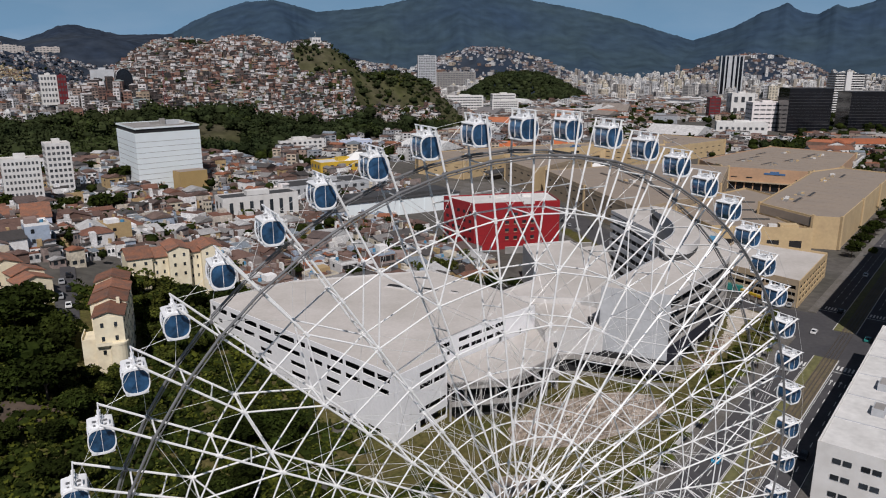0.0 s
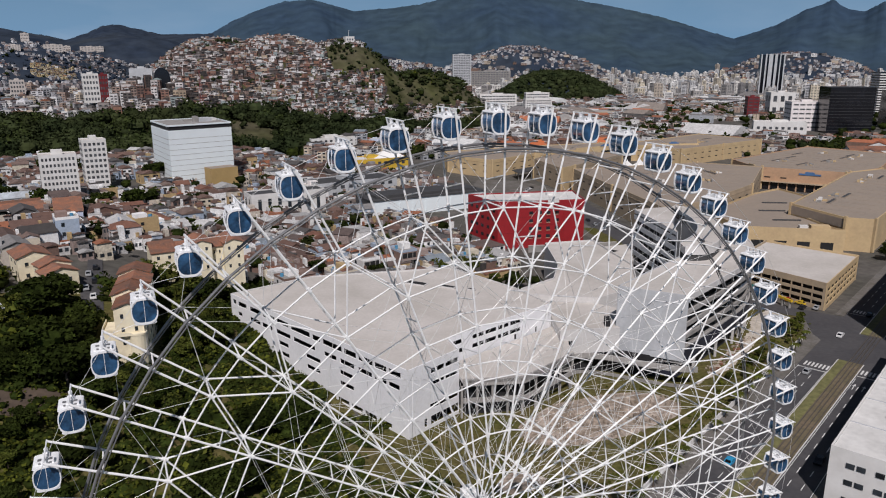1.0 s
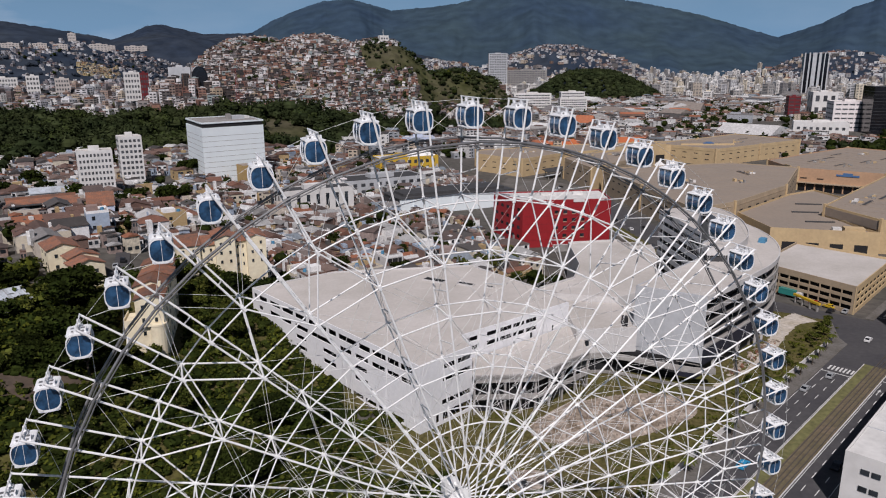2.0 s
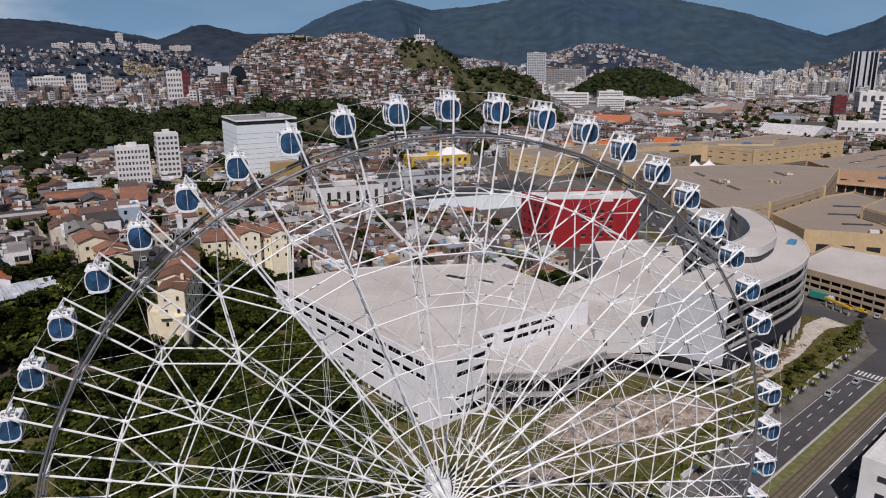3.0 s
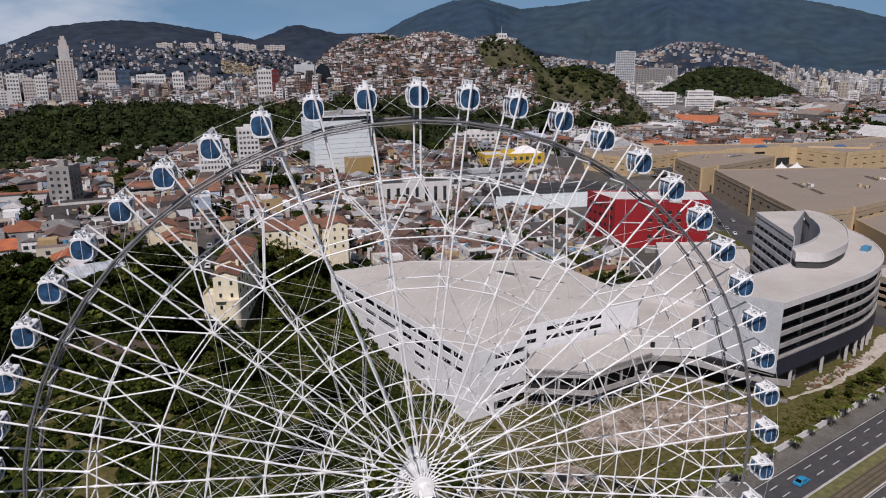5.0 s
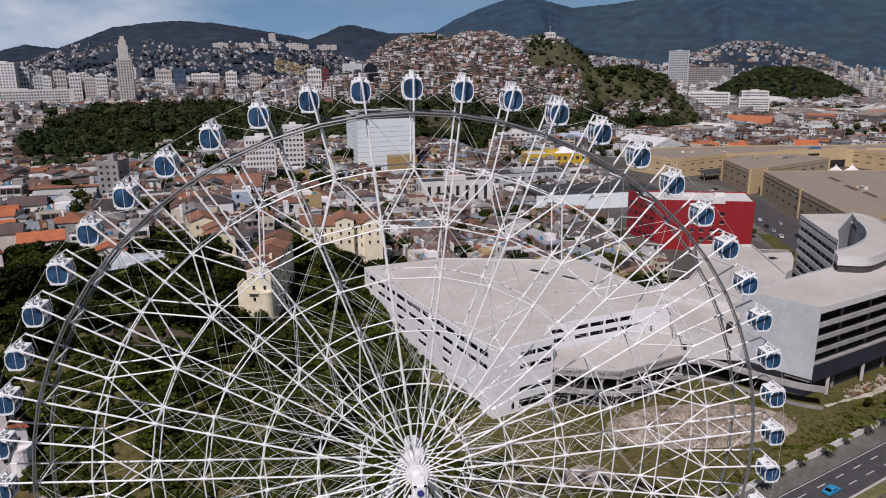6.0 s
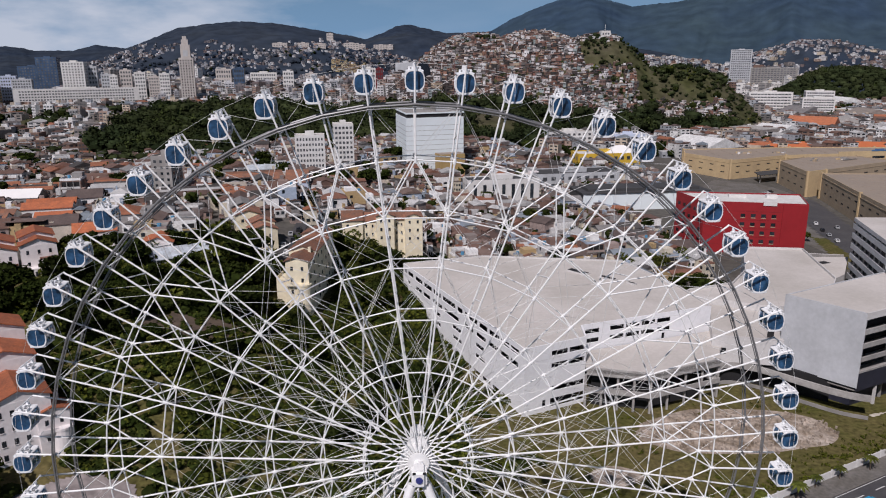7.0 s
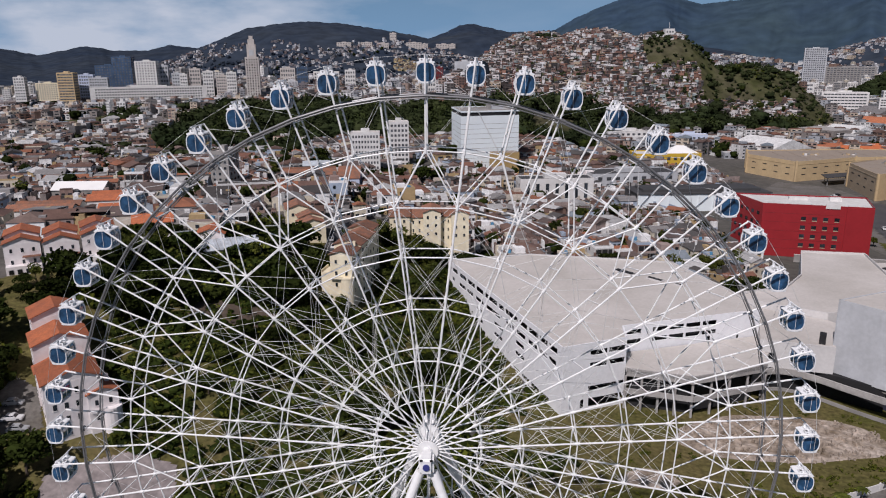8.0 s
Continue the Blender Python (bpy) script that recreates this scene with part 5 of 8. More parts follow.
part("wall_shell", Mesh().prism([(27, 438), (45, 443), (42, 454), (24, 449)], -0.2, 23, M_OCHRE, M_TANROOF), yb)


def block(name, label, x, y, sx, sy, z, turn, wall, cols, rows, roof=None, base=0.0, joined=True, sides=(0, 3, 1), width=0.5, height=0.5, group=""):
    """A flat-roofed block with window grids on the sides that can be seen."""
    o = thing(name, label, "building", pose(0, 0, 0), group=group)
    poly = rect(x, y, sx, sy, turn)
    part("wall_shell", Mesh().prism(poly, base - 0.3, z, wall), o)
    part("roof", Mesh().prism(inset(poly, 0.3), z, z + 0.25, roof or M_ROOF), o)
    part("parapet", parapet(poly, z, z + 0.9, wall), o)
    part("roof_house", Mesh().box(x, y, z + 0.2, sx * 0.3, sy * 0.35, 2.8, wall, turn), o)
    for i in sides:
        p, q = edges(poly)[i]
        L = (Vector(q) - Vector(p)).length
        n = cols if i in (0, 2) else max(2, int(cols * L / sx))
        window_rows(o, p, q, base + 1.5, z - 0.3, n, rows, width, height, M_FARWINDOW if y > 380 else M_WINDOW, joined=joined)
    return o


block("apartment_block", "white apartment slab with rows of small windows", -60, 408, 19, 12, 40.5, 6, M_WHITEWALL, 9, 9, base=8, width=0.55, height=0.48)
block("apartment_tower", "slim white apartment tower with balconies", -42, 456, 14, 14, 43.5, 8, M_WHITEWALL, 5, 12, width=0.62, height=0.5)
block("apartment_tower", "slim grey concrete apartment tower", -105, 256, 9, 11, 47, -8, M_RAWCONC, 3, 8, base=24, width=0.4, height=0.45)
block("yellow_office", "yellow and white industrial office", 168, 516, 52, 22, 13, 3, M_YELLOWPAINT, 9, 2, M_WHITEROOF)
dome = thing("vaulted_roof", "white peaked roof on the yellow office", "roof", pose(180, 516, 13.2))
part("roof_shell", Mesh().add([(-14, -9, 0), (14, -9, 0), (14, 9, 0), (-14, 9, 0), (-3, 0, 6), (3, 0, 6)], [(0, 1, 5, 4), (1, 2, 5), (2, 3, 4, 5), (3, 0, 4)], M_TENT), dome)
block("pale_blue_block", "pale blue two-storey office with a white roof", 232, 662, 34, 14, 13, -12, M_PALEBLUE, 7, 2, M_WHITEROOF)
block("white_block", "white five-storey commercial block", 168, 648, 46, 18, 18, 5, M_WHITEWALL, 8, 4)
block("old_warehouse", "old white two-storey warehouse with tall openings", 62, 378, 46, 16, 15, 6, M_WHITEWALL, 7, 1, M_BLACKROOF, width=0.35, height=0.7)
block("old_warehouse", "old low pale warehouse with a grey roof", 120, 430, 60, 26, 11, 8, M_GREYWALL, 9, 2, M_BLACKROOF)
block("office_slab", "long white office slab with ribbon windows", 92, 428, 20, 14, 9, 8, M_PINK, 6, 2)
# dark glass and striped towers in the distance
for x, y, sx, sy, z in ((838, 590, 54, 40, 58), (972, 592, 60, 44, 51)):
    o = thing("glass_block", "black glass office block", "building", pose(0, 0, 0), group="black glass blocks")
    poly = rect(x, y, sx, sy, -33)
    part("curtain_wall", Mesh().prism(poly, -0.2, z, M_BLACKGLASS, M_BLACKROOF), o)
    for k in range(1, int(z / 4)):
        part("floor_line", parapet(inset(poly, -0.08), 4 * k - 0.12, 4 * k + 0.12, M_BLACKROOF, 0.2), o)
st = thing("striped_tower", "white office tower with dark window bands", "tower", pose(0, 0, 0))
SP = rect(1146, 745, 46, 36, -33)
part("core", Mesh().prism(inset(SP, 0.8), 0, 72, M_BLACKGLASS), st, "dark window bands")
for k in range(18):
    part("floor_band", Mesh().prism(SP, 4 * k, 4 * k + 1.9, M_WHITEWALL), st)
part("stair_core", Mesh().box(1133, 731, 0, 9, 7, 75, M_WHITEWALL, -33), st)
tt = thing("twin_tower", "tall grey tower with dark vertical glass strips", "tower", pose(0, 0, 0))
TP = rect(1420, 1230, 54, 40, -42)
part("core", Mesh().prism(inset(TP, 0.5), 0, 104, M_BLACKGLASS), tt)
for k, (u, w) in enumerate(((0.02, 0.05), (0.2, 0.06), (0.34, 0.16), (0.58, 0.1), (0.78, 0.04), (0.94, 0.05))):
    a, b = Vector(TP[0]).lerp(Vector(TP[1]), u), Vector(TP[0]).lerp(Vector(TP[1]), u + w)
    part("pier", Mesh().wall_box(a, b, 0, 106, 0.4, M_GREYWALL, 6), tt)
block("pale_block", "pale pink six-storey commercial block", 826, 640, 44, 30, 37, -33, M_PINK, 5, 6, width=0.8, height=0.3)
block("brick_block", "dark red brick block with balcony bands", 936, 832, 18, 20, 33, -33, M_REDDARK, 2, 6, width=0.8, height=0.35)
block("white_block", "white blank commercial block", 997, 830, 38, 30, 39, -33, M_WHITEWALL, 3, 2)
block("hotel_tower", "tall pale grid-fronted tower far off", 1003, 2060, 58, 34, 112, -22, M_GREYWALL, 10, 22, width=0.7, height=0.55)
block("slab_block", "dark office slab far off", 1105, 2060, 130, 30, 60, -22, M_RAWCONC, 14, 10, width=0.7, height=0.5)
for x, y, sx, z, b in ((560, 1180, 62, 46, 0), (600, 1090, 66, 34, 0), (640, 1020, 46, 28, 0), (700, 1120, 44, 34, 0)):
    block("institution_block", "long white institutional slab with ribbon windows", x, y, sx, 18, z, -18, M_WHITEWALL, 12, 7, width=0.85, height=0.42, group="white institutional slabs")
flank = block("arched_hall", "grey and white hall on the hill flank", 8, 850, 24, 16, 84, -6, M_GREYWALL, 3, 1, base=52, width=0.5, height=0.05)
bow = Mesh()
for k in range(10):
    a, b = math.pi * k / 10, math.pi * (k + 1) / 10
    bow.add([(29 + 9 * math.cos(t), 846 + e, 74 + 12 * math.sin(t)) for e in (-7, 8) for t in (a, b)], [(0, 1, 3, 2)], M_GREYWALL)
    bow.add([(29, 839.5, 74), (29 + 8.6 * math.cos(a), 839.5, 74 + 11.5 * math.sin(a)), (29 + 8.6 * math.cos(b), 839.5, 74 + 11.5 * math.sin(b))], [(0, 2, 1)], M_BLACKGLASS)
bow.prism([(20.4, 839.5), (37.6, 839.5), (37.6, 853), (20.4, 853)], 46, 74, M_BLACKGLASS)
part("vaulted_end", bow, flank, "dark glazed end under a rounded vault")
# the old station's clock tower
ck = thing("clock_tower", "tall stepped pale station clock tower", "tower", pose(-328, 1102, 0))
part("shaft", Mesh().prism(rect(0, 0, 21, 21, 12), 0, 93, M_STONE), ck)
part("upper_shaft", Mesh().prism(rect(0, 0, 14, 14, 12), 93, 112, M_STONE), ck)
part("crown", Mesh().prism(rect(0, 0, 10, 10, 12), 112, 120, M_STONE).prism(rect(0, 0, 6, 6, 12), 120, 125, M_STONE), ck)
for i, (p, q) in enumerate(edges(rect(0, 0, 21, 21, 12))):
    if i in (0, 3):
        window_rows(ck, p, q, 30, 91, 5, 15, 0.45, 0.55, joined=True)
for p, q in edges(rect(0, 0, 14, 14, 12)):
    part("clock_face", Mesh().wall_box(Vector(p).lerp(Vector(q), 0.25), Vector(p).lerp(Vector(q), 0.75), 95, 104, 0.15, M_GREYWALL, 0.3), ck)
block("station_hall", "long white hall with rows of windows", -486, 1076, 170, 20, 48, 23, M_WHITEWALL, 40, 5, base=26, width=0.6)
block("tower_block", "white high-rise with gridded windows", -522, 1160, 34, 24, 87, 8, M_WHITEWALL, 7, 20)
block("tower_block", "slim dark blue glass high-rise", -612, 1270, 34, 26, 95, 8, M_BLUEGLASS, 6, 20)
block("tower_block", "broad blue-grey glass high-rise", -650, 1290, 40, 30, 80, 8, M_BLUEGLASS, 8, 16)
block("tower_block", "sand-coloured high-rise with dark window bands", -660, 1160, 26, 22, 69, 8, M_BEIGE, 5, 15, width=0.9)
for x, y, sx, z, wall, words in ((-303, 1235, 26, 74, M_STONE, "pale stone downtown slab with rows of windows"), (-278, 1240, 18, 75, M_BLUEGLASS, "blue-grey glass downtown block"), (-240, 1262, 46, 67, M_WHITEWALL, "long white downtown slab with rows of windows"),
                               (-192, 1230, 18, 70, M_WHITEWALL, "white downtown block with small windows"), (-50, 1150, 22, 75, M_WHITEWALL, "white flats beside the red-striped slab"), (-33, 1152, 12, 74, M_REDDARK, "red-striped slab of flats"), (-150, 1210, 20, 66, M_STONE, "low stone downtown block")):
    block("downtown_block", words, x, y, sx, 15, z, 6, wall, max(3, int(sx / 4)), 5, base=34, width=0.6)
for x, sx, z, wall, words in ((-503, 18, 80, M_GREYWALL, "grey downtown slab with dark windows"), (-481, 17, 67, M_GREYWALL, "low grey downtown block"), (-468, 12, 65, M_WHITEWALL, "narrow white downtown block"), (-452, 18, 74, M_STONE, "stone-coloured downtown block with dark windows"),
                           (-426, 17, 70, M_WHITEWALL, "white downtown block with dark windows"), (-404, 20, 63, M_STONE, "broad stone-coloured downtown block"), (-385, 16, 68, M_WHITEWALL, "white downtown block with small windows"), (-646, 24, 65, M_PALEBLUE, "pale blue downtown block"),
                           (-716, 36, 51, M_YELLOW, "cream old office block"), (-749, 17, 62, M_WHITEWALL, "slim white block of flats"), (-620, 30, 60, M_GREYWALL, "broad grey downtown block")):
    block("downtown_block", words, x, 1172 + (x % 7) * 5, sx, 15, z, 14, wall, max(3, int(sx / 4)), 8, base=22, width=0.6)
for x, y, sx, h in ((-333, 2590, 40, 20), (-278, 2626, 40, 18), (-171, 2690, 56, 24), (-135, 2736, 26, 22), (-70, 2998, 60, 24), (-33, 2976, 24, 22), (-250, 2716, 24, 34), (-410, 2560, 50, 16)):
    b = ground_z(x, y)
    block("crest_flats", "white block of flats on the far crest", x, y, sx, 16, b + h * 0.75, 0, M_STONE, 5, 3, base=b - 6, group="white flats on the far crest", width=0.5, height=0.35)


# ---------------------------------------------------------------- apartment houses near the plot
def gable(mesh, x0, x1, y0, y1, z, rise, mat, wall, over=0.5, along="y"):
    """A gabled roof with thick eaves over a box plan, ridge along one axis."""
    if along == "y":
        xm = (x0 + x1) / 2
        a = [(x0 - over, y0 - over, z), (xm, y0 - over, z + rise), (x1 + over, y0 - over, z)]
        b = [(x, y1 + over, zz) for x, _, zz in a]
        c = [(x0, y0, z), (x1, y0, z), (xm, y0, z + rise * 0.93), (x0, y1, z), (x1, y1, z), (xm, y1, z + rise * 0.93)]
    else:
        ym = (y0 + y1) / 2
        a = [(x0 - over, y0 - over, z), (x0 - over, ym, z + rise), (x0 - over, y1 + over, z)]
        b = [(x1 + over, y, zz) for _, y, zz in a]
        c = [(x0, y0, z), (x0, y1, z), (x0, ym, z + rise * 0.93), (x1, y0, z), (x1, y1, z), (x1, ym, z + rise * 0.93)]
    th = 0.22
    vs = a + b + [(x, y, zz + th) for x, y, zz in a + b]
    mesh.add(vs, [(0, 1, 4, 3), (1, 2, 5, 4), (6, 9, 10, 7), (7, 10, 11, 8), (0, 6, 7, 1), (1, 7, 8, 2), (3, 4, 10, 9), (4, 5, 11, 10), (0, 3, 9, 6), (2, 8, 11, 5)], mat)
    mesh.add(c, [(0, 1, 2), (3, 5, 4)], wall)


def apartment(name, label, x, y, turn, plan, wall, rooftile, turret=True, group="", base=None, front=(3, 4)):
    """Rendered flats in stepped lengths, plan: (from, to, left, right, eaves); origin at the front middle, running back along +y."""
    base = ground_z(x, y) - 0.5 if base is None else base
    o = thing(name, label, "apartment house", pose(x, y, base, 0, 0, turn), group=group)
    for k, (y0, y1, x0, x1, z, *ridge) in enumerate(plan):
        part("wall_shell", Mesh().prism([(x0, y0), (x1, y0), (x1, y1), (x0, y1)], -6.0, z, wall), o)
        r = Mesh()
        gable(r, x0, x1, y0 + 0.05, y1 - 0.05, z, ((y1 - y0) if ridge else (x1 - x0)) * 0.2, rooftile, wall, 0.45, "x" if ridge else "y")
        part("tiled_roof", r, o)
        rows = max(2, int(z / 3.4))
        for p, q in (((x0, y1), (x0, y0)), ((x1, y0), (x1, y1))):
            window_rows(o, p, q, z - 3.2 * rows, z - 0.2, max(2, int((y1 - y0) / 4.2)), rows, 0.26, 0.36, frame_mat=wall)
    for (_, _, px0, *_), (y0, _, x0, _, z, *_) in zip(plan[:-1], plan[1:]):
        if px0 - x0 > 5:
            window_rows(o, (x0 + 0.4, y0), (px0 - 0.4, y0), 0.6, z - 0.6, 3, max(2, int(z / 3.2)), 0.34, 0.42, frame_mat=wall)
    y0, y1, x0, x1, z = plan[0][:5]
    cols, rows = front
    window_rows(o, (x0, y0), (x1, y0), z - 3.6 * rows, z - 0.3, cols, rows, 0.24, 0.34, frame_mat=wall)
    if turret:
        w = x1 - x0
        part("stair_turret", Mesh().tube((x1 - 1.6, 0.5, -5), (x1 - 1.6, 0.5, z * 0.58), 2.1, wall, 18), o, "round rendered stair turret")
        part("turret_rail", Mesh().tube((x1 - 1.6, 0.5, z * 0.58), (x1 - 1.6, 0.5, z * 0.58 + 0.5), 2.2, wall, 18), o)
        part("balcony", Mesh().box(x0 + w * 0.3, -0.5, z * 0.58, w * 0.55, 1.1, 0.2, wall).box(x0 + w * 0.3, -1.0, z * 0.58, w * 0.55, 0.12, 0.9, wall), o)
        part("side_wing", Mesh().box(x0 - 1.6, 4.2, -5, 3.2, 6.5, z * 0.66 + 5, wall).box(x0 - 3.1, 4.2, z * 0.66, 0.2, 6.5, 0.8, wall), o, "low terraced side wing")
        part("chimney", Mesh().box(x1 - 1.5, y1 - 1.0, z, 0.8, 0.8, 2.4, wall), o)
    return o


apartment("yellow_apartment_house", "tall cream yellow flats with terracotta roof and round turret", -31.7, 131, -8, [(0, 9.0, -3.3, 3.4, 16.8), (9.0, 17.5, -4.8, 3.6, 17.6), (17.5, 25, -4.6, 3.8, 18.0), (25, 32, -5.0, 3.2, 18.8)], M_YELLOW, M_TILEOLD, base=15, front=(2, 3))
apartment("yellow_apartment_block", "cream yellow three-storey flats with brown tiled roofs", 5.0, 197.0, 94, [(-1, 5.5, -7.0, 5, 11.6, "x"), (5.5, 9.5, -5.0, 6, 10.4), (9.5, 16, -7.4, 5, 12.4, "x"), (16, 21, -5.2, 6, 10.2), (21, 28.5, -6.4, 6.5, 10.8)], M_YELLOW, M_TILEOLD, False, base=20, front=(2, 3))
apartment("yellow_house", "cream yellow gabled house among trees", -48, 172, 22, [(0, 7, -4.5, 4.5, 7.0), (7, 13, -3.5, 5.2, 8.0)], M_YELLOW, M_TILEOLD, False, front=(2, 2))
apartment("yellow_house", "cream yellow gabled house among trees", -56, 186, 16, [(0, 12, -4.5, 4.5, 8.0)], M_YELLOW, M_TILEOLD, False, front=(2, 2))
apartment("orange_roofed_house", "small house with a bright orange roof", -78, 154, 10, [(0, 9, -4.5, 4.5, 6.0)], M_PINK, M_TILE, False, front=(2, 1))
apartment("pink_apartment_house", "white and pale pink flats with bright orange tiled roofs", -76.0, 66, 35, [(0, 5, 0.5, 6.5, 9.5), (0.5, 12, -7.5, 3.5, 13.5), (12, 17, -7.8, 4.0, 12.0), (17, 27, -7.5, 4.0, 16.5), (27, 36, -6.5, 4.0, 20.0)], M_PINK, M_TILE, front=(2, 2))
for x, y, z in ((-126.0, 131.0, 8.8), (-116.9, 136.0, 8.0), (-107.8, 141.0, 9.0)):
    o = apartment("pink_row_house", "white three-storey row house with orange tiled roof", x, y, 29, [(0, 5, -4.8, 4.8, z), (5, 14, -4.6, 4.6, z + 1.4)], M_PINK, M_TILE, False, group="white row houses", front=(3, 3))
    porch = part("balcony", Mesh().box(2.3, -1.1, z - 7.0, 4.4, 2.2, 0.2, M_PINK).box(2.3, -2.15, z - 6.8, 4.4, 0.12, 0.9, M_PINK), o, "white projecting balcony")
    part("balcony_roof", Mesh().box(2.3, -1.0, z - 3.9, 4.8, 2.4, 0.16, M_TILEOLD), porch, "brown tiled balcony roof")
    part("ground_storey", Mesh().box(0, -1.4, -4.0, 9.4, 2.8, 6.6, M_PINK), o, "white projecting ground storey")
    for k in range(4):
        part("window", Mesh().box(-3.4 + 2.2 * k, -2.85, 0.4, 1.2, 0.12, 1.3, M_WINDOW), o)
apartment("villa", "white two-storey villa with a red-brown tiled roof", 560, 392, -42, [(0, 16, -9, 9, 9.0)], M_WHITEWALL, M_TILEOLD, False, group="white villas", front=(5, 2))
apartment("villa", "long white villa with a red-brown tiled roof", 600, 383, -58, [(0, 18, -7, 9, 9.0), (18, 36, -7, 9, 8.0)], M_WHITEWALL, M_TILEOLD, False, group="white villas", front=(4, 2))
apartment("villa", "white villa with a bright orange tiled roof", 655, 412, -58, [(0, 20, -10, 10, 9.5), (20, 44, -8, 9, 8.0)], M_WHITEWALL, M_TILE, False, group="white villas", front=(5, 2))
def tiled_hall(name, label, x, y, turn, sx, sy, h, wall, tile, ridges):
    """A broad low hall under one or more parallel pitched roofs."""
    base = ground_z(x, y)
    o = thing(name, label, "hall", pose(x, y, base, 0, 0, turn))
    part("wall_shell", Mesh().box(0, 0, -4, sx, sy, h + 4, wall), o)
    w = sy / ridges
    for k in range(ridges):
        m = Mesh()
        gable(m, -sx / 2, sx / 2, -sy / 2 + w * k + 0.05, -sy / 2 + w * (k + 1) - 0.05, h, w * 0.24, tile, wall, 0.4, "x")
        part("roof", m, o)
    for k in range(int(sx / 4.5)):
        part("window", Mesh().box(-sx / 2 + 2.4 + 4.5 * k, -sy / 2, h - 2.8, 1.5, 0.16, 1.5, M_WINDOW), o)


tiled_hall("tiled_hall", "low hall with brown tiled roofs", -156, 197, 6, 24, 15, 5.0, M_WHITEWALL, M_TILEOLD, 2)
tiled_hall("tiled_house", "white house under stepped bright orange tiled roofs", -136, 211, 14, 17, 16, 6.4, M_WHITEWALL, M_TILE, 2)
tiled_hall("tiled_house", "house with a bright orange tiled roof", -128, 196, 12, 12, 9, 4.6, M_PINK, M_TILE, 1)
tiled_hall("tiled_house", "white house with an orange tiled roof", -104, 172, 20, 13, 10, 5.4, M_PINK, M_TILE, 1)
tiled_hall("white_shed", "long shed with a pale sheet roof", -164, 240, 4, 22, 12, 5.0, M_RAWCONC, M_TENT, 1)
tiled_hall("old_mansion", "pale blue two-storey house with a long brown tiled roof", -50, 273, 4, 10, 19, 6.8, M_PALEBLUE, M_TILEOLD, 1)
tiled_hall("tiled_hall", "low white hall under three brown tiled roofs", -74, 292, 12, 27, 22, 4.4, M_WHITEWALL, M_TILEOLD, 3)
tiled_hall("white_shed", "white shed with a pale sheet roof", -72, 322, 10, 22, 9, 6.0, M_WHITEWALL, M_PALESHEET, 1)
tiled_hall("school_house", "white two-storey house under a red tiled hipped roof", 572, 396, -30, 20, 12, 8.5, M_WHITEWALL, M_TILEOLD, 1)
tiled_hall("school_house", "long white two-storey house under a red tiled roof", 622, 398, -28, 42, 14, 9.0, M_WHITEWALL, M_TILEOLD, 1)
tiled_hall("tiled_hall", "long low hall under an orange tiled roof", 712, 420, -32, 70, 20, 8.0, M_WHITEWALL, M_TILE, 1)
block("white_shed", "long white shed with a pale flat roof", 748, 612, 62, 26, 15, -44, M_WHITEWALL, 8, 1, M_WHITEROOF, height=0.25)
lot = [(-101, 70), (-92, 62), (-86, 66), (-92, 76), (-99, 79)]
thing("parking_lot", "grey paved lot beside the pink flats", "paving", kind="structure", mesh=draped(lot, M_PAVE, 0.06, 0.5))
yard = [(-80, 55), (-66, 64), (-56, 62), (-52, 48), (-64, 40), (-78, 44)]
thing("paved_yard", "pale pinkish paved yard below the flats", "paving", kind="structure", mesh=draped(yard, M_YARD, 0.06, 0.5))
lane = [(-44, 160), (-38.5, 160), (-37.5, 236), (-42, 236)]
thing("lane", "narrow asphalt lane between the houses", "road", kind="structure", mesh=draped(lane, M_ASPHALT, 0.06, 1.5))
gs = thing("low_shed", "long low shed with a weathered white sheet roof", "shed", pose(-70.5, 152, ground_z(-70.5, 152), 0, 0, 27))
part("wall_shell", Mesh().box(0, 0, -1.5, 18, 7, 4.2, M_RAWCONC), gs)
for k in range(9):
    x = -9.2 + 18.4 * k / 9
    m = Mesh()
    m.add([(x, -4, 2.7), (x + 1.97, -4, 2.7), (x + 1.97, 4, 4.6), (x, 4, 4.6), (x, -4, 2.82), (x + 1.97, -4, 2.82), (x + 1.97, 4, 4.72), (x, 4, 4.72)],
          [(3, 2, 1, 0), (4, 5, 6, 7), (0, 1, 5, 4), (1, 2, 6, 5), (2, 3, 7, 6), (3, 0, 4, 7)], M_PALESHEET)
    part("roof_sheet", m, gs)
for k in range(5):
    x = -8.6 + 4.3 * k
    part("rafter", Mesh().tube((x, -4.1, 2.86), (x, 4.0, 4.78), 0.09, M_RAWCONC, 6), gs)
part("gable_wall", Mesh().box(0, 3.3, 2.7, 18, 0.3, 1.8, M_RAWCONC), gs)


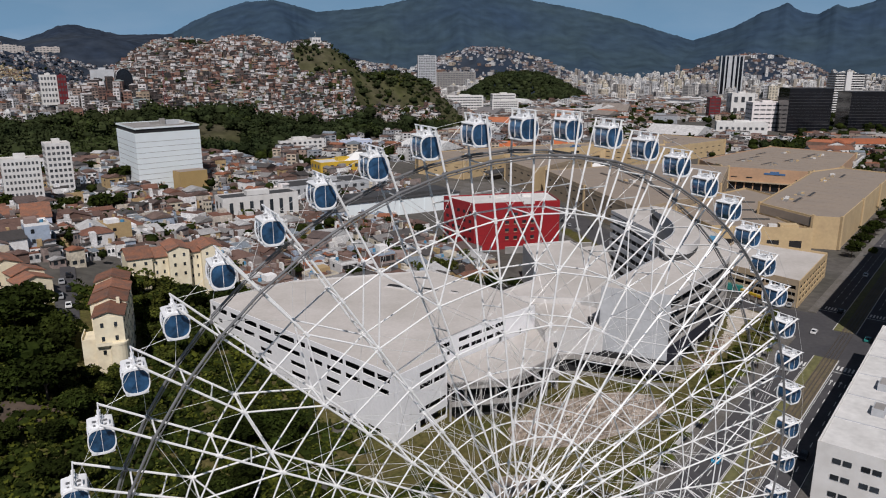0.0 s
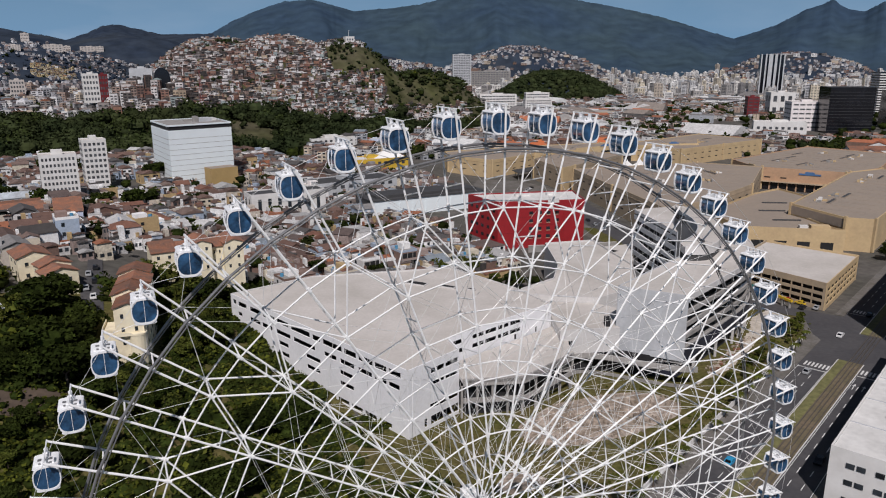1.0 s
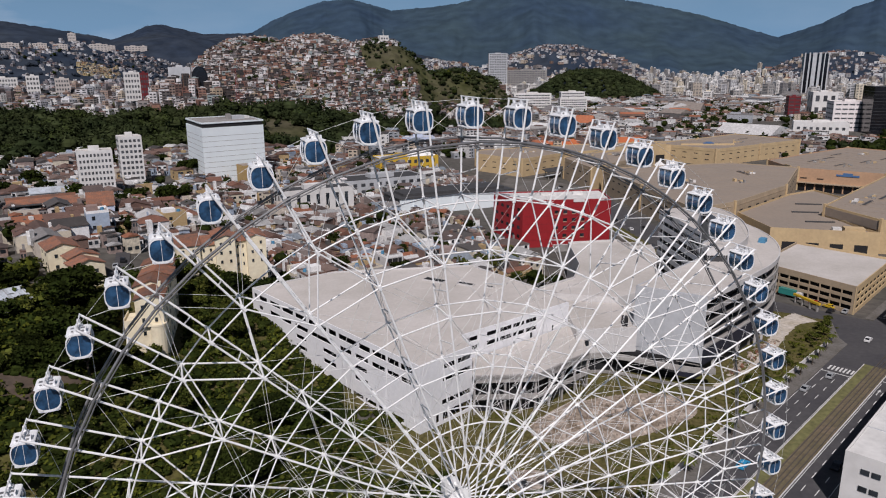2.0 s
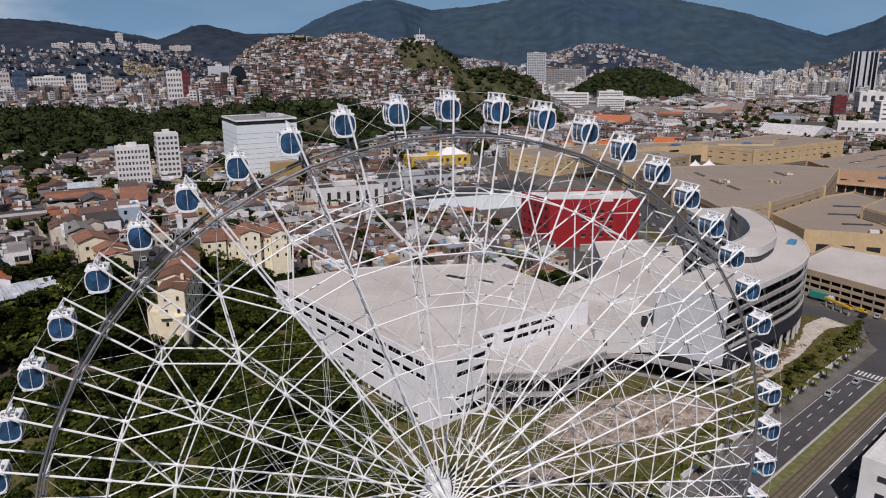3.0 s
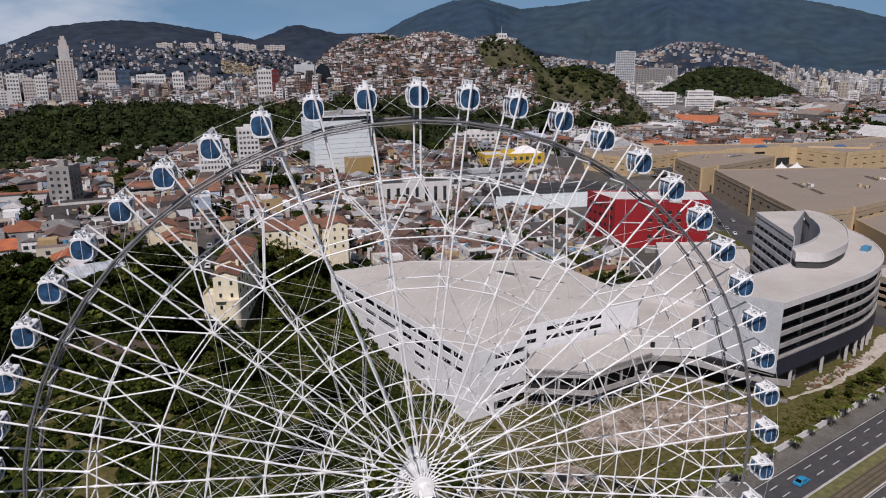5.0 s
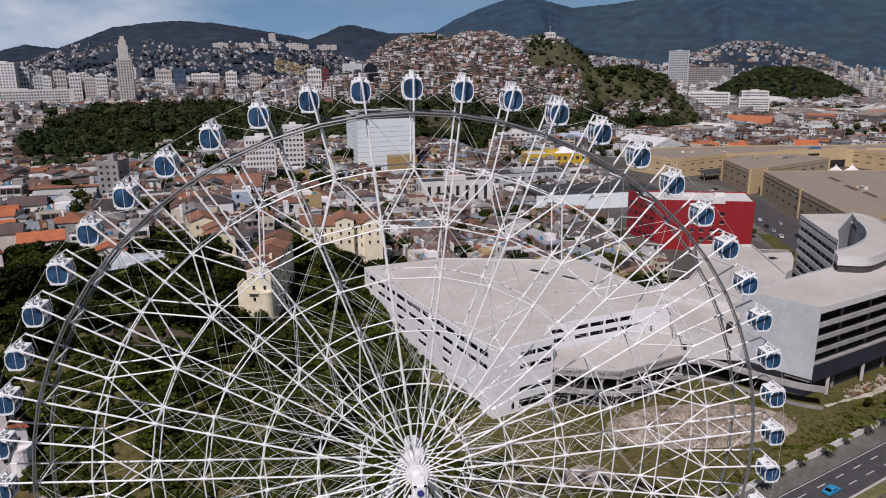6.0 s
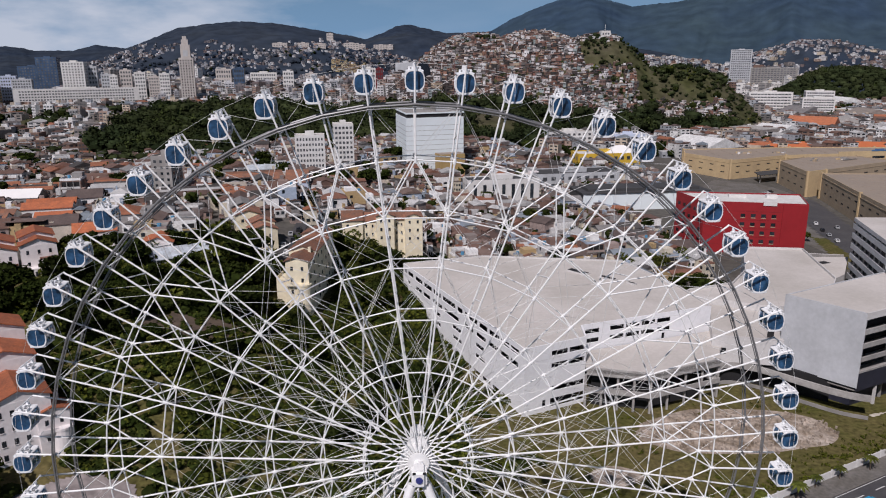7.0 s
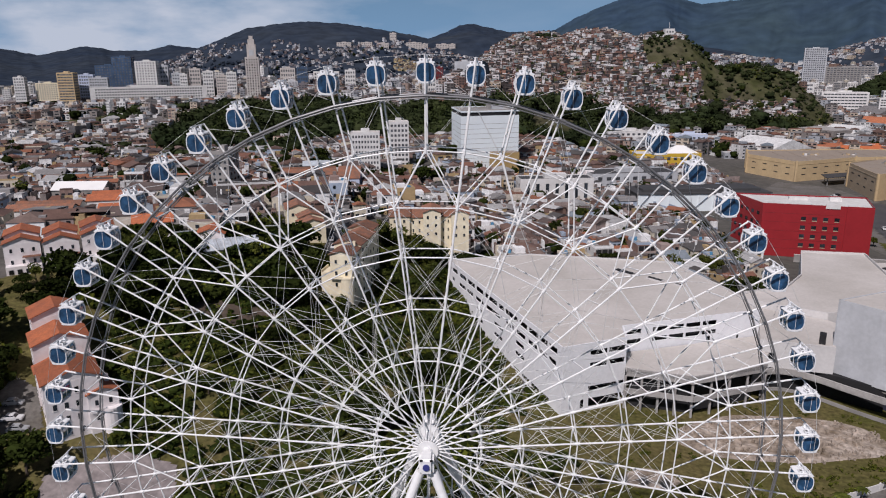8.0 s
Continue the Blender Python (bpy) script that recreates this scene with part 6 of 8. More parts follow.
# ---------------------------------------------------------------- houses of the old quarter
rng = random.Random(11)
FAR_BUILDINGS = [
    rect(232, 662, 40, 20, -12), rect(572, 396, 24, 16, -30), rect(622, 398, 46, 18, -28), rect(712, 420, 74, 24, -32), rect(748, 612, 66, 30, -44), rect(936, 832, 24, 26, -33), rect(997, 830, 44, 36, -33),
    [(30, 362), (95, 362), (95, 394), (30, 394)], [(84, 408), (158, 408), (158, 450), (84, 450)], [(138, 500), (200, 500), (200, 532), (138, 532)],
    [(196, 385), (530, 385), (530, 575), (196, 575)], [(225, 150), (480, 150), (480, 380), (225, 380)],
]
HALLS = [
    [(-40, 130.5), (-25, 130.5), (-22, 166), (-42, 168)], [(-28, 194), (12, 194), (12, 214), (-28, 214)],
    rect(-70.5, 152, 20, 10, 27), [(-80, 151), (-68, 153), (-70, 161), (-80, 160)], [(-66, 168), (-40, 168), (-42, 204), (-66, 204)],
    rect(-156, 197, 26, 17, 6), rect(-136, 211, 19, 18, 14), rect(-128, 196, 14, 11, 12), rect(-104, 172, 15, 12, 20), rect(-164, 240, 24, 14, 4), rect(-50, 273, 11, 20, 4), rect(-74, 292, 28, 23, 12), rect(-72, 322, 23, 10, 10),
    [(-88, 60), (-68, 58), (-90, 108), (-112, 100)], [(-150, 118), (-104, 140), (-112, 168), (-160, 140)],
]
TOWERS = [
    [(-114, 246), (-96, 246), (-96, 266), (-114, 266)], [(-72, 398), (-44, 398), (-44, 420), (-72, 420)],
    [(-56, 448), (-18, 448), (-18, 480), (-56, 480)], [(20, 434), (50, 434), (50, 460), (20, 460)],
]
KEEP_OUT = FAR_BUILDINGS + HALLS + TOWERS + [BANK, MAIN, annex, outline, RED, SHED, CP, WW, TW, lot, yard, lane, LANE]
WOODS = [(-330, 690), (-285, 620), (-214, 580), (-168, 608), (-115, 616), (-55, 588), (-10, 604), (70, 596), (140, 636), (215, 685), (330, 715), (410, 770), (300, 800), (230, 748), (90, 765), (10, 800), (-40, 835), (-150, 855), (-290, 850), (-300, 770)]
QUARTER = [(-330, 190), (-170, 160), (-118, 170), (-86, 166), (-68, 203), (-30, 203), (14, 216), (34, 194), (60, 188), (84, 184), (92, 198), (128, 208), (130, 245), (128, 340), (100, 345), (98, 360), (190, 384), (200, 480), (140, 545), (70, 600), (-120, 600), (-380, 640), (-420, 420)]


def free(x, y, pad=0.0):
    return not any(inside(x, y, k) for k in KEEP_OUT)


def house_kind(seed, sx, sy, storeys, roof_type):
    """A small town house: walls, roof, windows, door, odds and ends on the roof."""
    r = random.Random(seed)
    o = thing("house", "small rendered town house with a weathered roof", "house", pose(0, 0, -60), group="houses of the old quarter")
    z = 3.1 * storeys
    part("wall_shell", Mesh().box(0, 0, -2.5, sx, sy, z + 2.5, M_WALLMIX), o)
    m = Mesh()
    if roof_type == "gable":
        gable(m, -sx / 2, sx / 2, -sy / 2, sy / 2, z, sx * 0.2, M_ROOFMIX, M_ROOFMIX, 0.35, "y")
        part("roof", m, o)
    elif roof_type == "side":
        gable(m, -sx / 2, sx / 2, -sy / 2, sy / 2, z, sy * 0.17, M_ROOFMIX, M_ROOFMIX, 0.35, "x")
        part("roof", m, o)
    elif roof_type == "hip":
        e, rise = 0.4, min(sx, sy) * 0.2
        k = min(sx, sy) / 2
        ends = [(-sx / 2 + k, 0, z + rise), (sx / 2 - k, 0, z + rise)] if sx >= sy else [(0, -sy / 2 + k, z + rise), (0, sy / 2 - k, z + rise)]
        low = [(-sx / 2 - e, -sy / 2 - e, z), (sx / 2 + e, -sy / 2 - e, z), (sx / 2 + e, sy / 2 + e, z), (-sx / 2 - e, sy / 2 + e, z)]
        m.add(low + ends, [(0, 1, 5, 4), (1, 2, 5), (2, 3, 4, 5), (3, 0, 4), (3, 2, 1, 0)] if sx >= sy else [(0, 1, 4), (1, 2, 5, 4), (2, 3, 5), (3, 0, 4, 5), (3, 2, 1, 0)], M_ROOFMIX)
        part("roof", m, o)
        part("chimney", Mesh().box(sx * 0.22, sy * 0.1, z, 0.7, 0.7, rise + 1.0, M_WALLMIX), o)
    elif roof_type == "rows":
        for k in range(3):
            m = Mesh()
            gable(m, -sx / 2, sx / 2, -sy / 2 + sy * k / 3 + 0.05, -sy / 2 + sy * (k + 1) / 3 - 0.05, z, sy * 0.075, M_ROOFMIX, M_WALLMIX, 0.3, "x")
            part("roof", m, o)
    elif roof_type == "lean":
        m.add([(-sx / 2 - .3, -sy / 2 - .3, z), (sx / 2 + .3, -sy / 2 - .3, z), (sx / 2 + .3, sy / 2 + .3, z + 1.3), (-sx / 2 - .3, sy / 2 + .3, z + 1.3),
               (-sx / 2 - .3, -sy / 2 - .3, z + .2), (sx / 2 + .3, -sy / 2 - .3, z + .2), (sx / 2 + .3, sy / 2 + .3, z + 1.5), (-sx / 2 - .3, sy / 2 + .3, z + 1.5)],
              [(3, 2, 1, 0), (4, 5, 6, 7), (0, 1, 5, 4), (1, 2, 6, 5), (2, 3, 7, 6), (3, 0, 4, 7)], M_ROOFMIX)
        part("roof", m, o)
    else:
        part("roof_terrace", Mesh().box(0, 0, z, sx - 0.4, sy - 0.4, 0.12, M_RAWCONC), o)
        part("parapet", parapet(rect(0, 0, sx, sy), z, z + 0.9, M_WALLMIX, 0.2), o)
        part("rooftop_room", Mesh().box(sx * 0.2, sy * 0.2, z, sx * 0.5, sy * 0.45, 2.4, M_WALLMIX), o)
        part("water_tank", Mesh().tube((-sx * 0.25, sy * 0.2, z + 0.1), (-sx * 0.25, sy * 0.2, z + 1.4), 0.75, M_BLUETARP, 10), o, "blue plastic water tank")
    for f in range(storeys):
        n = max(2, int(sx / 3.6))
        if roof_type == "flat" and (f or storeys > 2):
            # near-black panel on the wall, painted as the gallery's inner shade
            part("open_gallery", Mesh().box(0, -sy / 2, 3.1 * f + 0.75, sx * 0.86, 0.18, 1.9, M_DARK), o, "near-black panel painted as shade in an open gallery")
            m = Mesh().box(0, -sy / 2 - 0.55, 3.1 * f - 0.1, sx * 0.98, 1.3, 0.22, M_RAWCONC).box(0, -sy / 2 - 1.12, 3.1 * f + 0.1, sx * 0.98, 0.1, 0.75, M_WALLMIX)
            for q in (-0.47, -0.16, 0.16, 0.47):
                m.box(sx * q, -sy / 2 - 1.05, 3.1 * f, 0.25, 0.25, 3.0, M_RAWCONC)
            part("gallery_frame", m, o)
        else:
            for c in range(n):
                x = sx * ((c + 0.5) / n - 0.5)
                if f == 0 and c == 0:
                    part("door", Mesh().box(x, -sy / 2, 0.0, 1.1, 0.16, 2.2, M_DARK), o)
                else:
                    part("window", Mesh().box(x, -sy / 2, 3.1 * f + 0.8, 1.6, 0.16, 1.6, M_WINDOW), o)
        part("window", Mesh().box(sx * 0.2, sy / 2, 3.1 * f + 0.85, 1.3, 0.16, 1.3, M_WINDOW), o)
        for side in (-1, 1):
            part("window", Mesh().box(side * sx / 2, sy * r.uniform(-0.3, 0.3), 3.1 * f + 0.95, 0.16, 1.6, 1.35, M_WINDOW), o)
    if r.random() < 0.5:
        part("balcony", Mesh().box(0, -sy / 2 - 0.5, 3.0, sx * 0.7, 1.0, 0.15, M_RAWCONC).box(0, -sy / 2 - 0.95, 3.1, sx * 0.7, 0.1, 0.9, M_WALLMIX), o)
    return o


KINDS = [house_kind(40 + k, sx, sy, st, rt) for k, (sx, sy, st, rt) in enumerate((
    (9, 13, 2, "gable"), (12, 13, 2, "side"), (9, 11, 3, "flat"), (9, 11, 1, "gable"), (12, 12, 2, "lean"), (11, 12, 2, "flat"), (12, 14, 2, "hip"), (9, 12, 2, "hip"), (14, 13, 1, "side"), (19, 13, 2, "hip"), (25, 13, 1, "side"), (18, 15, 1, "rows"), (20, 12, 1, "lean"), (24, 17, 2, "rows")))]
used = set()
house_spots, far_spots = [], []
turn0 = 12.0
c0, s0 = math.cos(radians(turn0)), math.sin(radians(turn0))
for j in range(-10, 76):
    for i in range(-68, 68):
        u, v = i * 9.8 + rng.uniform(-1.2, 1.2), j * 12.6 + rng.uniform(-1.2, 1.2)
        if i % 9 == 2 or j % 6 == 3 and rng.random() < 0.6:
            continue
        x, y = c0 * u - s0 * v, 190 + s0 * u + c0 * v
        if not inside(x, y, QUARTER) or inside(x, y, WOODS) or not free(x, y) or not free(x + 5, y + 5) or not free(x - 5, y - 5) or not free(x + 5, y - 5) or not free(x - 5, y + 5):
            continue
        if rng.random() < 0.05:
            continue
        (house_spots if y < 395 and x > -260 else far_spots).append((x, y))
house_spots.sort(key=lambda p: p[1])
far_spots += house_spots[190:]
for x, y in house_spots[:190]:
    k = rng.choice((0, 0, 1, 1, 2, 3, 3, 4, 5, 5, 6, 6, 7, 7, 8, 9, 10, 11, 12, 13))
    spot = pose(x, y, ground_z(x, y), 0, 0, turn0 + rng.choice((0, 0, 180, 90)) + rng.uniform(-5, 5))
    spot = spot @ Matrix.Diagonal((rng.uniform(0.8, 1.08), rng.uniform(0.8, 1.05), rng.uniform(0.8, 1.15), 1))
    if k in used:
        copy_thing(KINDS[k], Matrix()).matrix_basis = spot
    else:
        used.add(k)
        KINDS[k].matrix_basis = spot
for k in range(len(KINDS)):
    if k not in used:
        KINDS[k].matrix_basis = pose(-150 - 12 * k, 330, ground_z(-150 - 12 * k, 330), 0, 0, turn0)

M_ROOFISL = palette_material("far_house_roofs", ROOF_COLOURS)
M_WALLISL = palette_material("far_house_walls", WALL_COLOURS)


def simple_house(m, x, y, z, sx, sy, h, turn, wall, roofm, r, opening=0.15, pane=M_WINDOW, pitched=0.36):
    """A house of the distance: walls, a pitched or flat roof and dark openings."""
    m.box(x, y, z - 2.5, sx, sy, h + 2.5, wall, turn)
    c, s = math.cos(radians(turn)), math.sin(radians(turn))

    def at_(a, b, d):
        return (x + c * a - s * b, y + s * a + c * b, d)
    if r.random() < pitched:
        o, rise = 0.4, sx * 0.18
        vs = [at_(-sx / 2 - o, -sy / 2 - o, z + h), at_(sx / 2 + o, -sy / 2 - o, z + h), at_(sx / 2 + o, sy / 2 + o, z + h), at_(-sx / 2 - o, sy / 2 + o, z + h), at_(0, -sy / 2 - o, z + h + rise), at_(0, sy / 2 + o, z + h + rise)]
        m.add(vs, [(0, 4, 5, 3), (1, 2, 5, 4), (0, 1, 4), (2, 3, 5), (0, 3, 2, 1)], roofm)
    else:
        m.box(x, y, z + h, sx * 0.96, sy * 0.96, 0.4, roofm, turn)
        if r.random() < 0.5:
            m.box(*at_(sx * 0.2, sy * 0.2, 0)[:2], z + h, sx * 0.4, sy * 0.4, 2.2, wall, turn)
    for f in range(max(1, int(h / 3))):
        for a in (-0.25, 0.25):
            w = opening * sx
            m.add([at_(a * sx - w, -sy / 2 - 0.06, z + 3 * f + 0.9), at_(a * sx + w, -sy / 2 - 0.06, z + 3 * f + 0.9), at_(a * sx + w, -sy / 2 - 0.06, z + 3 * f + 2.2), at_(a * sx - w, -sy / 2 - 0.06, z + 3 * f + 2.2)], [(0, 1, 2, 3)], pane)
        m.add([at_(-sx / 2 - 0.06, 0.7, z + 3 * f + 0.9), at_(-sx / 2 - 0.06, -0.7, z + 3 * f + 0.9), at_(-sx / 2 - 0.06, -0.7, z + 3 * f + 2.2), at_(-sx / 2 - 0.06, 0.7, z + 3 * f + 2.2)], [(0, 1, 2, 3)], pane)


m = Mesh()
for x, y in far_spots:
    simple_house(m, x, y, ground_z(x, y), rng.uniform(6.5, 12.5), rng.uniform(7, 12), rng.choice((3.0, 3.4, 5.6, 6.2, 6.6, 8.6)), turn0 + rng.choice((0, 90, 0, 30)) + rng.uniform(-9, 9), M_WALLISL, M_ROOFISL, rng, pitched=0.72)
for x, y in [(rng.uniform(-330, 190), rng.uniform(180, 560)) for _ in range(4600)]:
    street = (c0 * x + s0 * (y - 190) - 2 * 9.8 + 2.6) % (9 * 9.8) < 5.2
    if inside(x, y, QUARTER) and free(x, y) and not inside(x, y, WOODS) and not street:
        simple_house(m, x, y, ground_z(x, y), rng.uniform(1.8, 5.4), rng.uniform(1.8, 5.4), rng.uniform(2.4, 6.6), turn0 + rng.uniform(-10, 10), M_WALLISL, M_ROOFISL, rng, pitched=0.55)
for x, y in far_spots + house_spots:
    for _ in range(4):
        a, b = rng.uniform(-6, 6), rng.uniform(-6, 6)
        if free(x + a, y + b) and inside(x + a, y + b, QUARTER):
            if rng.random() < 0.4:      # party walls between the plots
                m.box(x + a, y + b, ground_z(x + a, y + b) - 2, 0.35, rng.uniform(4, 11), rng.uniform(5.5, 9.2), M_WALLISL, turn0 + rng.choice((0, 90)) + rng.uniform(-4, 4))
            else:                       # sheds, lean-tos and tanks on the roofs
                m.box(x + a, y + b, ground_z(x + a, y + b) + 3, rng.uniform(0.8, 2.4), rng.uniform(0.8, 3.4), rng.uniform(2.2, 5.4), rng.choice((M_WALLISL, M_WALLISL, M_ROOFISL)), turn0 + rng.uniform(-6, 6))
thing("house_rows", "crowded low houses with brown and grey roofs", "houses", kind="stuff", mesh=m)

# hillside settlement
m = Mesh()
for j in range(74):
    for i in range(118):
        x, y = -70 + i * 4.0 + rng.uniform(-1.9, 1.9), 705 + j * 3.75 + rng.uniform(-1.7, 1.7)
        z = ground_z(x, y)
        d = noise.noise((x / 55, y / 55, 4.2))
        shoulder = 232 < x < 345 and 80 < z < 111 and y < 912 and d > -0.45
        flank = x > 292 and z > 36 and d > -0.34
        if shoulder or flank or z < 14 or d > 0.38 or inside(x, y, WOODS) or y > 975 or rng.random() < 0.13:
            continue
        h = rng.choice((2.4, 2.6, 2.8, 3.0, 3.4, 4.2, 5.4))
        simple_house(m, x, y, z, rng.uniform(2.8, 7.6), rng.uniform(2.8, 4.8), h, rng.uniform(-34, 34), M_FAVELA, M_FAVELA, rng, rng.choice((0.12, 0.18, 0.23)), M_DARK)
for _ in range(70):
    x, y = rng.uniform(-30, 48), rng.uniform(806, 838)
    simple_house(m, x, y, ground_z(x, y), rng.uniform(5, 10), rng.uniform(5, 8), rng.uniform(6, 20), rng.uniform(-20, 20), M_FAVELA, M_FAVELA, rng, 0.16, M_DARK)
thing("hillside_settlement", "dense brick houses climbing the hill", "houses", kind="stuff", mesh=m)
chapel = thing("hilltop_building", "white square building with a mast on the hilltop", "building", pose(270, 900, ground_z(270, 900) - 4))
part("wall_shell", Mesh().box(0, 0, -8, 12, 10, 21, M_WHITEWALL).box(-12, 1, -8, 13, 9, 14, M_WHITEWALL), chapel)
for x, z in ((-3.5, 3), (0, 3), (3.5, 3), (-3.5, 8), (0, 8), (3.5, 8), (-15, 1), (-11.5, 1), (-8, 1)):
    part("window", Mesh().box(x, -5.0 if x > -5 else -3.5, z, 1.8, 0.3, 2.2, M_FARWINDOW), chapel)
part("mast", Mesh().tube((0, 0, 13), (0, 0, 21), 0.2, M_WHITE_STEEL), chapel)
mast = thing("lattice_mast", "red and white lattice radio mast", "mast", pose(64, 790, ground_z(64, 790)))
for a in range(3):
    p = Vector((2.6 * math.cos(a * 2.09), 2.6 * math.sin(a * 2.09), 0))
    part("leg", Mesh().tube(p, p * 0.15 + Vector((0, 0, 52)), 0.22, M_REDDARK), mast)
for k in range(10):
    f = 1 - k / 11
    part("lattice_tie", Mesh().tube((2.6 * f, 0, 5 * k + 2), (-1.3 * f, 2.2 * f, 5 * k + 5), 0.1, M_WHITE_STEEL).tube((-1.3 * f, 2.2 * f, 5 * k + 2), (-1.3 * f, -2.2 * f, 5 * k + 5), 0.1, M_WHITE_STEEL), mast)


# ---------------------------------------------------------------- the wider city
def scatter_city(name, label, count, a0, a1, d0, d1, size, heights, mat, seed, keep=lambda x, y: True, roof=None):
    """Far blocks between two bearings and two distances from the wheel."""
    r = random.Random(seed)
    m = Mesh()
    for _ in range(count):
        b, d = radians(r.uniform(a0, a1)), math.sqrt(r.uniform(d0 * d0, d1 * d1))
        x, y = d * math.sin(b), d * math.cos(b)
        if not keep(x, y) or inside(x, y, QUARTER) or inside(x, y, WOODS) or not free(x, y):
            continue
        z = ground_z(x, y)
        h = heights(r)
        s = size(r)
        t = r.choice((0, 20, 45, -30)) + r.uniform(-8, 8)
        if h < 13:
            simple_house(m, x, y, z, s, s * r.uniform(0.8, 1.4), h, t, mat, roof or M_ROOFISL, r)
        else:
            sx, sy = s, s * r.uniform(0.6, 1.2)
            m.box(x, y, z - 5, sx, sy, h + 5, mat, t)
            m.box(x, y, z + h, sx * 0.4, sy * 0.4, 3, mat, t)
            c, s_ = math.cos(radians(t)), math.sin(radians(t))
            for k in range(int(h / 3.4)):
                zz = z + 1.5 + 3.4 * k
                for q in range(3):
                    a_, b_ = -sx / 2 + sx * (q + 0.18) / 3, -sx / 2 + sx * (q + 0.82) / 3
                    m.add([(x + c * a + s_ * (sy / 2 + 0.15), y + s_ * a - c * (sy / 2 + 0.15), zz + e) for a, e in ((a_, 0), (b_, 0), (b_, 1.5), (a_, 1.5))], [(0, 1, 2, 3)], M_FARWINDOW)
                m.add([(x - c * (sx / 2 + 0.15) - s_ * a, y - s_ * (sx / 2 + 0.15) + c * a, zz + e) for a, e in ((sy * 0.35, 0), (-sy * 0.35, 0), (-sy * 0.35, 1.5), (sy * 0.35, 1.5))], [(0, 1, 2, 3)], M_FARWINDOW)
    thing(name, label, "city", kind="stuff", mesh=m)


M_SHEDROOF = palette_material("shed_roofs", [(0.62, 0.61, 0.60), (0.20, 0.19, 0.19), (0.42, 0.40, 0.38), (0.72, 0.72, 0.71), (0.28, 0.24, 0.21), (0.10, 0.10, 0.105), (0.50, 0.17, 0.08)])


def not_woods(x, y):
    return noise.noise((x / 130, y / 130, 9.3)) < 0.26


def hill_built(x, y):
    return ground_z(x, y) < 150 + 50 * noise.noise((x / 200, y / 200, 1.0)) and noise.noise((x / 120, y / 120, 2.3)) + 0.35 * noise.noise((x / 30, y / 30, 5.1)) < 0.2


scatter_city("far_houses", "low houses of the plain beyond the depots", 7200, 18, 64, 560, 1900, lambda r: r.uniform(6, 13), lambda r: r.choice((3, 4, 5, 6, 6, 9)), M_CITYMIX, 5, lambda x, y: ground_z(x, y) < 8 and not_woods(x, y) and not (700 < x < 1190 and 540 < y < 790))
scatter_city("far_towers", "pale high-rises on the plain below the mountains", 2300, 22, 66, 1700, 3700, lambda r: r.uniform(9, 21), lambda r: r.choice((7, 8, 9, 10, 12, 14, 18, 22, 26, 32, 38)), M_TOWER, 6, lambda x, y: ground_z(x, y) < 40)
scatter_city("far_houses", "low roofs of the distant plain", 1800, 12, 66, 1700, 3400, lambda r: r.uniform(12, 24), lambda r: r.choice((6, 8, 10)), M_CITYMIX, 7, lambda x, y: ground_z(x, y) < 110)
scatter_city("slope_houses", "pale houses on the lower mountain slope", 6500, 12, 56, 2250, 3350, lambda r: r.uniform(5, 10), lambda r: r.choice((3, 4, 5, 6)), M_HAZETOWN, 18, lambda x, y: 14 < ground_z(x, y) < 150 and noise.noise((x / 150, y / 150, 7.7)) > -0.25)
scatter_city("hill_houses", "houses and blocks on the far hillside", 6500, -30, 12, 1500, 2850, lambda r: r.uniform(5, 12), lambda r: r.choice((3, 3, 4, 4, 5, 6, 8)), M_HAZETOWN, 8, hill_built)
M_OCHRETOWN = palette_material("ochre_hillside_walls", [(0.60, 0.48, 0.26), (0.46, 0.36, 0.22), (0.70, 0.62, 0.42), (0.25, 0.20, 0.15), (0.55, 0.40, 0.20)])
scatter_city("hill_houses", "ochre houses on the far hillside", 260, -5.2, -2.6, 2400, 2530, lambda r: r.uniform(5, 10), lambda r: r.choice((3, 4, 5, 6)), M_OCHRETOWN, 48)
scatter_city("downtown", "mixed downtown blocks", 1900, -42, 2, 1060, 1640, lambda r: r.uniform(7, 17), lambda r: r.choice((5, 5, 6, 6, 7, 8, 10, 12, 16)), M_HAZETOWN, 9, lambda x, y: not (-720 < x < -300 and y < 1110))
scatter_city("downtown", "downtown towers in the distance", 260, -42, -15, 1450, 2300, lambda r: r.uniform(11, 22), lambda r: r.choice((12, 14, 18, 22, 28, 34)), M_TOWER, 10)
scatter_city("old_quarter", "crowded houses of the old quarter", 3600, -46, -14, 420, 1020, lambda r: r.uniform(8, 15), lambda r: r.choice((4, 6, 6, 9, 9, 12, 15)), M_CITYMIX, 12, lambda x, y: not_woods(x, y) and x < -95)
scatter_city("hill_foot", "houses and small blocks behind the wooded rise", 1500, -26, 4, 840, 1400, lambda r: r.uniform(6, 14), lambda r: r.choice((5, 6, 8, 10, 12, 15)), M_CITYMIX, 13, lambda x, y: x < 10 and noise.noise((x / 50, y / 50, 6.6)) < 0.25)
scatter_city("long_sheds", "long low sheds with pale and dark sheet roofs", 110, 24, 62, 620, 1900, lambda r: r.uniform(26, 58), lambda r: r.choice((6, 7, 9, 11)), M_CITYMIX, 33, lambda x, y: ground_z(x, y) < 6 and not (700 < x < 1190 and 540 < y < 790), M_SHEDROOF)
scatter_city("valley_houses", "houses at the foot of the hill", 1100, 10, 36, 560, 1150, lambda r: r.uniform(7, 13), lambda r: r.choice((5, 6, 9, 12)), M_CITYMIX, 14, lambda x, y: x > 440 or y < 740 and x > 125)


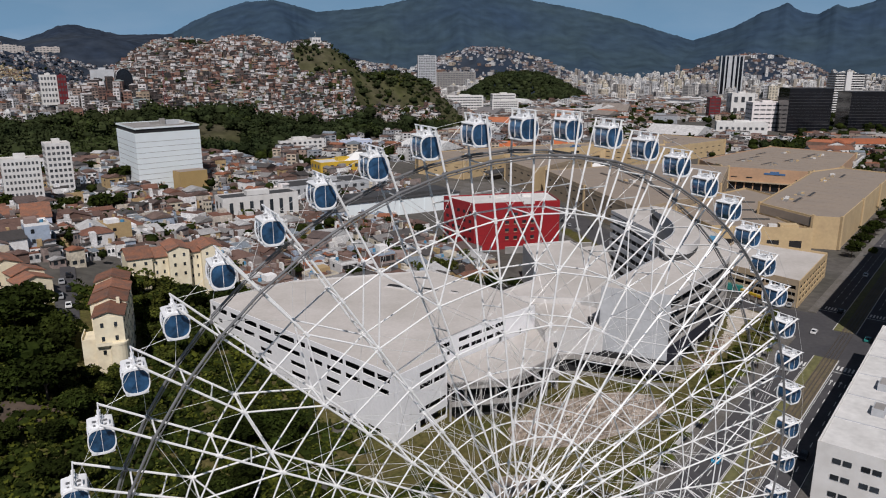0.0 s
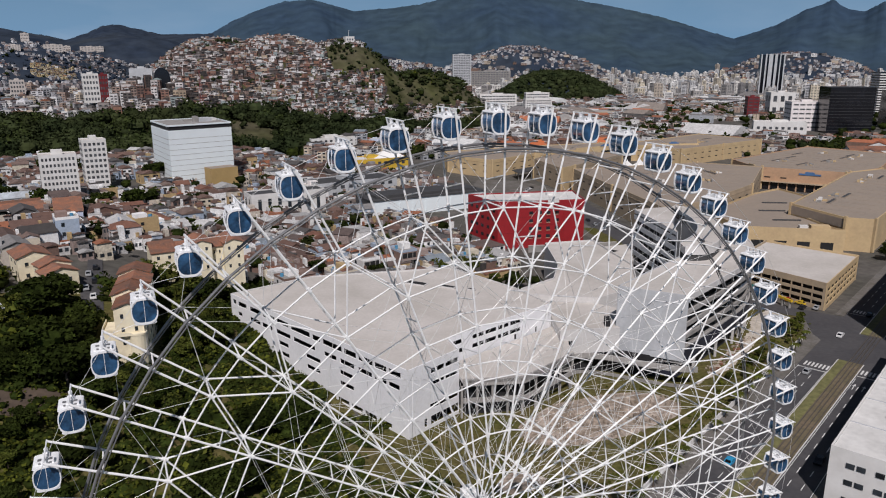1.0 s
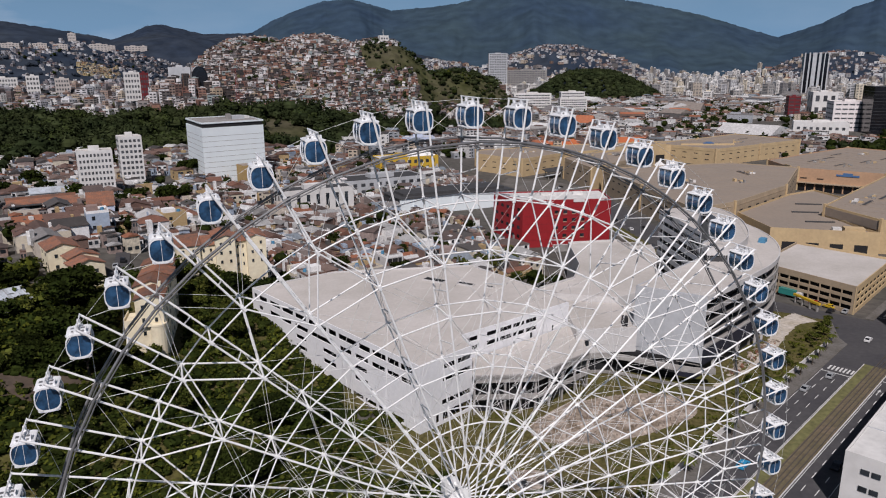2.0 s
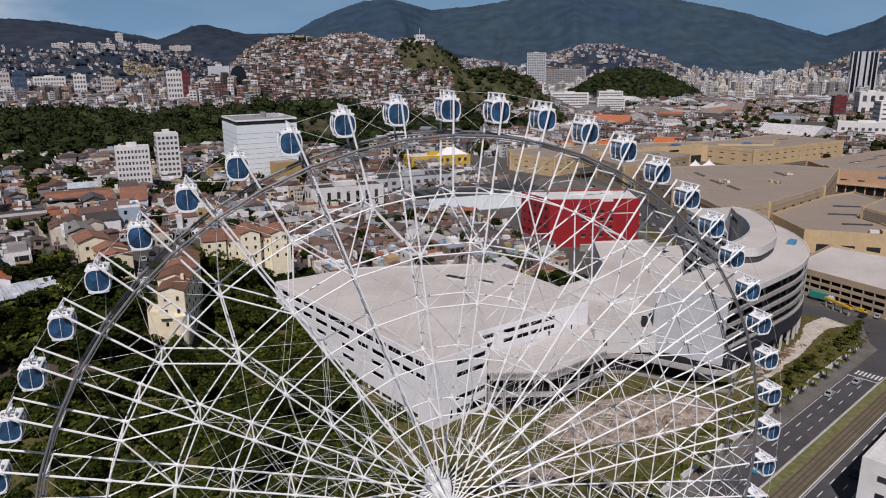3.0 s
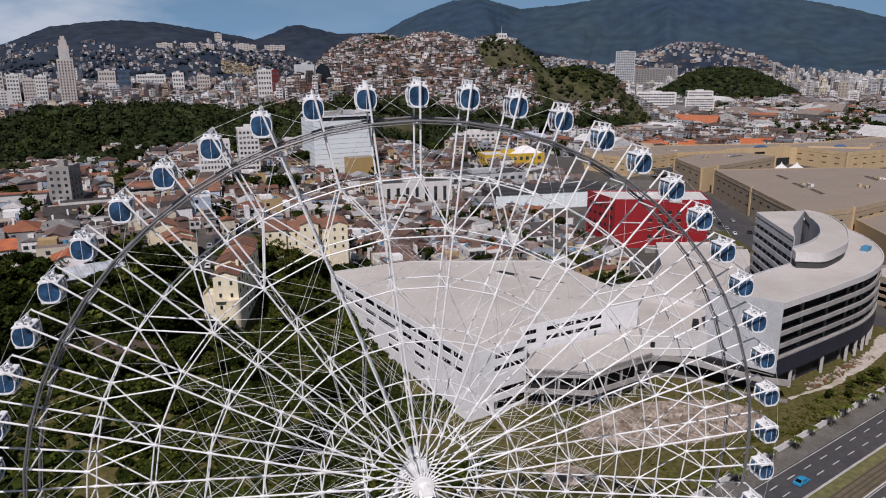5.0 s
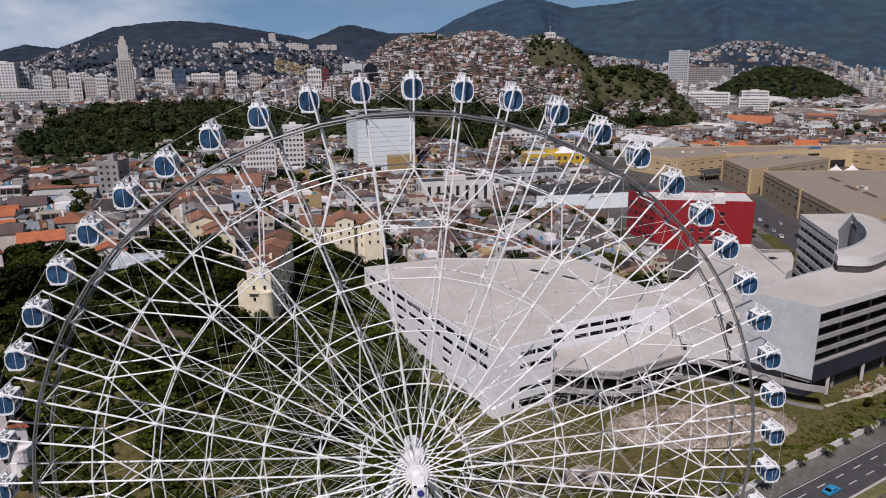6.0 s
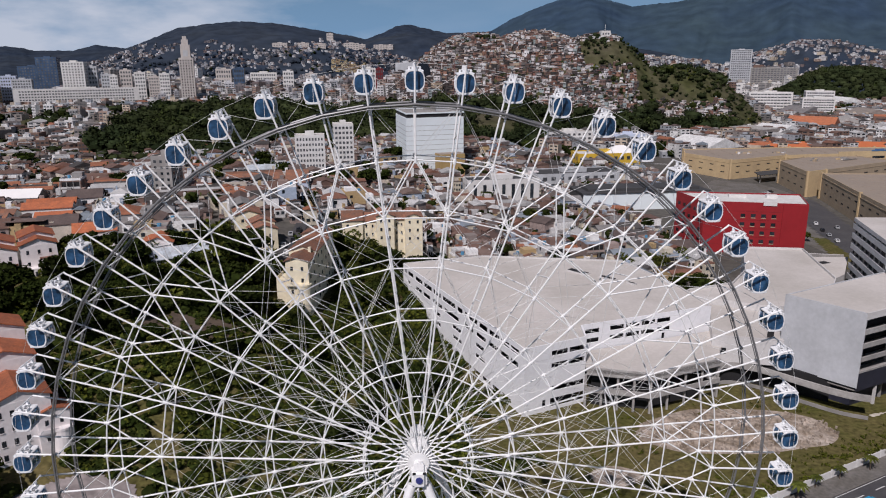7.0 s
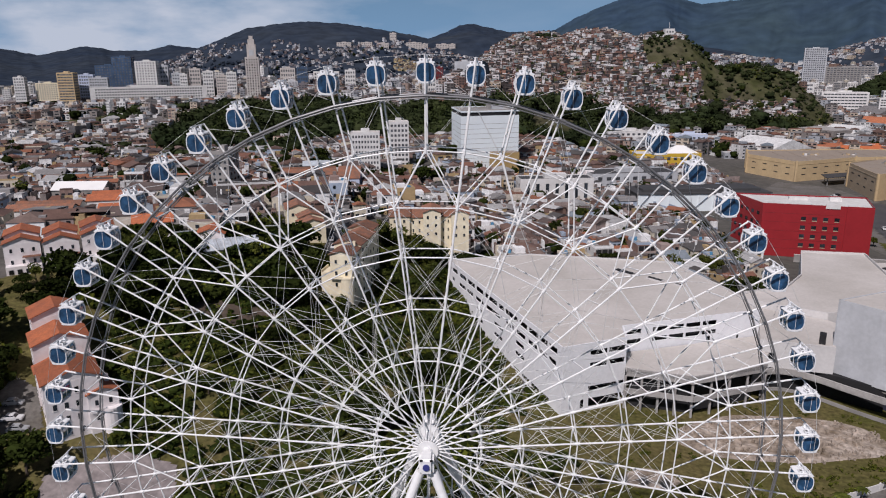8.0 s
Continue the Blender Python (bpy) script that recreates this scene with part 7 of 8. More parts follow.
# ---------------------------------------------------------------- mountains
def range_of_hills(name, label, skyline, d0, d1, seed, steps=420, rings=44, mat=M_HAZEFOREST):
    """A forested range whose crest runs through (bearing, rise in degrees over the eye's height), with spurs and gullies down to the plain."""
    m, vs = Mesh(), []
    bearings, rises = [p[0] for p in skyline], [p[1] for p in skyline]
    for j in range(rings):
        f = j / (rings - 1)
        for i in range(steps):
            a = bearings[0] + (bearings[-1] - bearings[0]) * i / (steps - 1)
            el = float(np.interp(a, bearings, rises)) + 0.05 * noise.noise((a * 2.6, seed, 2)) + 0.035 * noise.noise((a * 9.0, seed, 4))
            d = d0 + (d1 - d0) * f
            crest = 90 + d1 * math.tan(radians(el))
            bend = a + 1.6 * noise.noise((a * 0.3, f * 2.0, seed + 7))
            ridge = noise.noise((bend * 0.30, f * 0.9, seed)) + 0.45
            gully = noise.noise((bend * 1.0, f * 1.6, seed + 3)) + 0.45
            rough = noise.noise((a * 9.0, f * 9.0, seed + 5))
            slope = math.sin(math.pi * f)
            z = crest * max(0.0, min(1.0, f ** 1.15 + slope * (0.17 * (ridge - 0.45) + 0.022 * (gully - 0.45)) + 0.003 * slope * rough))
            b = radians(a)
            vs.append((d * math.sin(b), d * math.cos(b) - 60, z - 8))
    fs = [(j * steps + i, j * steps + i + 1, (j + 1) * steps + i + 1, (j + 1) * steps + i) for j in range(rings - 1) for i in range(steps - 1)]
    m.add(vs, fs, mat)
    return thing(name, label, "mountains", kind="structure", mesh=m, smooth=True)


# the ranges wear forest colours with the distance haze painted in
range_of_hills("backdrop_mountains", "forested mountain range coloured haze-blue under a blue sky", [
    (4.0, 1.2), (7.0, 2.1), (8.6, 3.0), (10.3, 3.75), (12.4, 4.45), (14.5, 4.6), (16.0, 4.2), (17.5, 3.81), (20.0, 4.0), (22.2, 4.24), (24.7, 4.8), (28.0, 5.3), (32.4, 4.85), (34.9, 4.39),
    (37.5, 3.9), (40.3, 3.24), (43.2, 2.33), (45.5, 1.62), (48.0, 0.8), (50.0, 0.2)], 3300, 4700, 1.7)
range_of_hills("backdrop_mountains", "haze-blue forested mountain range with pointed summits", [
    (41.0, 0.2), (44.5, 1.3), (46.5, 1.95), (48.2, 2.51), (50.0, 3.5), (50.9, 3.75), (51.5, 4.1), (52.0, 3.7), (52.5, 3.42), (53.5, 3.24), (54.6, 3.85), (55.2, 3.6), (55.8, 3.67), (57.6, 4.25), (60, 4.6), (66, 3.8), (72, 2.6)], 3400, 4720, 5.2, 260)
range_of_hills("backdrop_hills", "low wooded hills coloured haze-blue on the skyline", [
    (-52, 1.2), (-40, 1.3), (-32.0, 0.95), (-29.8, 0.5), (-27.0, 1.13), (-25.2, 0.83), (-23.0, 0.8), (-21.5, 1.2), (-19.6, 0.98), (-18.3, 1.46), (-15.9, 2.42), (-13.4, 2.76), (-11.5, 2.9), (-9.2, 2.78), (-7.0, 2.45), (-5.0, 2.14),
    (-2.4, 1.65), (-1.1, 2.12), (0.0, 2.6), (0.9, 2.72), (2.3, 2.38), (3.7, 2.05), (4.9, 2.1), (7.2, 2.15), (9.5, 2.0), (12, 1.6)], 3000, 4680, 9.4, mat=M_HAZEHILLS)


# ---------------------------------------------------------------- trees and undergrowth
def spray(m, c, size, r, mat):
    """One leafy tuft: a bent quad that faces anywhere but mostly up and out."""
    a = Vector((r.gauss(0, 1), r.gauss(0, 1), r.gauss(0, 0.6))).normalized()
    b = a.cross(Vector((r.gauss(0, 1), r.gauss(0, 1), r.gauss(0, 1)))).normalized()
    c = Vector(c)
    w, h = size * r.uniform(0.5, 1.0), size * r.uniform(0.35, 0.7)
    lift = a.cross(b) * size * 0.25
    m.add([c - a * w, c - b * h + lift * r.random(), c + a * w, c + b * h + lift * r.random()], [(0, 1, 2), (0, 2, 3)], mat)


def crown_into(m, x, y, z, rx, rz, tufts, r, mat, size=None, lumps=5):
    """Tufts on a handful of overlapping lumps, so that the outline is uneven and has gaps."""
    size = size or rx * 0.30
    heads = [(r.uniform(-0.55, 0.55), r.uniform(-0.55, 0.55), r.uniform(-0.35, 0.45), r.uniform(0.42, 0.66)) for _ in range(lumps)]
    for _ in range(tufts):
        hx, hy, hz, hr = heads[r.randrange(lumps)]
        d = Vector((r.gauss(0, 1), r.gauss(0, 1), abs(r.gauss(0, 1)) * 0.9 - 0.25)).normalized() * hr * r.uniform(0.72, 1.05)
        spray(m, (x + rx * (hx + d.x), y + rx * (hy + d.y), z + rz * (hz + d.z)), size, r, mat)


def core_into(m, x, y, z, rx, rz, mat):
    """A lumpy inside that stops light between the tufts, often painted darker as shade."""
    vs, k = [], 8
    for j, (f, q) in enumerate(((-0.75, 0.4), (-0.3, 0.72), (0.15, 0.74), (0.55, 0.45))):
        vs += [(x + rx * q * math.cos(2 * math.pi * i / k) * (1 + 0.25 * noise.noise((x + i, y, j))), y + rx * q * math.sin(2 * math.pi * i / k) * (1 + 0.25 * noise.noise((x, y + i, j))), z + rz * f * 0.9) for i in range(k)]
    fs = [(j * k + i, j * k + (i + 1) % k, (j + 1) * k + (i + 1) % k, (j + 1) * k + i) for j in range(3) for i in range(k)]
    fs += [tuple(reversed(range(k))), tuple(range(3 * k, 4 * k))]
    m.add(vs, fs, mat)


def tree_kind(seed, height, radius, mat, tufts=950):
    r = random.Random(seed)
    o = thing("tree", "broad leafy green tree", "tree", pose(0, 0, -60), group="trees beside the plot")
    fork = height * 0.38
    t = Mesh()
    t.tube((0, 0, -0.3), (0.2, 0.1, fork), height * 0.035, M_BARK, 8, height * 0.024)
    for k in range(5):
        a = 2 * math.pi * k / 5 + r.uniform(-0.4, 0.4)
        t.tube((0.2, 0.1, fork), (radius * 0.55 * math.cos(a), radius * 0.55 * math.sin(a), height * r.uniform(0.62, 0.8)), height * 0.016, M_BARK, 6, height * 0.006)
    part("trunk", t, o)
    c = Mesh()
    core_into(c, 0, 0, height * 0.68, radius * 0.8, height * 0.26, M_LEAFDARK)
    crown_into(c, 0, 0, height * 0.66, radius, height * 0.36, tufts, r, mat, radius * 0.155, 10)
    part("crown", c, o)
    return o


TREES = [tree_kind(70 + k, h, w, mt) for k, (h, w, mt) in enumerate(((12, 6.5, M_LEAFDARK), (10, 5, M_LEAF), (13, 7.5, M_LEAFDARK), (8, 4, M_LEAF), (9, 5.5, M_LEAFDARK)))]
first_use = [True] * len(TREES)


def plant(x, y, kind, scale=1.0):
    spot = pose(x, y, ground_z(x, y) - 0.1, 0, 0, rng.uniform(0, 360)) @ Matrix.Scale(scale, 4)
    if first_use[kind]:
        first_use[kind] = False
        TREES[kind].matrix_basis = spot
    else:
        ob = copy_thing(TREES[kind], Matrix())
        ob.matrix_basis = spot


SLOPE_GROVES = [
    ([(-112, 104), (-92, 96), (-64, 100), (-38, 106), (-37, 124), (-44, 158), (-50, 170), (-60, 142), (-84, 138), (-104, 130)], 7.6, (0, 2, 2, 4), 0.88),
    ([(-24, 132), (-8, 146), (-6, 190), (-20, 192), (-24, 165)], 7.0, (1, 4, 3), 0.75),
    ([(-46, 108), (-24, 108), (-25, 127), (-28, 129), (-36, 129), (-46, 124)], 5.2, (3, 4, 1), 0.6),
    ([(-26, 179), (8, 178), (12, 187), (-26, 186.5)], 5.6, (1, 4, 0), 0.95),
    ([(90, 156), (106, 160), (118, 176), (126, 200), (112, 204), (92, 182)], 7.0, (4, 3, 0), 0.6),
]
PLOT_GROVES = [
    ([(0, 190), (24, 188), (34, 198), (14, 212), (14, 192)], 7.0, (1, 4, 3), 0.75),
    ([(-150, 56), (-96, 60), (-100, 84), (-106, 96), (-150, 100)], 8.2, (0, 2, 4), 0.95),
    ([(-112, 20), (-78, 20), (-66, 38), (-80, 44), (-83, 58), (-90, 60), (-98, 62), (-108, 66)], 6.6, (0, 2, 1), 0.68),
    ([(-66, 104), (-52, 74), (-36, 96), (-26, 124), (-38, 112)], 9.5, (1, 3, 4), 0.6),
    ([(-7, 99), (4, 100), (6, 109), (-6, 110)], 5.2, (0, 2, 4), 0.55),
]
SMALL_GROVES = [
    ([(-22, 79), (-10, 78), (-9, 91), (-19, 92)], 5.6, (0, 2, 4), 0.55),
    ([(-66, 110), (-46, 108), (-44, 132), (-66, 132)], 6.6, (2, 0, 4), 0.72),
    ([(-138, 102), (-108, 104), (-98, 114), (-103, 128), (-128, 121)], 7.0, (0, 4, 1), 0.55),
    ([(-88, 132), (-66, 132), (-64, 148), (-86, 150)], 6.6, (2, 0, 4), 0.8),
    ([(192, 258), (200, 262), (206, 300), (196, 300)], 8.0, (3, 1), 0.6),
]
STREET_GROVES = [
    ([(226, 246), (231, 250), (254, 330), (250, 334)], 11.0, (3, 1), 0.45),
    ([(86, 208), (128, 210), (128, 226), (86, 222)], 7.0, (3, 1), 0.8),
    ([(300, 150), (470, 230), (478, 222), (306, 142)], 8.0, (3, 1), 0.8),
    ([(-112, 139), (-86, 140), (-74, 139), (-60, 148), (-50, 160), (-50, 169), (-66, 170), (-86, 163), (-114, 167)], 5.4, (0, 4, 1, 4), 0.62),
]
for poly, gap, kinds, size in SLOPE_GROVES + PLOT_GROVES + SMALL_GROVES + STREET_GROVES:
    xs, ys = [p[0] for p in poly], [p[1] for p in poly]
    yy = min(ys)
    while yy < max(ys):
        xx = min(xs)
        while xx < max(xs):
            x, y = xx + rng.uniform(-2.5, 2.5), yy + rng.uniform(-2.5, 2.5)
            if inside(x, y, poly) and free(x, y):
                low = 0.5 if -88 < x < -52 and 116 < y < 145 else 0.85 if x < -86 and 84 < y < 136 else 0.45 if -80 < x < -38 and 94 < y < 110 else 1.0
                plant(x, y, rng.choice(kinds), low * size * rng.uniform(0.75, 1.15))
            xx += gap
        yy += gap
for x, y, q in ((172, 103, 0.34), (178, 105.5, 0.42), (184, 109.5, 0.45), (189, 113.5, 0.4), (181, 110, 0.36)):
    plant(x, y, 3, q)
for k in range(16):
    plant(*av(152 + 3.3 * k + rng.uniform(-1.5, 1.5), 24.2 + rng.uniform(-2, 2.4)), rng.choice((3, 1)), rng.uniform(0.18, 0.42))
for k in range(13):
    plant(*av(332 + 11.5 * k + rng.uniform(-2, 2), 19.6 + rng.uniform(-0.6, 0.8)), rng.choice((0, 2, 4)), rng.uniform(0.5, 0.75))
for x, y, k, q in ((-62, 313, 2, 0.8), (-49, 404, 2, 0.9), (-39, 400, 0, 1.1), (-23, 398, 2, 1.05), (-14, 404, 0, 0.9), (-7, 474, 2, 1.0), (0, 479, 0, 1.1), (-99, 460, 0, 0.8), (-103, 470, 2, 1.0), (-96, 452, 4, 1.0), (-25, 520, 4, 1.2)):
    plant(x, y, k, q)
for x, y in [(rng.uniform(-250, 190), rng.uniform(200, 480)) for _ in range(70)]:
    if inside(x, y, QUARTER) and free(x, y) and y < 560:
        plant(x, y, rng.choice((0, 4, 4, 3)), rng.uniform(0.5, 0.9))

m = Mesh()
wr = random.Random(21)
for j in range(60):
    for i in range(130):
        x, y = -640 + i * 8.2 + wr.uniform(-3, 3), 545 + j * 8.2 + wr.uniform(-3, 3)
        if not inside(x, y, WOODS) or noise.noise((x / 60, y / 60, 6.0)) > 0.34:
            continue
        s = wr.uniform(3.0, 9.5) ** 1.0 * (0.75 + 0.6 * wr.random())
        z = ground_z(x, y) + s * wr.uniform(0.6, 1.3)
        mt = M_WOODLIGHT if noise.noise((x / 45, y / 45, 2.0)) > 0.05 and wr.random() < 0.7 else M_WOODS
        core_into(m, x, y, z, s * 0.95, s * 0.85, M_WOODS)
        crown_into(m, x, y, z, s * 1.12, s * 0.95, 90, wr, mt, s * 0.22, 7)
thing("woods", "dark green woods on the rise behind the quarter", "woods", kind="stuff", mesh=m)
m = Mesh()
for _ in range(90):                     # clumps of trees before the black glass blocks
    q = wr.random()
    x, y, e = 628 + 110 * q + wr.uniform(-14, 14), 478 - 26 * q + wr.uniform(-16, 16), wr.uniform(3, 6.5)
    core_into(m, x, y, e * 0.9, e * 0.95, e * 0.85, M_WOODS)
    crown_into(m, x, y, e * 0.9, e * 1.1, e, 60, wr, wr.choice((M_WOODS, M_WOODLIGHT)), e * 0.24, 6)
thing("far_trees", "dark green trees before the glass blocks", "trees", kind="stuff", mesh=m)
m = Mesh()
for _ in range(1500):
    x, y = wr.uniform(200, 470), wr.uniform(700, 980)
    z = ground_z(x, y)
    if z < 12 or noise.noise((x / 55, y / 55, 4.2)) < -0.28 or x < 240 or (x < 335 and 84 < z < 114 and wr.random() < 0.8):
        continue
    s = wr.uniform(1.2, 3.0) + 5.0 * wr.random() ** 4
    core_into(m, x, y, z + s * 0.5, s * 0.9, s * 0.7, M_WOODS)
    crown_into(m, x, y, z + s * 0.5, s, s * 0.8, 24, wr, M_SHRUB if wr.random() < 0.2 else M_WOODS, s * 0.3)
for _ in range(2600):
    x, y = wr.uniform(-70, 320), wr.uniform(705, 960)
    z = ground_z(x, y)
    if z < 16 or noise.noise((x / 55, y / 55, 4.2)) < (0.36 if wr.random() < 0.88 else -1.0):
        continue
    s = wr.uniform(1.6, 4.0)
    core_into(m, x, y, z + s * 0.9, s * 0.9, s * 0.8, M_WOODS)
    crown_into(m, x, y, z + s * 0.9, s, s * 0.85, 12, wr, M_WOODS, s * 0.4)
for _ in range(1100):
    a, d = wr.uniform(0, 6.283), math.sqrt(wr.random())
    x, y = 935 + 155 * d * math.cos(a), 1410 + 135 * d * math.sin(a)
    s = wr.uniform(7, 11)
    z = ground_z(x, y) + s * 0.5
    core_into(m, x, y, z, s * 0.95, s * 0.8, M_WOODS)
    crown_into(m, x, y, z, s, s * 0.8, 26, wr, M_WOODS, s * 0.26)
thing("hill_woods", "green scrub and woods on the hills", "woods", kind="stuff", mesh=m)
m = Mesh()
for _ in range(1900):
    b, d = radians(wr.uniform(-46, 64)), wr.uniform(520, 2600)
    x, y = d * math.sin(b), d * math.cos(b)
    if inside(x, y, QUARTER) or inside(x, y, WOODS) or not free(x, y) or (0 < x < 420 and 690 < y < 980):
        continue
    s = wr.uniform(4, 9)
    z = ground_z(x, y) + s * 0.7
    core_into(m, x, y, z, s * 0.9, s * 0.8, M_LEAFDARK)
    crown_into(m, x, y, z, s, s * 0.8, 12, wr, M_LEAFDARK, s * 0.38)
for _ in range(1500):
    b, d = radians(wr.uniform(-32, 12)), wr.uniform(1350, 2800)
    x, y = d * math.sin(b), d * math.cos(b)
    if ground_z(x, y) > 115:
        continue
    s = wr.uniform(6, 11)
    z = ground_z(x, y) + s * 0.5
    core_into(m, x, y, z, s * 0.95, s * 0.85, M_HAZEHILLS)
    crown_into(m, x, y, z, s, s * 0.85, 10, wr, M_HAZEHILLS, s * 0.42)
for _ in range(1100):
    x, y = wr.uniform(-460, -130), wr.uniform(500, 960)
    if not free(x, y) or inside(x, y, WOODS) or noise.noise((x / 60, y / 40, 7.3)) < 0.08:
        continue
    s = wr.uniform(4, 8.5)
    z = ground_z(x, y) + s * 0.9
    core_into(m, x, y, z, s * 0.95, s * 0.85, M_WOODS)
    crown_into(m, x, y, z, s, s * 0.9, 14, wr, M_WOODS, s * 0.4)
for _ in range(900):
    x, y = wr.uniform(-420, 190), wr.uniform(215, 700)
    if not free(x, y) or not inside(x, y, QUARTER) or noise.noise((x / 45, y / 45, 3.3)) < -0.05:
        continue
    s = wr.uniform(2.0, 5.0)
    z = ground_z(x, y) + s * wr.uniform(0.9, 1.9)
    core_into(m, x, y, z, s * 0.9, s * 0.8, M_LEAFDARK)
    crown_into(m, x, y, z, s, s * 0.85, 34, wr, M_LEAFDARK if wr.random() < 0.7 else M_LEAF, s * 0.27)
for _ in range(1500):
    b, d = radians(wr.uniform(19, 63)), wr.uniform(590, 1750)
    x, y = d * math.sin(b), d * math.cos(b)
    if not free(x, y) or (300 < x < 530 and y < 640) or noise.noise((x / 130, y / 130, 9.3)) < 0.02:
        continue
    s = wr.uniform(3.5, 8)
    z = ground_z(x, y) + s * 0.7
    core_into(m, x, y, z, s * 0.95, s * 0.8, M_LEAFDARK)
    crown_into(m, x, y, z, s, s * 0.8, 14, wr, M_LEAFDARK if wr.random() < 0.75 else M_LEAF, s * 0.34)
VILLA_ROOM = [(566, 398, 20), (552, 382, 18), (609, 388, 22), (626, 398, 20), (592, 374, 18), (606, 360, 16), (664, 417, 26), (684, 430, 24), (655, 398, 16)]
for _ in range(520):
    x, y = wr.uniform(510, 720), wr.uniform(300, 520)
    q = (x - 510) * 0.55 + 300
    if not free(x, y) or not (q - 30 < y < q + 95) or any(math.hypot(x - a, y - b) < c for a, b, c in VILLA_ROOM):
        continue
    s = wr.uniform(3.5, 7.5)
    z = ground_z(x, y) + s * 0.9
    core_into(m, x, y, z, s * 0.92, s * 0.85, M_LEAFDARK)
    crown_into(m, x, y, z, s, s * 0.9, 20, wr, M_LEAFDARK, s * 0.34)
thing("city_trees", "scattered trees among the distant roofs", "trees", kind="stuff", mesh=m)

# undergrowth of the plot
m = Mesh()
for _ in range(9000):
    x, y = wr.uniform(-105, 40), wr.uniform(2, 196)
    if inside(x, y, MAIN) or not inside(x, y, PLOT) or (not free(x, y) and not (inside(x, y, BANK) and wr.random() < 0.45)):
        continue
    edge = x + 0.42 * (y - 94) > 20 and y < 100
    if edge or noise.noise((x / 16, y / 16, 3.0)) < (-0.62 if x < 14 else 0.05):
        continue
    s = wr.uniform(0.6, 2.0) * (1.0 + 1.3 * max(0.0, noise.noise((x / 9, y / 9, 5.0)))) * (1.22 if x < 8 else 1.0)
    if x < -46 and y > 120:
        s *= 1.5
    g = ground_z(x, y)
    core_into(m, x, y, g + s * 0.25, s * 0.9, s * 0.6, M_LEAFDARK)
    crown_into(m, x, y, g + s * 0.3, s, s * 0.75, 20, wr, M_SHRUB if wr.random() < (0.72 if noise.noise((x / 22, y / 22, 9.0)) > -0.05 else 0.3) else M_LEAFDARK if wr.random() < 0.5 else M_LEAF, s * 0.28)
thing("undergrowth", "dense green shrubs and creepers over the plot", "shrubs", kind="stuff", mesh=m)
m = Mesh()
for _ in range(4200):
    x, y = wr.uniform(20, 190), wr.uniform(30, 112)
    s_, n_ = Vector((x, y)).dot(U), Vector((x, y)).dot(N)
    if not inside(x, y, PLOT) or inside(x, y, MAIN) or inside(x, y, outline) or inside(x, y, terrace) or n_ < 20.5:
        continue
    if math.hypot(x - cx, y - cy) < rr + 7 and x > 112 or (104 < x < 146 and y > 91.3 + 0.42 * (x - 113.5) - 7):
        continue
    rim = n_ < 29
    if not rim and (noise.noise((x / 9, y / 9, 8.0)) < 0.12 or ((x - 79) / 28) ** 2 + ((y - 83) / 12) ** 2 < 1):
        continue
    s = wr.uniform(0.3, 0.9) * (1.35 if rim else 1)
    crown_into(m, x, y, ground_z(x, y) + s * 0.1, s, s * 0.6, 8, wr, M_SHRUB, s * 0.5)
thing("grass_tufts", "tufts of green and dry weeds", "grass", kind="stuff", mesh=m)


def palm_kind():
    o = thing("palm", "small roadside palm with drooping fronds", "palm", pose(0, 0, -60), group="palms along the avenue")
    part("trunk", Mesh().tube((0, 0, -0.2), (0.15, 0, 3.6), 0.16, M_BARK, 8, 0.11), o)
    for k in range(11):
        a = 2 * math.pi * k / 11
        f = Mesh()
        pts = [Vector((0.15 + q * 2.0 * math.cos(a), q * 2.0 * math.sin(a), 3.6 + 1.0 * q - 1.7 * q * q)) for q in (0, 0.25, 0.5, 0.75, 1.0)]
        side = Vector((-math.sin(a), math.cos(a), 0))
        for p, q, w0, w1 in zip(pts[:-1], pts[1:], (0.08, 0.32, 0.36, 0.26), (0.32, 0.36, 0.26, 0.05)):
            f.add([p, q, q + side * w1 - Vector((0, 0, w1 * 0.5)), p + side * w0 - Vector((0, 0, w0 * 0.5)), q - side * w1 - Vector((0, 0, w1 * 0.5)), p - side * w0 - Vector((0, 0, w0 * 0.5))], [(0, 1, 2, 3), (0, 5, 4, 1)], M_LEAF)
        part("frond", f, o)
    return o


palm = palm_kind()
spots = [av(60 + 8.3 * k + rng.uniform(-1.5, 1.5), 18.4 + rng.uniform(-0.8, 0.6)) for k in range(18)]
for k, (x, y) in enumerate(spots):
    spot = pose(x, y, -0.05, 0, 0, rng.uniform(0, 360)) @ Matrix.Scale(rng.uniform(0.75, 1.2), 4)
    if k == 0:
        palm.matrix_basis = spot
    else:
        copy_thing(palm, Matrix()).matrix_basis = spot

# boundary wall beside the pavement
for k in range(40):
    s = 52 + 4.3 * k
    if s > 199:
        break
    w = thing("wall_panel", "white rendered boundary wall panel", "wall", pose(0, 0, 0), group="boundary wall along the pavement")
    part("panel", Mesh().wall_box(av(s + 4.1, 19.9), av(s, 19.9), -0.1, 1.7, 0.0, M_WHITEWALL, 0.18), w)
    x, y = av(s, 19.8)
    part("post", Mesh().box(x, y, -0.1, 0.3, 0.3, 2.0, M_WHITEWALL, 24), w)


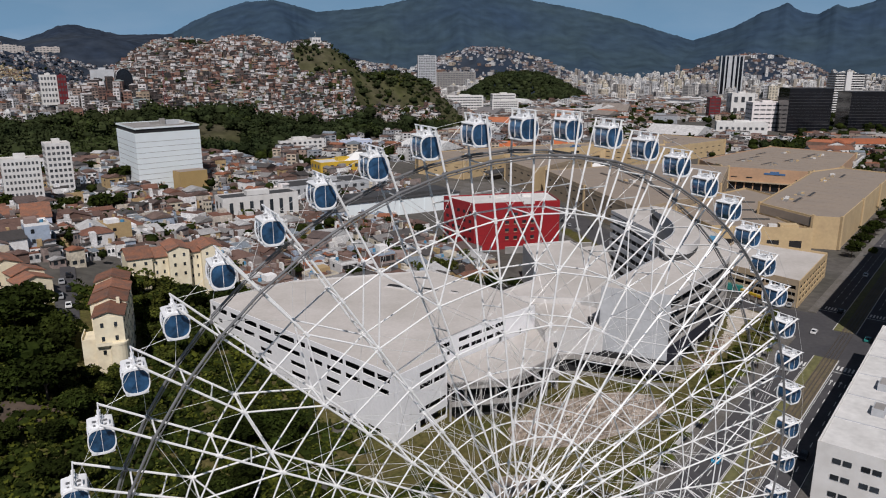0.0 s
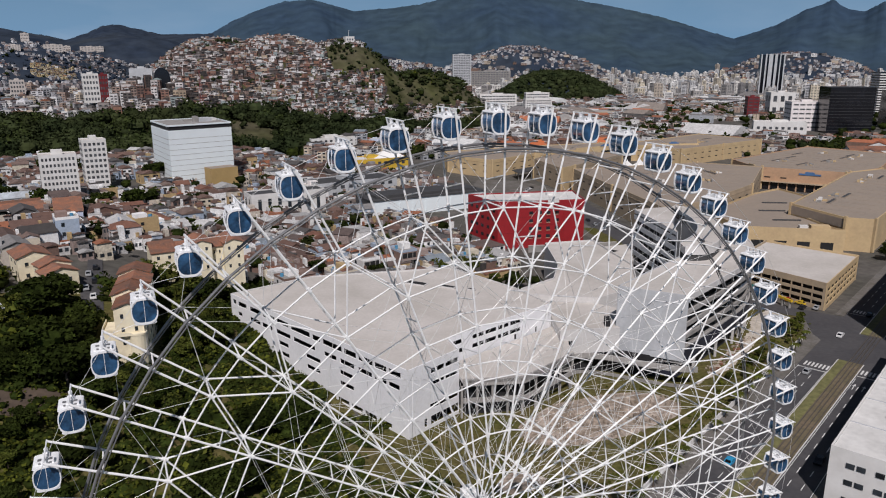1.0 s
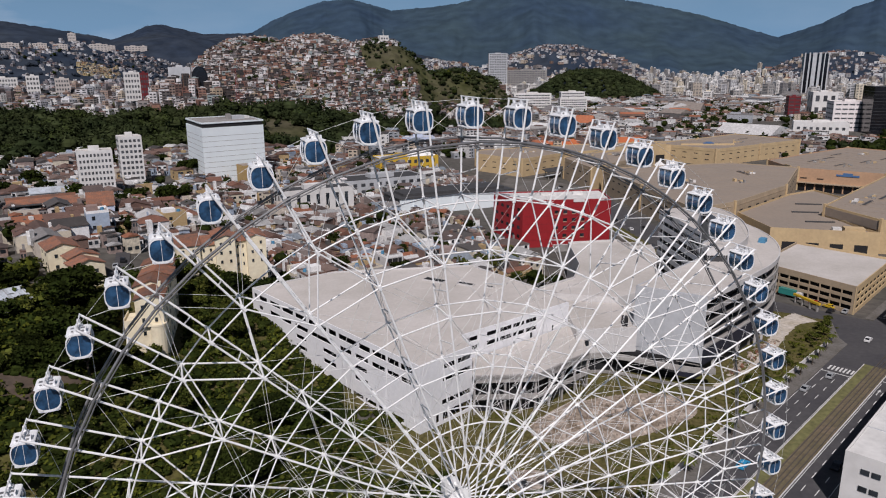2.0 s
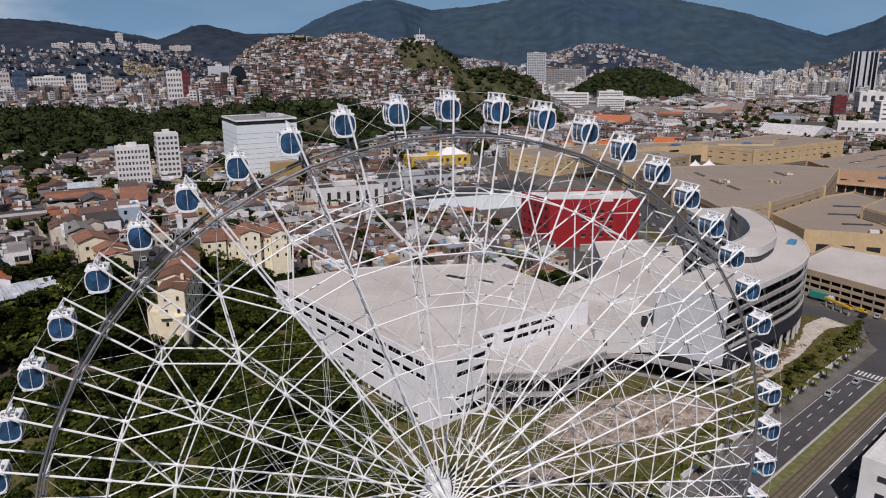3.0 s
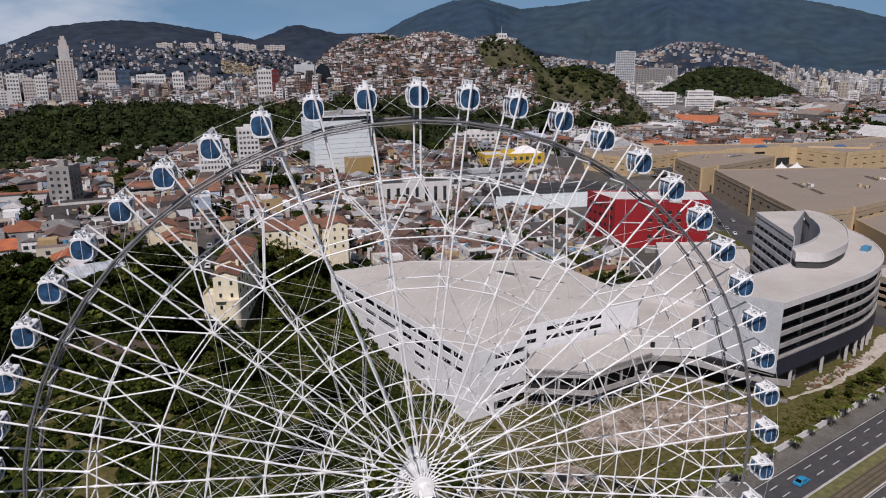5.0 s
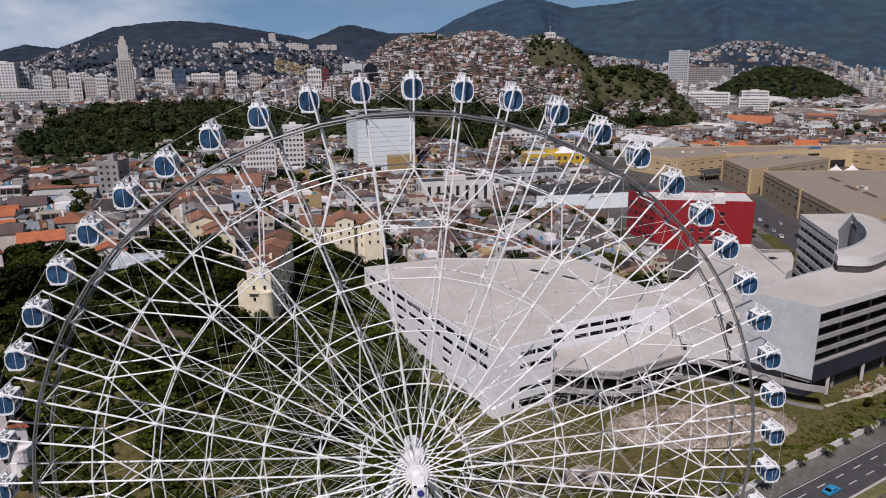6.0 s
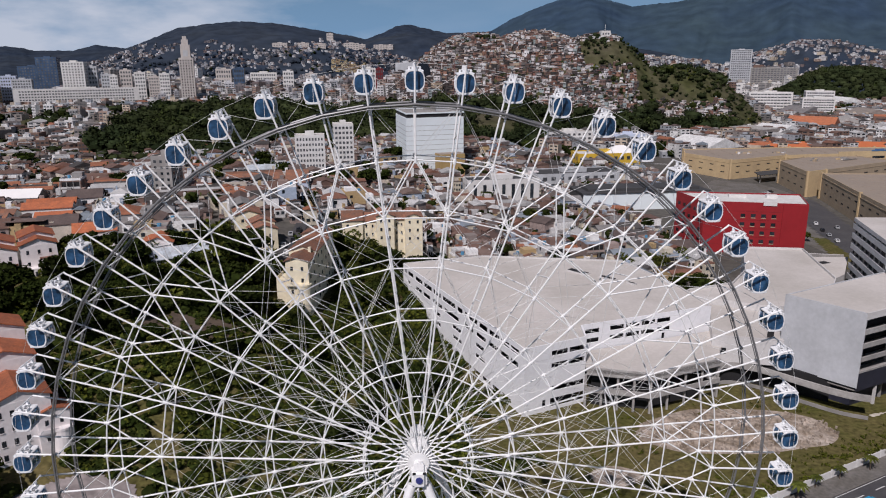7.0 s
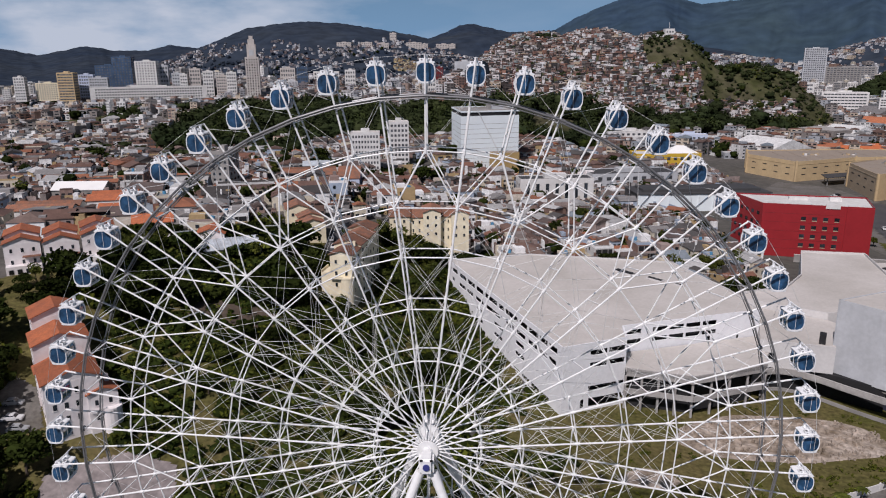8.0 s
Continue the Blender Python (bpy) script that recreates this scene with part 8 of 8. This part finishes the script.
# ---------------------------------------------------------------- vehicles
def car_kind(paint, label, length=4.2, width=1.75, height=1.45, van=False):
    o = thing("car", label, "car", pose(0, 0, -60), group="cars")
    b = Mesh()
    hood = 0.80
    prof = [(-length / 2, 0.3), (length / 2, 0.3), (length / 2, 0.62), (length * 0.47, hood - 0.05), (length * 0.22, hood + 0.06), (length * (0.10 if not van else 0.3), height), (-length * (0.26 if not van else 0.44), height), (-length * 0.43, hood + 0.1), (-length / 2, hood)]
    k = len(prof)
    vs = [(x, y * (0.86 if z > 1.0 else 1.0), z) for y in (-width / 2, width / 2) for x, z in prof]
    b.add(vs, [tuple(range(k)), tuple(reversed(range(k, 2 * k)))] + [(i, k + i, k + (i + 1) % k, (i + 1) % k) for i in range(k)], paint)
    body = part("body", b, o)
    for side in (-1, 1):
        part("side_window", Mesh().add([(x, side * width * 0.47, z) for x, z in ((length * 0.17, 0.92), (length * 0.09, height - 0.1), (-length * 0.25, height - 0.1), (-length * 0.38, 0.92))], [(0, 1, 2, 3)], M_BLACKGLASS), body)
        for x in (-length * 0.31, length * 0.31):
            wh = part("wheel", Mesh().tube((x, side * (width / 2 - 0.2), 0.32), (x, side * (width / 2 + 0.02), 0.32), 0.32, M_TYRE, 14), o)
            part("rim", Mesh().tube((x, side * (width / 2 + 0.02), 0.32), (x, side * (width / 2 + 0.04), 0.32), 0.19, M_GREY_STEEL, 10), wh)
    part("windscreen", Mesh().add([(length * 0.225, -0.72, hood + 0.09), (length * 0.225, 0.72, hood + 0.09), (length * 0.115, 0.62, height - 0.05), (length * 0.115, -0.62, height - 0.05)], [(0, 1, 2, 3)], M_BLACKGLASS), body)
    part("rear_window", Mesh().add([(-length * 0.425, -0.7, hood + 0.15), (-length * 0.425, 0.7, hood + 0.15), (-length * 0.275, 0.6, height - 0.03), (-length * 0.275, -0.6, height - 0.03)], [(3, 2, 1, 0)], M_BLACKGLASS), body)
    return o


CARS = {k: None for k in range(7)}
NAMES = ["white", "light blue", "silver", "black", "red", "teal", "yellow"]
HEAD = 24.2
for s, n, paint, flip in ((106, 9.9, 1, 0), (172, 11.0, 2, 0), (158, 13.4, 2, 0), (120, -5.8, 3, 180), (211, 11.0, 0, 0), (214, -4.9, 5, 0), (176, -7.4, 3, 180), (300, 9, 0, 0), (330, -6, 2, 180), (390, 11, 3, 0), (240, 8, 3, 0)):
    x, y = av(s, n)
    if CARS[paint] is None:
        CARS[paint] = car_kind(CAR_PAINTS[paint], NAMES[paint] + " car on the avenue")
        CARS[paint].matrix_basis = pose(x, y, -0.1, 0, 0, HEAD + flip)
    else:
        copy_thing(CARS[paint], pose(x, y, -0.1, 0, 0, HEAD + flip))
NEAR_PARKED = [(-40.5, 170, 88, 0), (-42.5, 177, 90, 2), (-40.2, 184, 92, 3), (-42, 191, 90, 2), (-40, 198, 90, 3), (-95, 71, 10, 2), (-93, 67, 10, 0), (-90.5, 64.5, 10, 2), (202.5, 131, 100, 4), (204, 126, 100, 6), (200.5, 122, 20, 3), (205, 119.5, 24, 2)]
STREET_PARKED = [(213, 262, 72, 0), (216, 274, 72, 2), (219, 285, 72, 3), (224, 300, 72, 0), (231, 326, 72, 4), (222, 262, 72, 3), (230, 290, 72, 2), (236, 384, 20, 0), (240, 388, 20, 2), (244, 392, 20, 0), (248, 396, 20, 3), (226, 372, 20, 2), (220, 366, 20, 0), (206, 330, 70, 0), (208, 337, 70, 2)]
for x, y, t, paint in NEAR_PARKED + STREET_PARKED:
    if CARS[paint] is None:
        CARS[paint] = car_kind(CAR_PAINTS[paint], NAMES[paint] + " parked car on asphalt")
        CARS[paint].matrix_basis = pose(x, y, ground_z(x, y) + 0.03, 0, 0, t)
    else:
        copy_thing(CARS[paint], pose(x, y, ground_z(x, y) + 0.03, 0, 0, t))
for k in CARS:
    if CARS[k] is None:
        CARS[k] = car_kind(CAR_PAINTS[k], NAMES[k] + " parked car on asphalt")
        CARS[k].matrix_basis = pose(188 + 3 * k, 150, -0.05, 0, 0, 60)
truck = thing("lorry", "white lorry with a dark tarpaulin parked by the car park", "lorry", pose(201, 141, -0.05, 0, 0, -72))
part("cab", Mesh().box(3.4, 0, 0.5, 2.0, 2.3, 2.2, CAR_PAINTS[0]), truck)
part("cargo_box", Mesh().box(-1.2, 0, 0.9, 6.6, 2.4, 2.3, CAR_PAINTS[5]), truck)
for x in (-3.2, -2.0, 3.4):
    for yv in (-1.0, 1.0):
        part("wheel", Mesh().tube((x, yv - 0.15, 0.5), (x, yv + 0.15, 0.5), 0.5, M_TYRE, 12), truck)
bar = thing("yellow_gantry", "yellow steel gantry stacked beside the path", "gantry", pose(197, 130, 0, 0, 0, 84))
part("beam", Mesh().box(0, 0, 2.6, 13, 1.0, 0.8, CAR_PAINTS[6]), bar)
for x in (-5.5, -2, 2, 5.5):
    part("post", Mesh().box(x, 0, -0.1, 0.4, 0.9, 2.7, M_RAWCONC), bar)
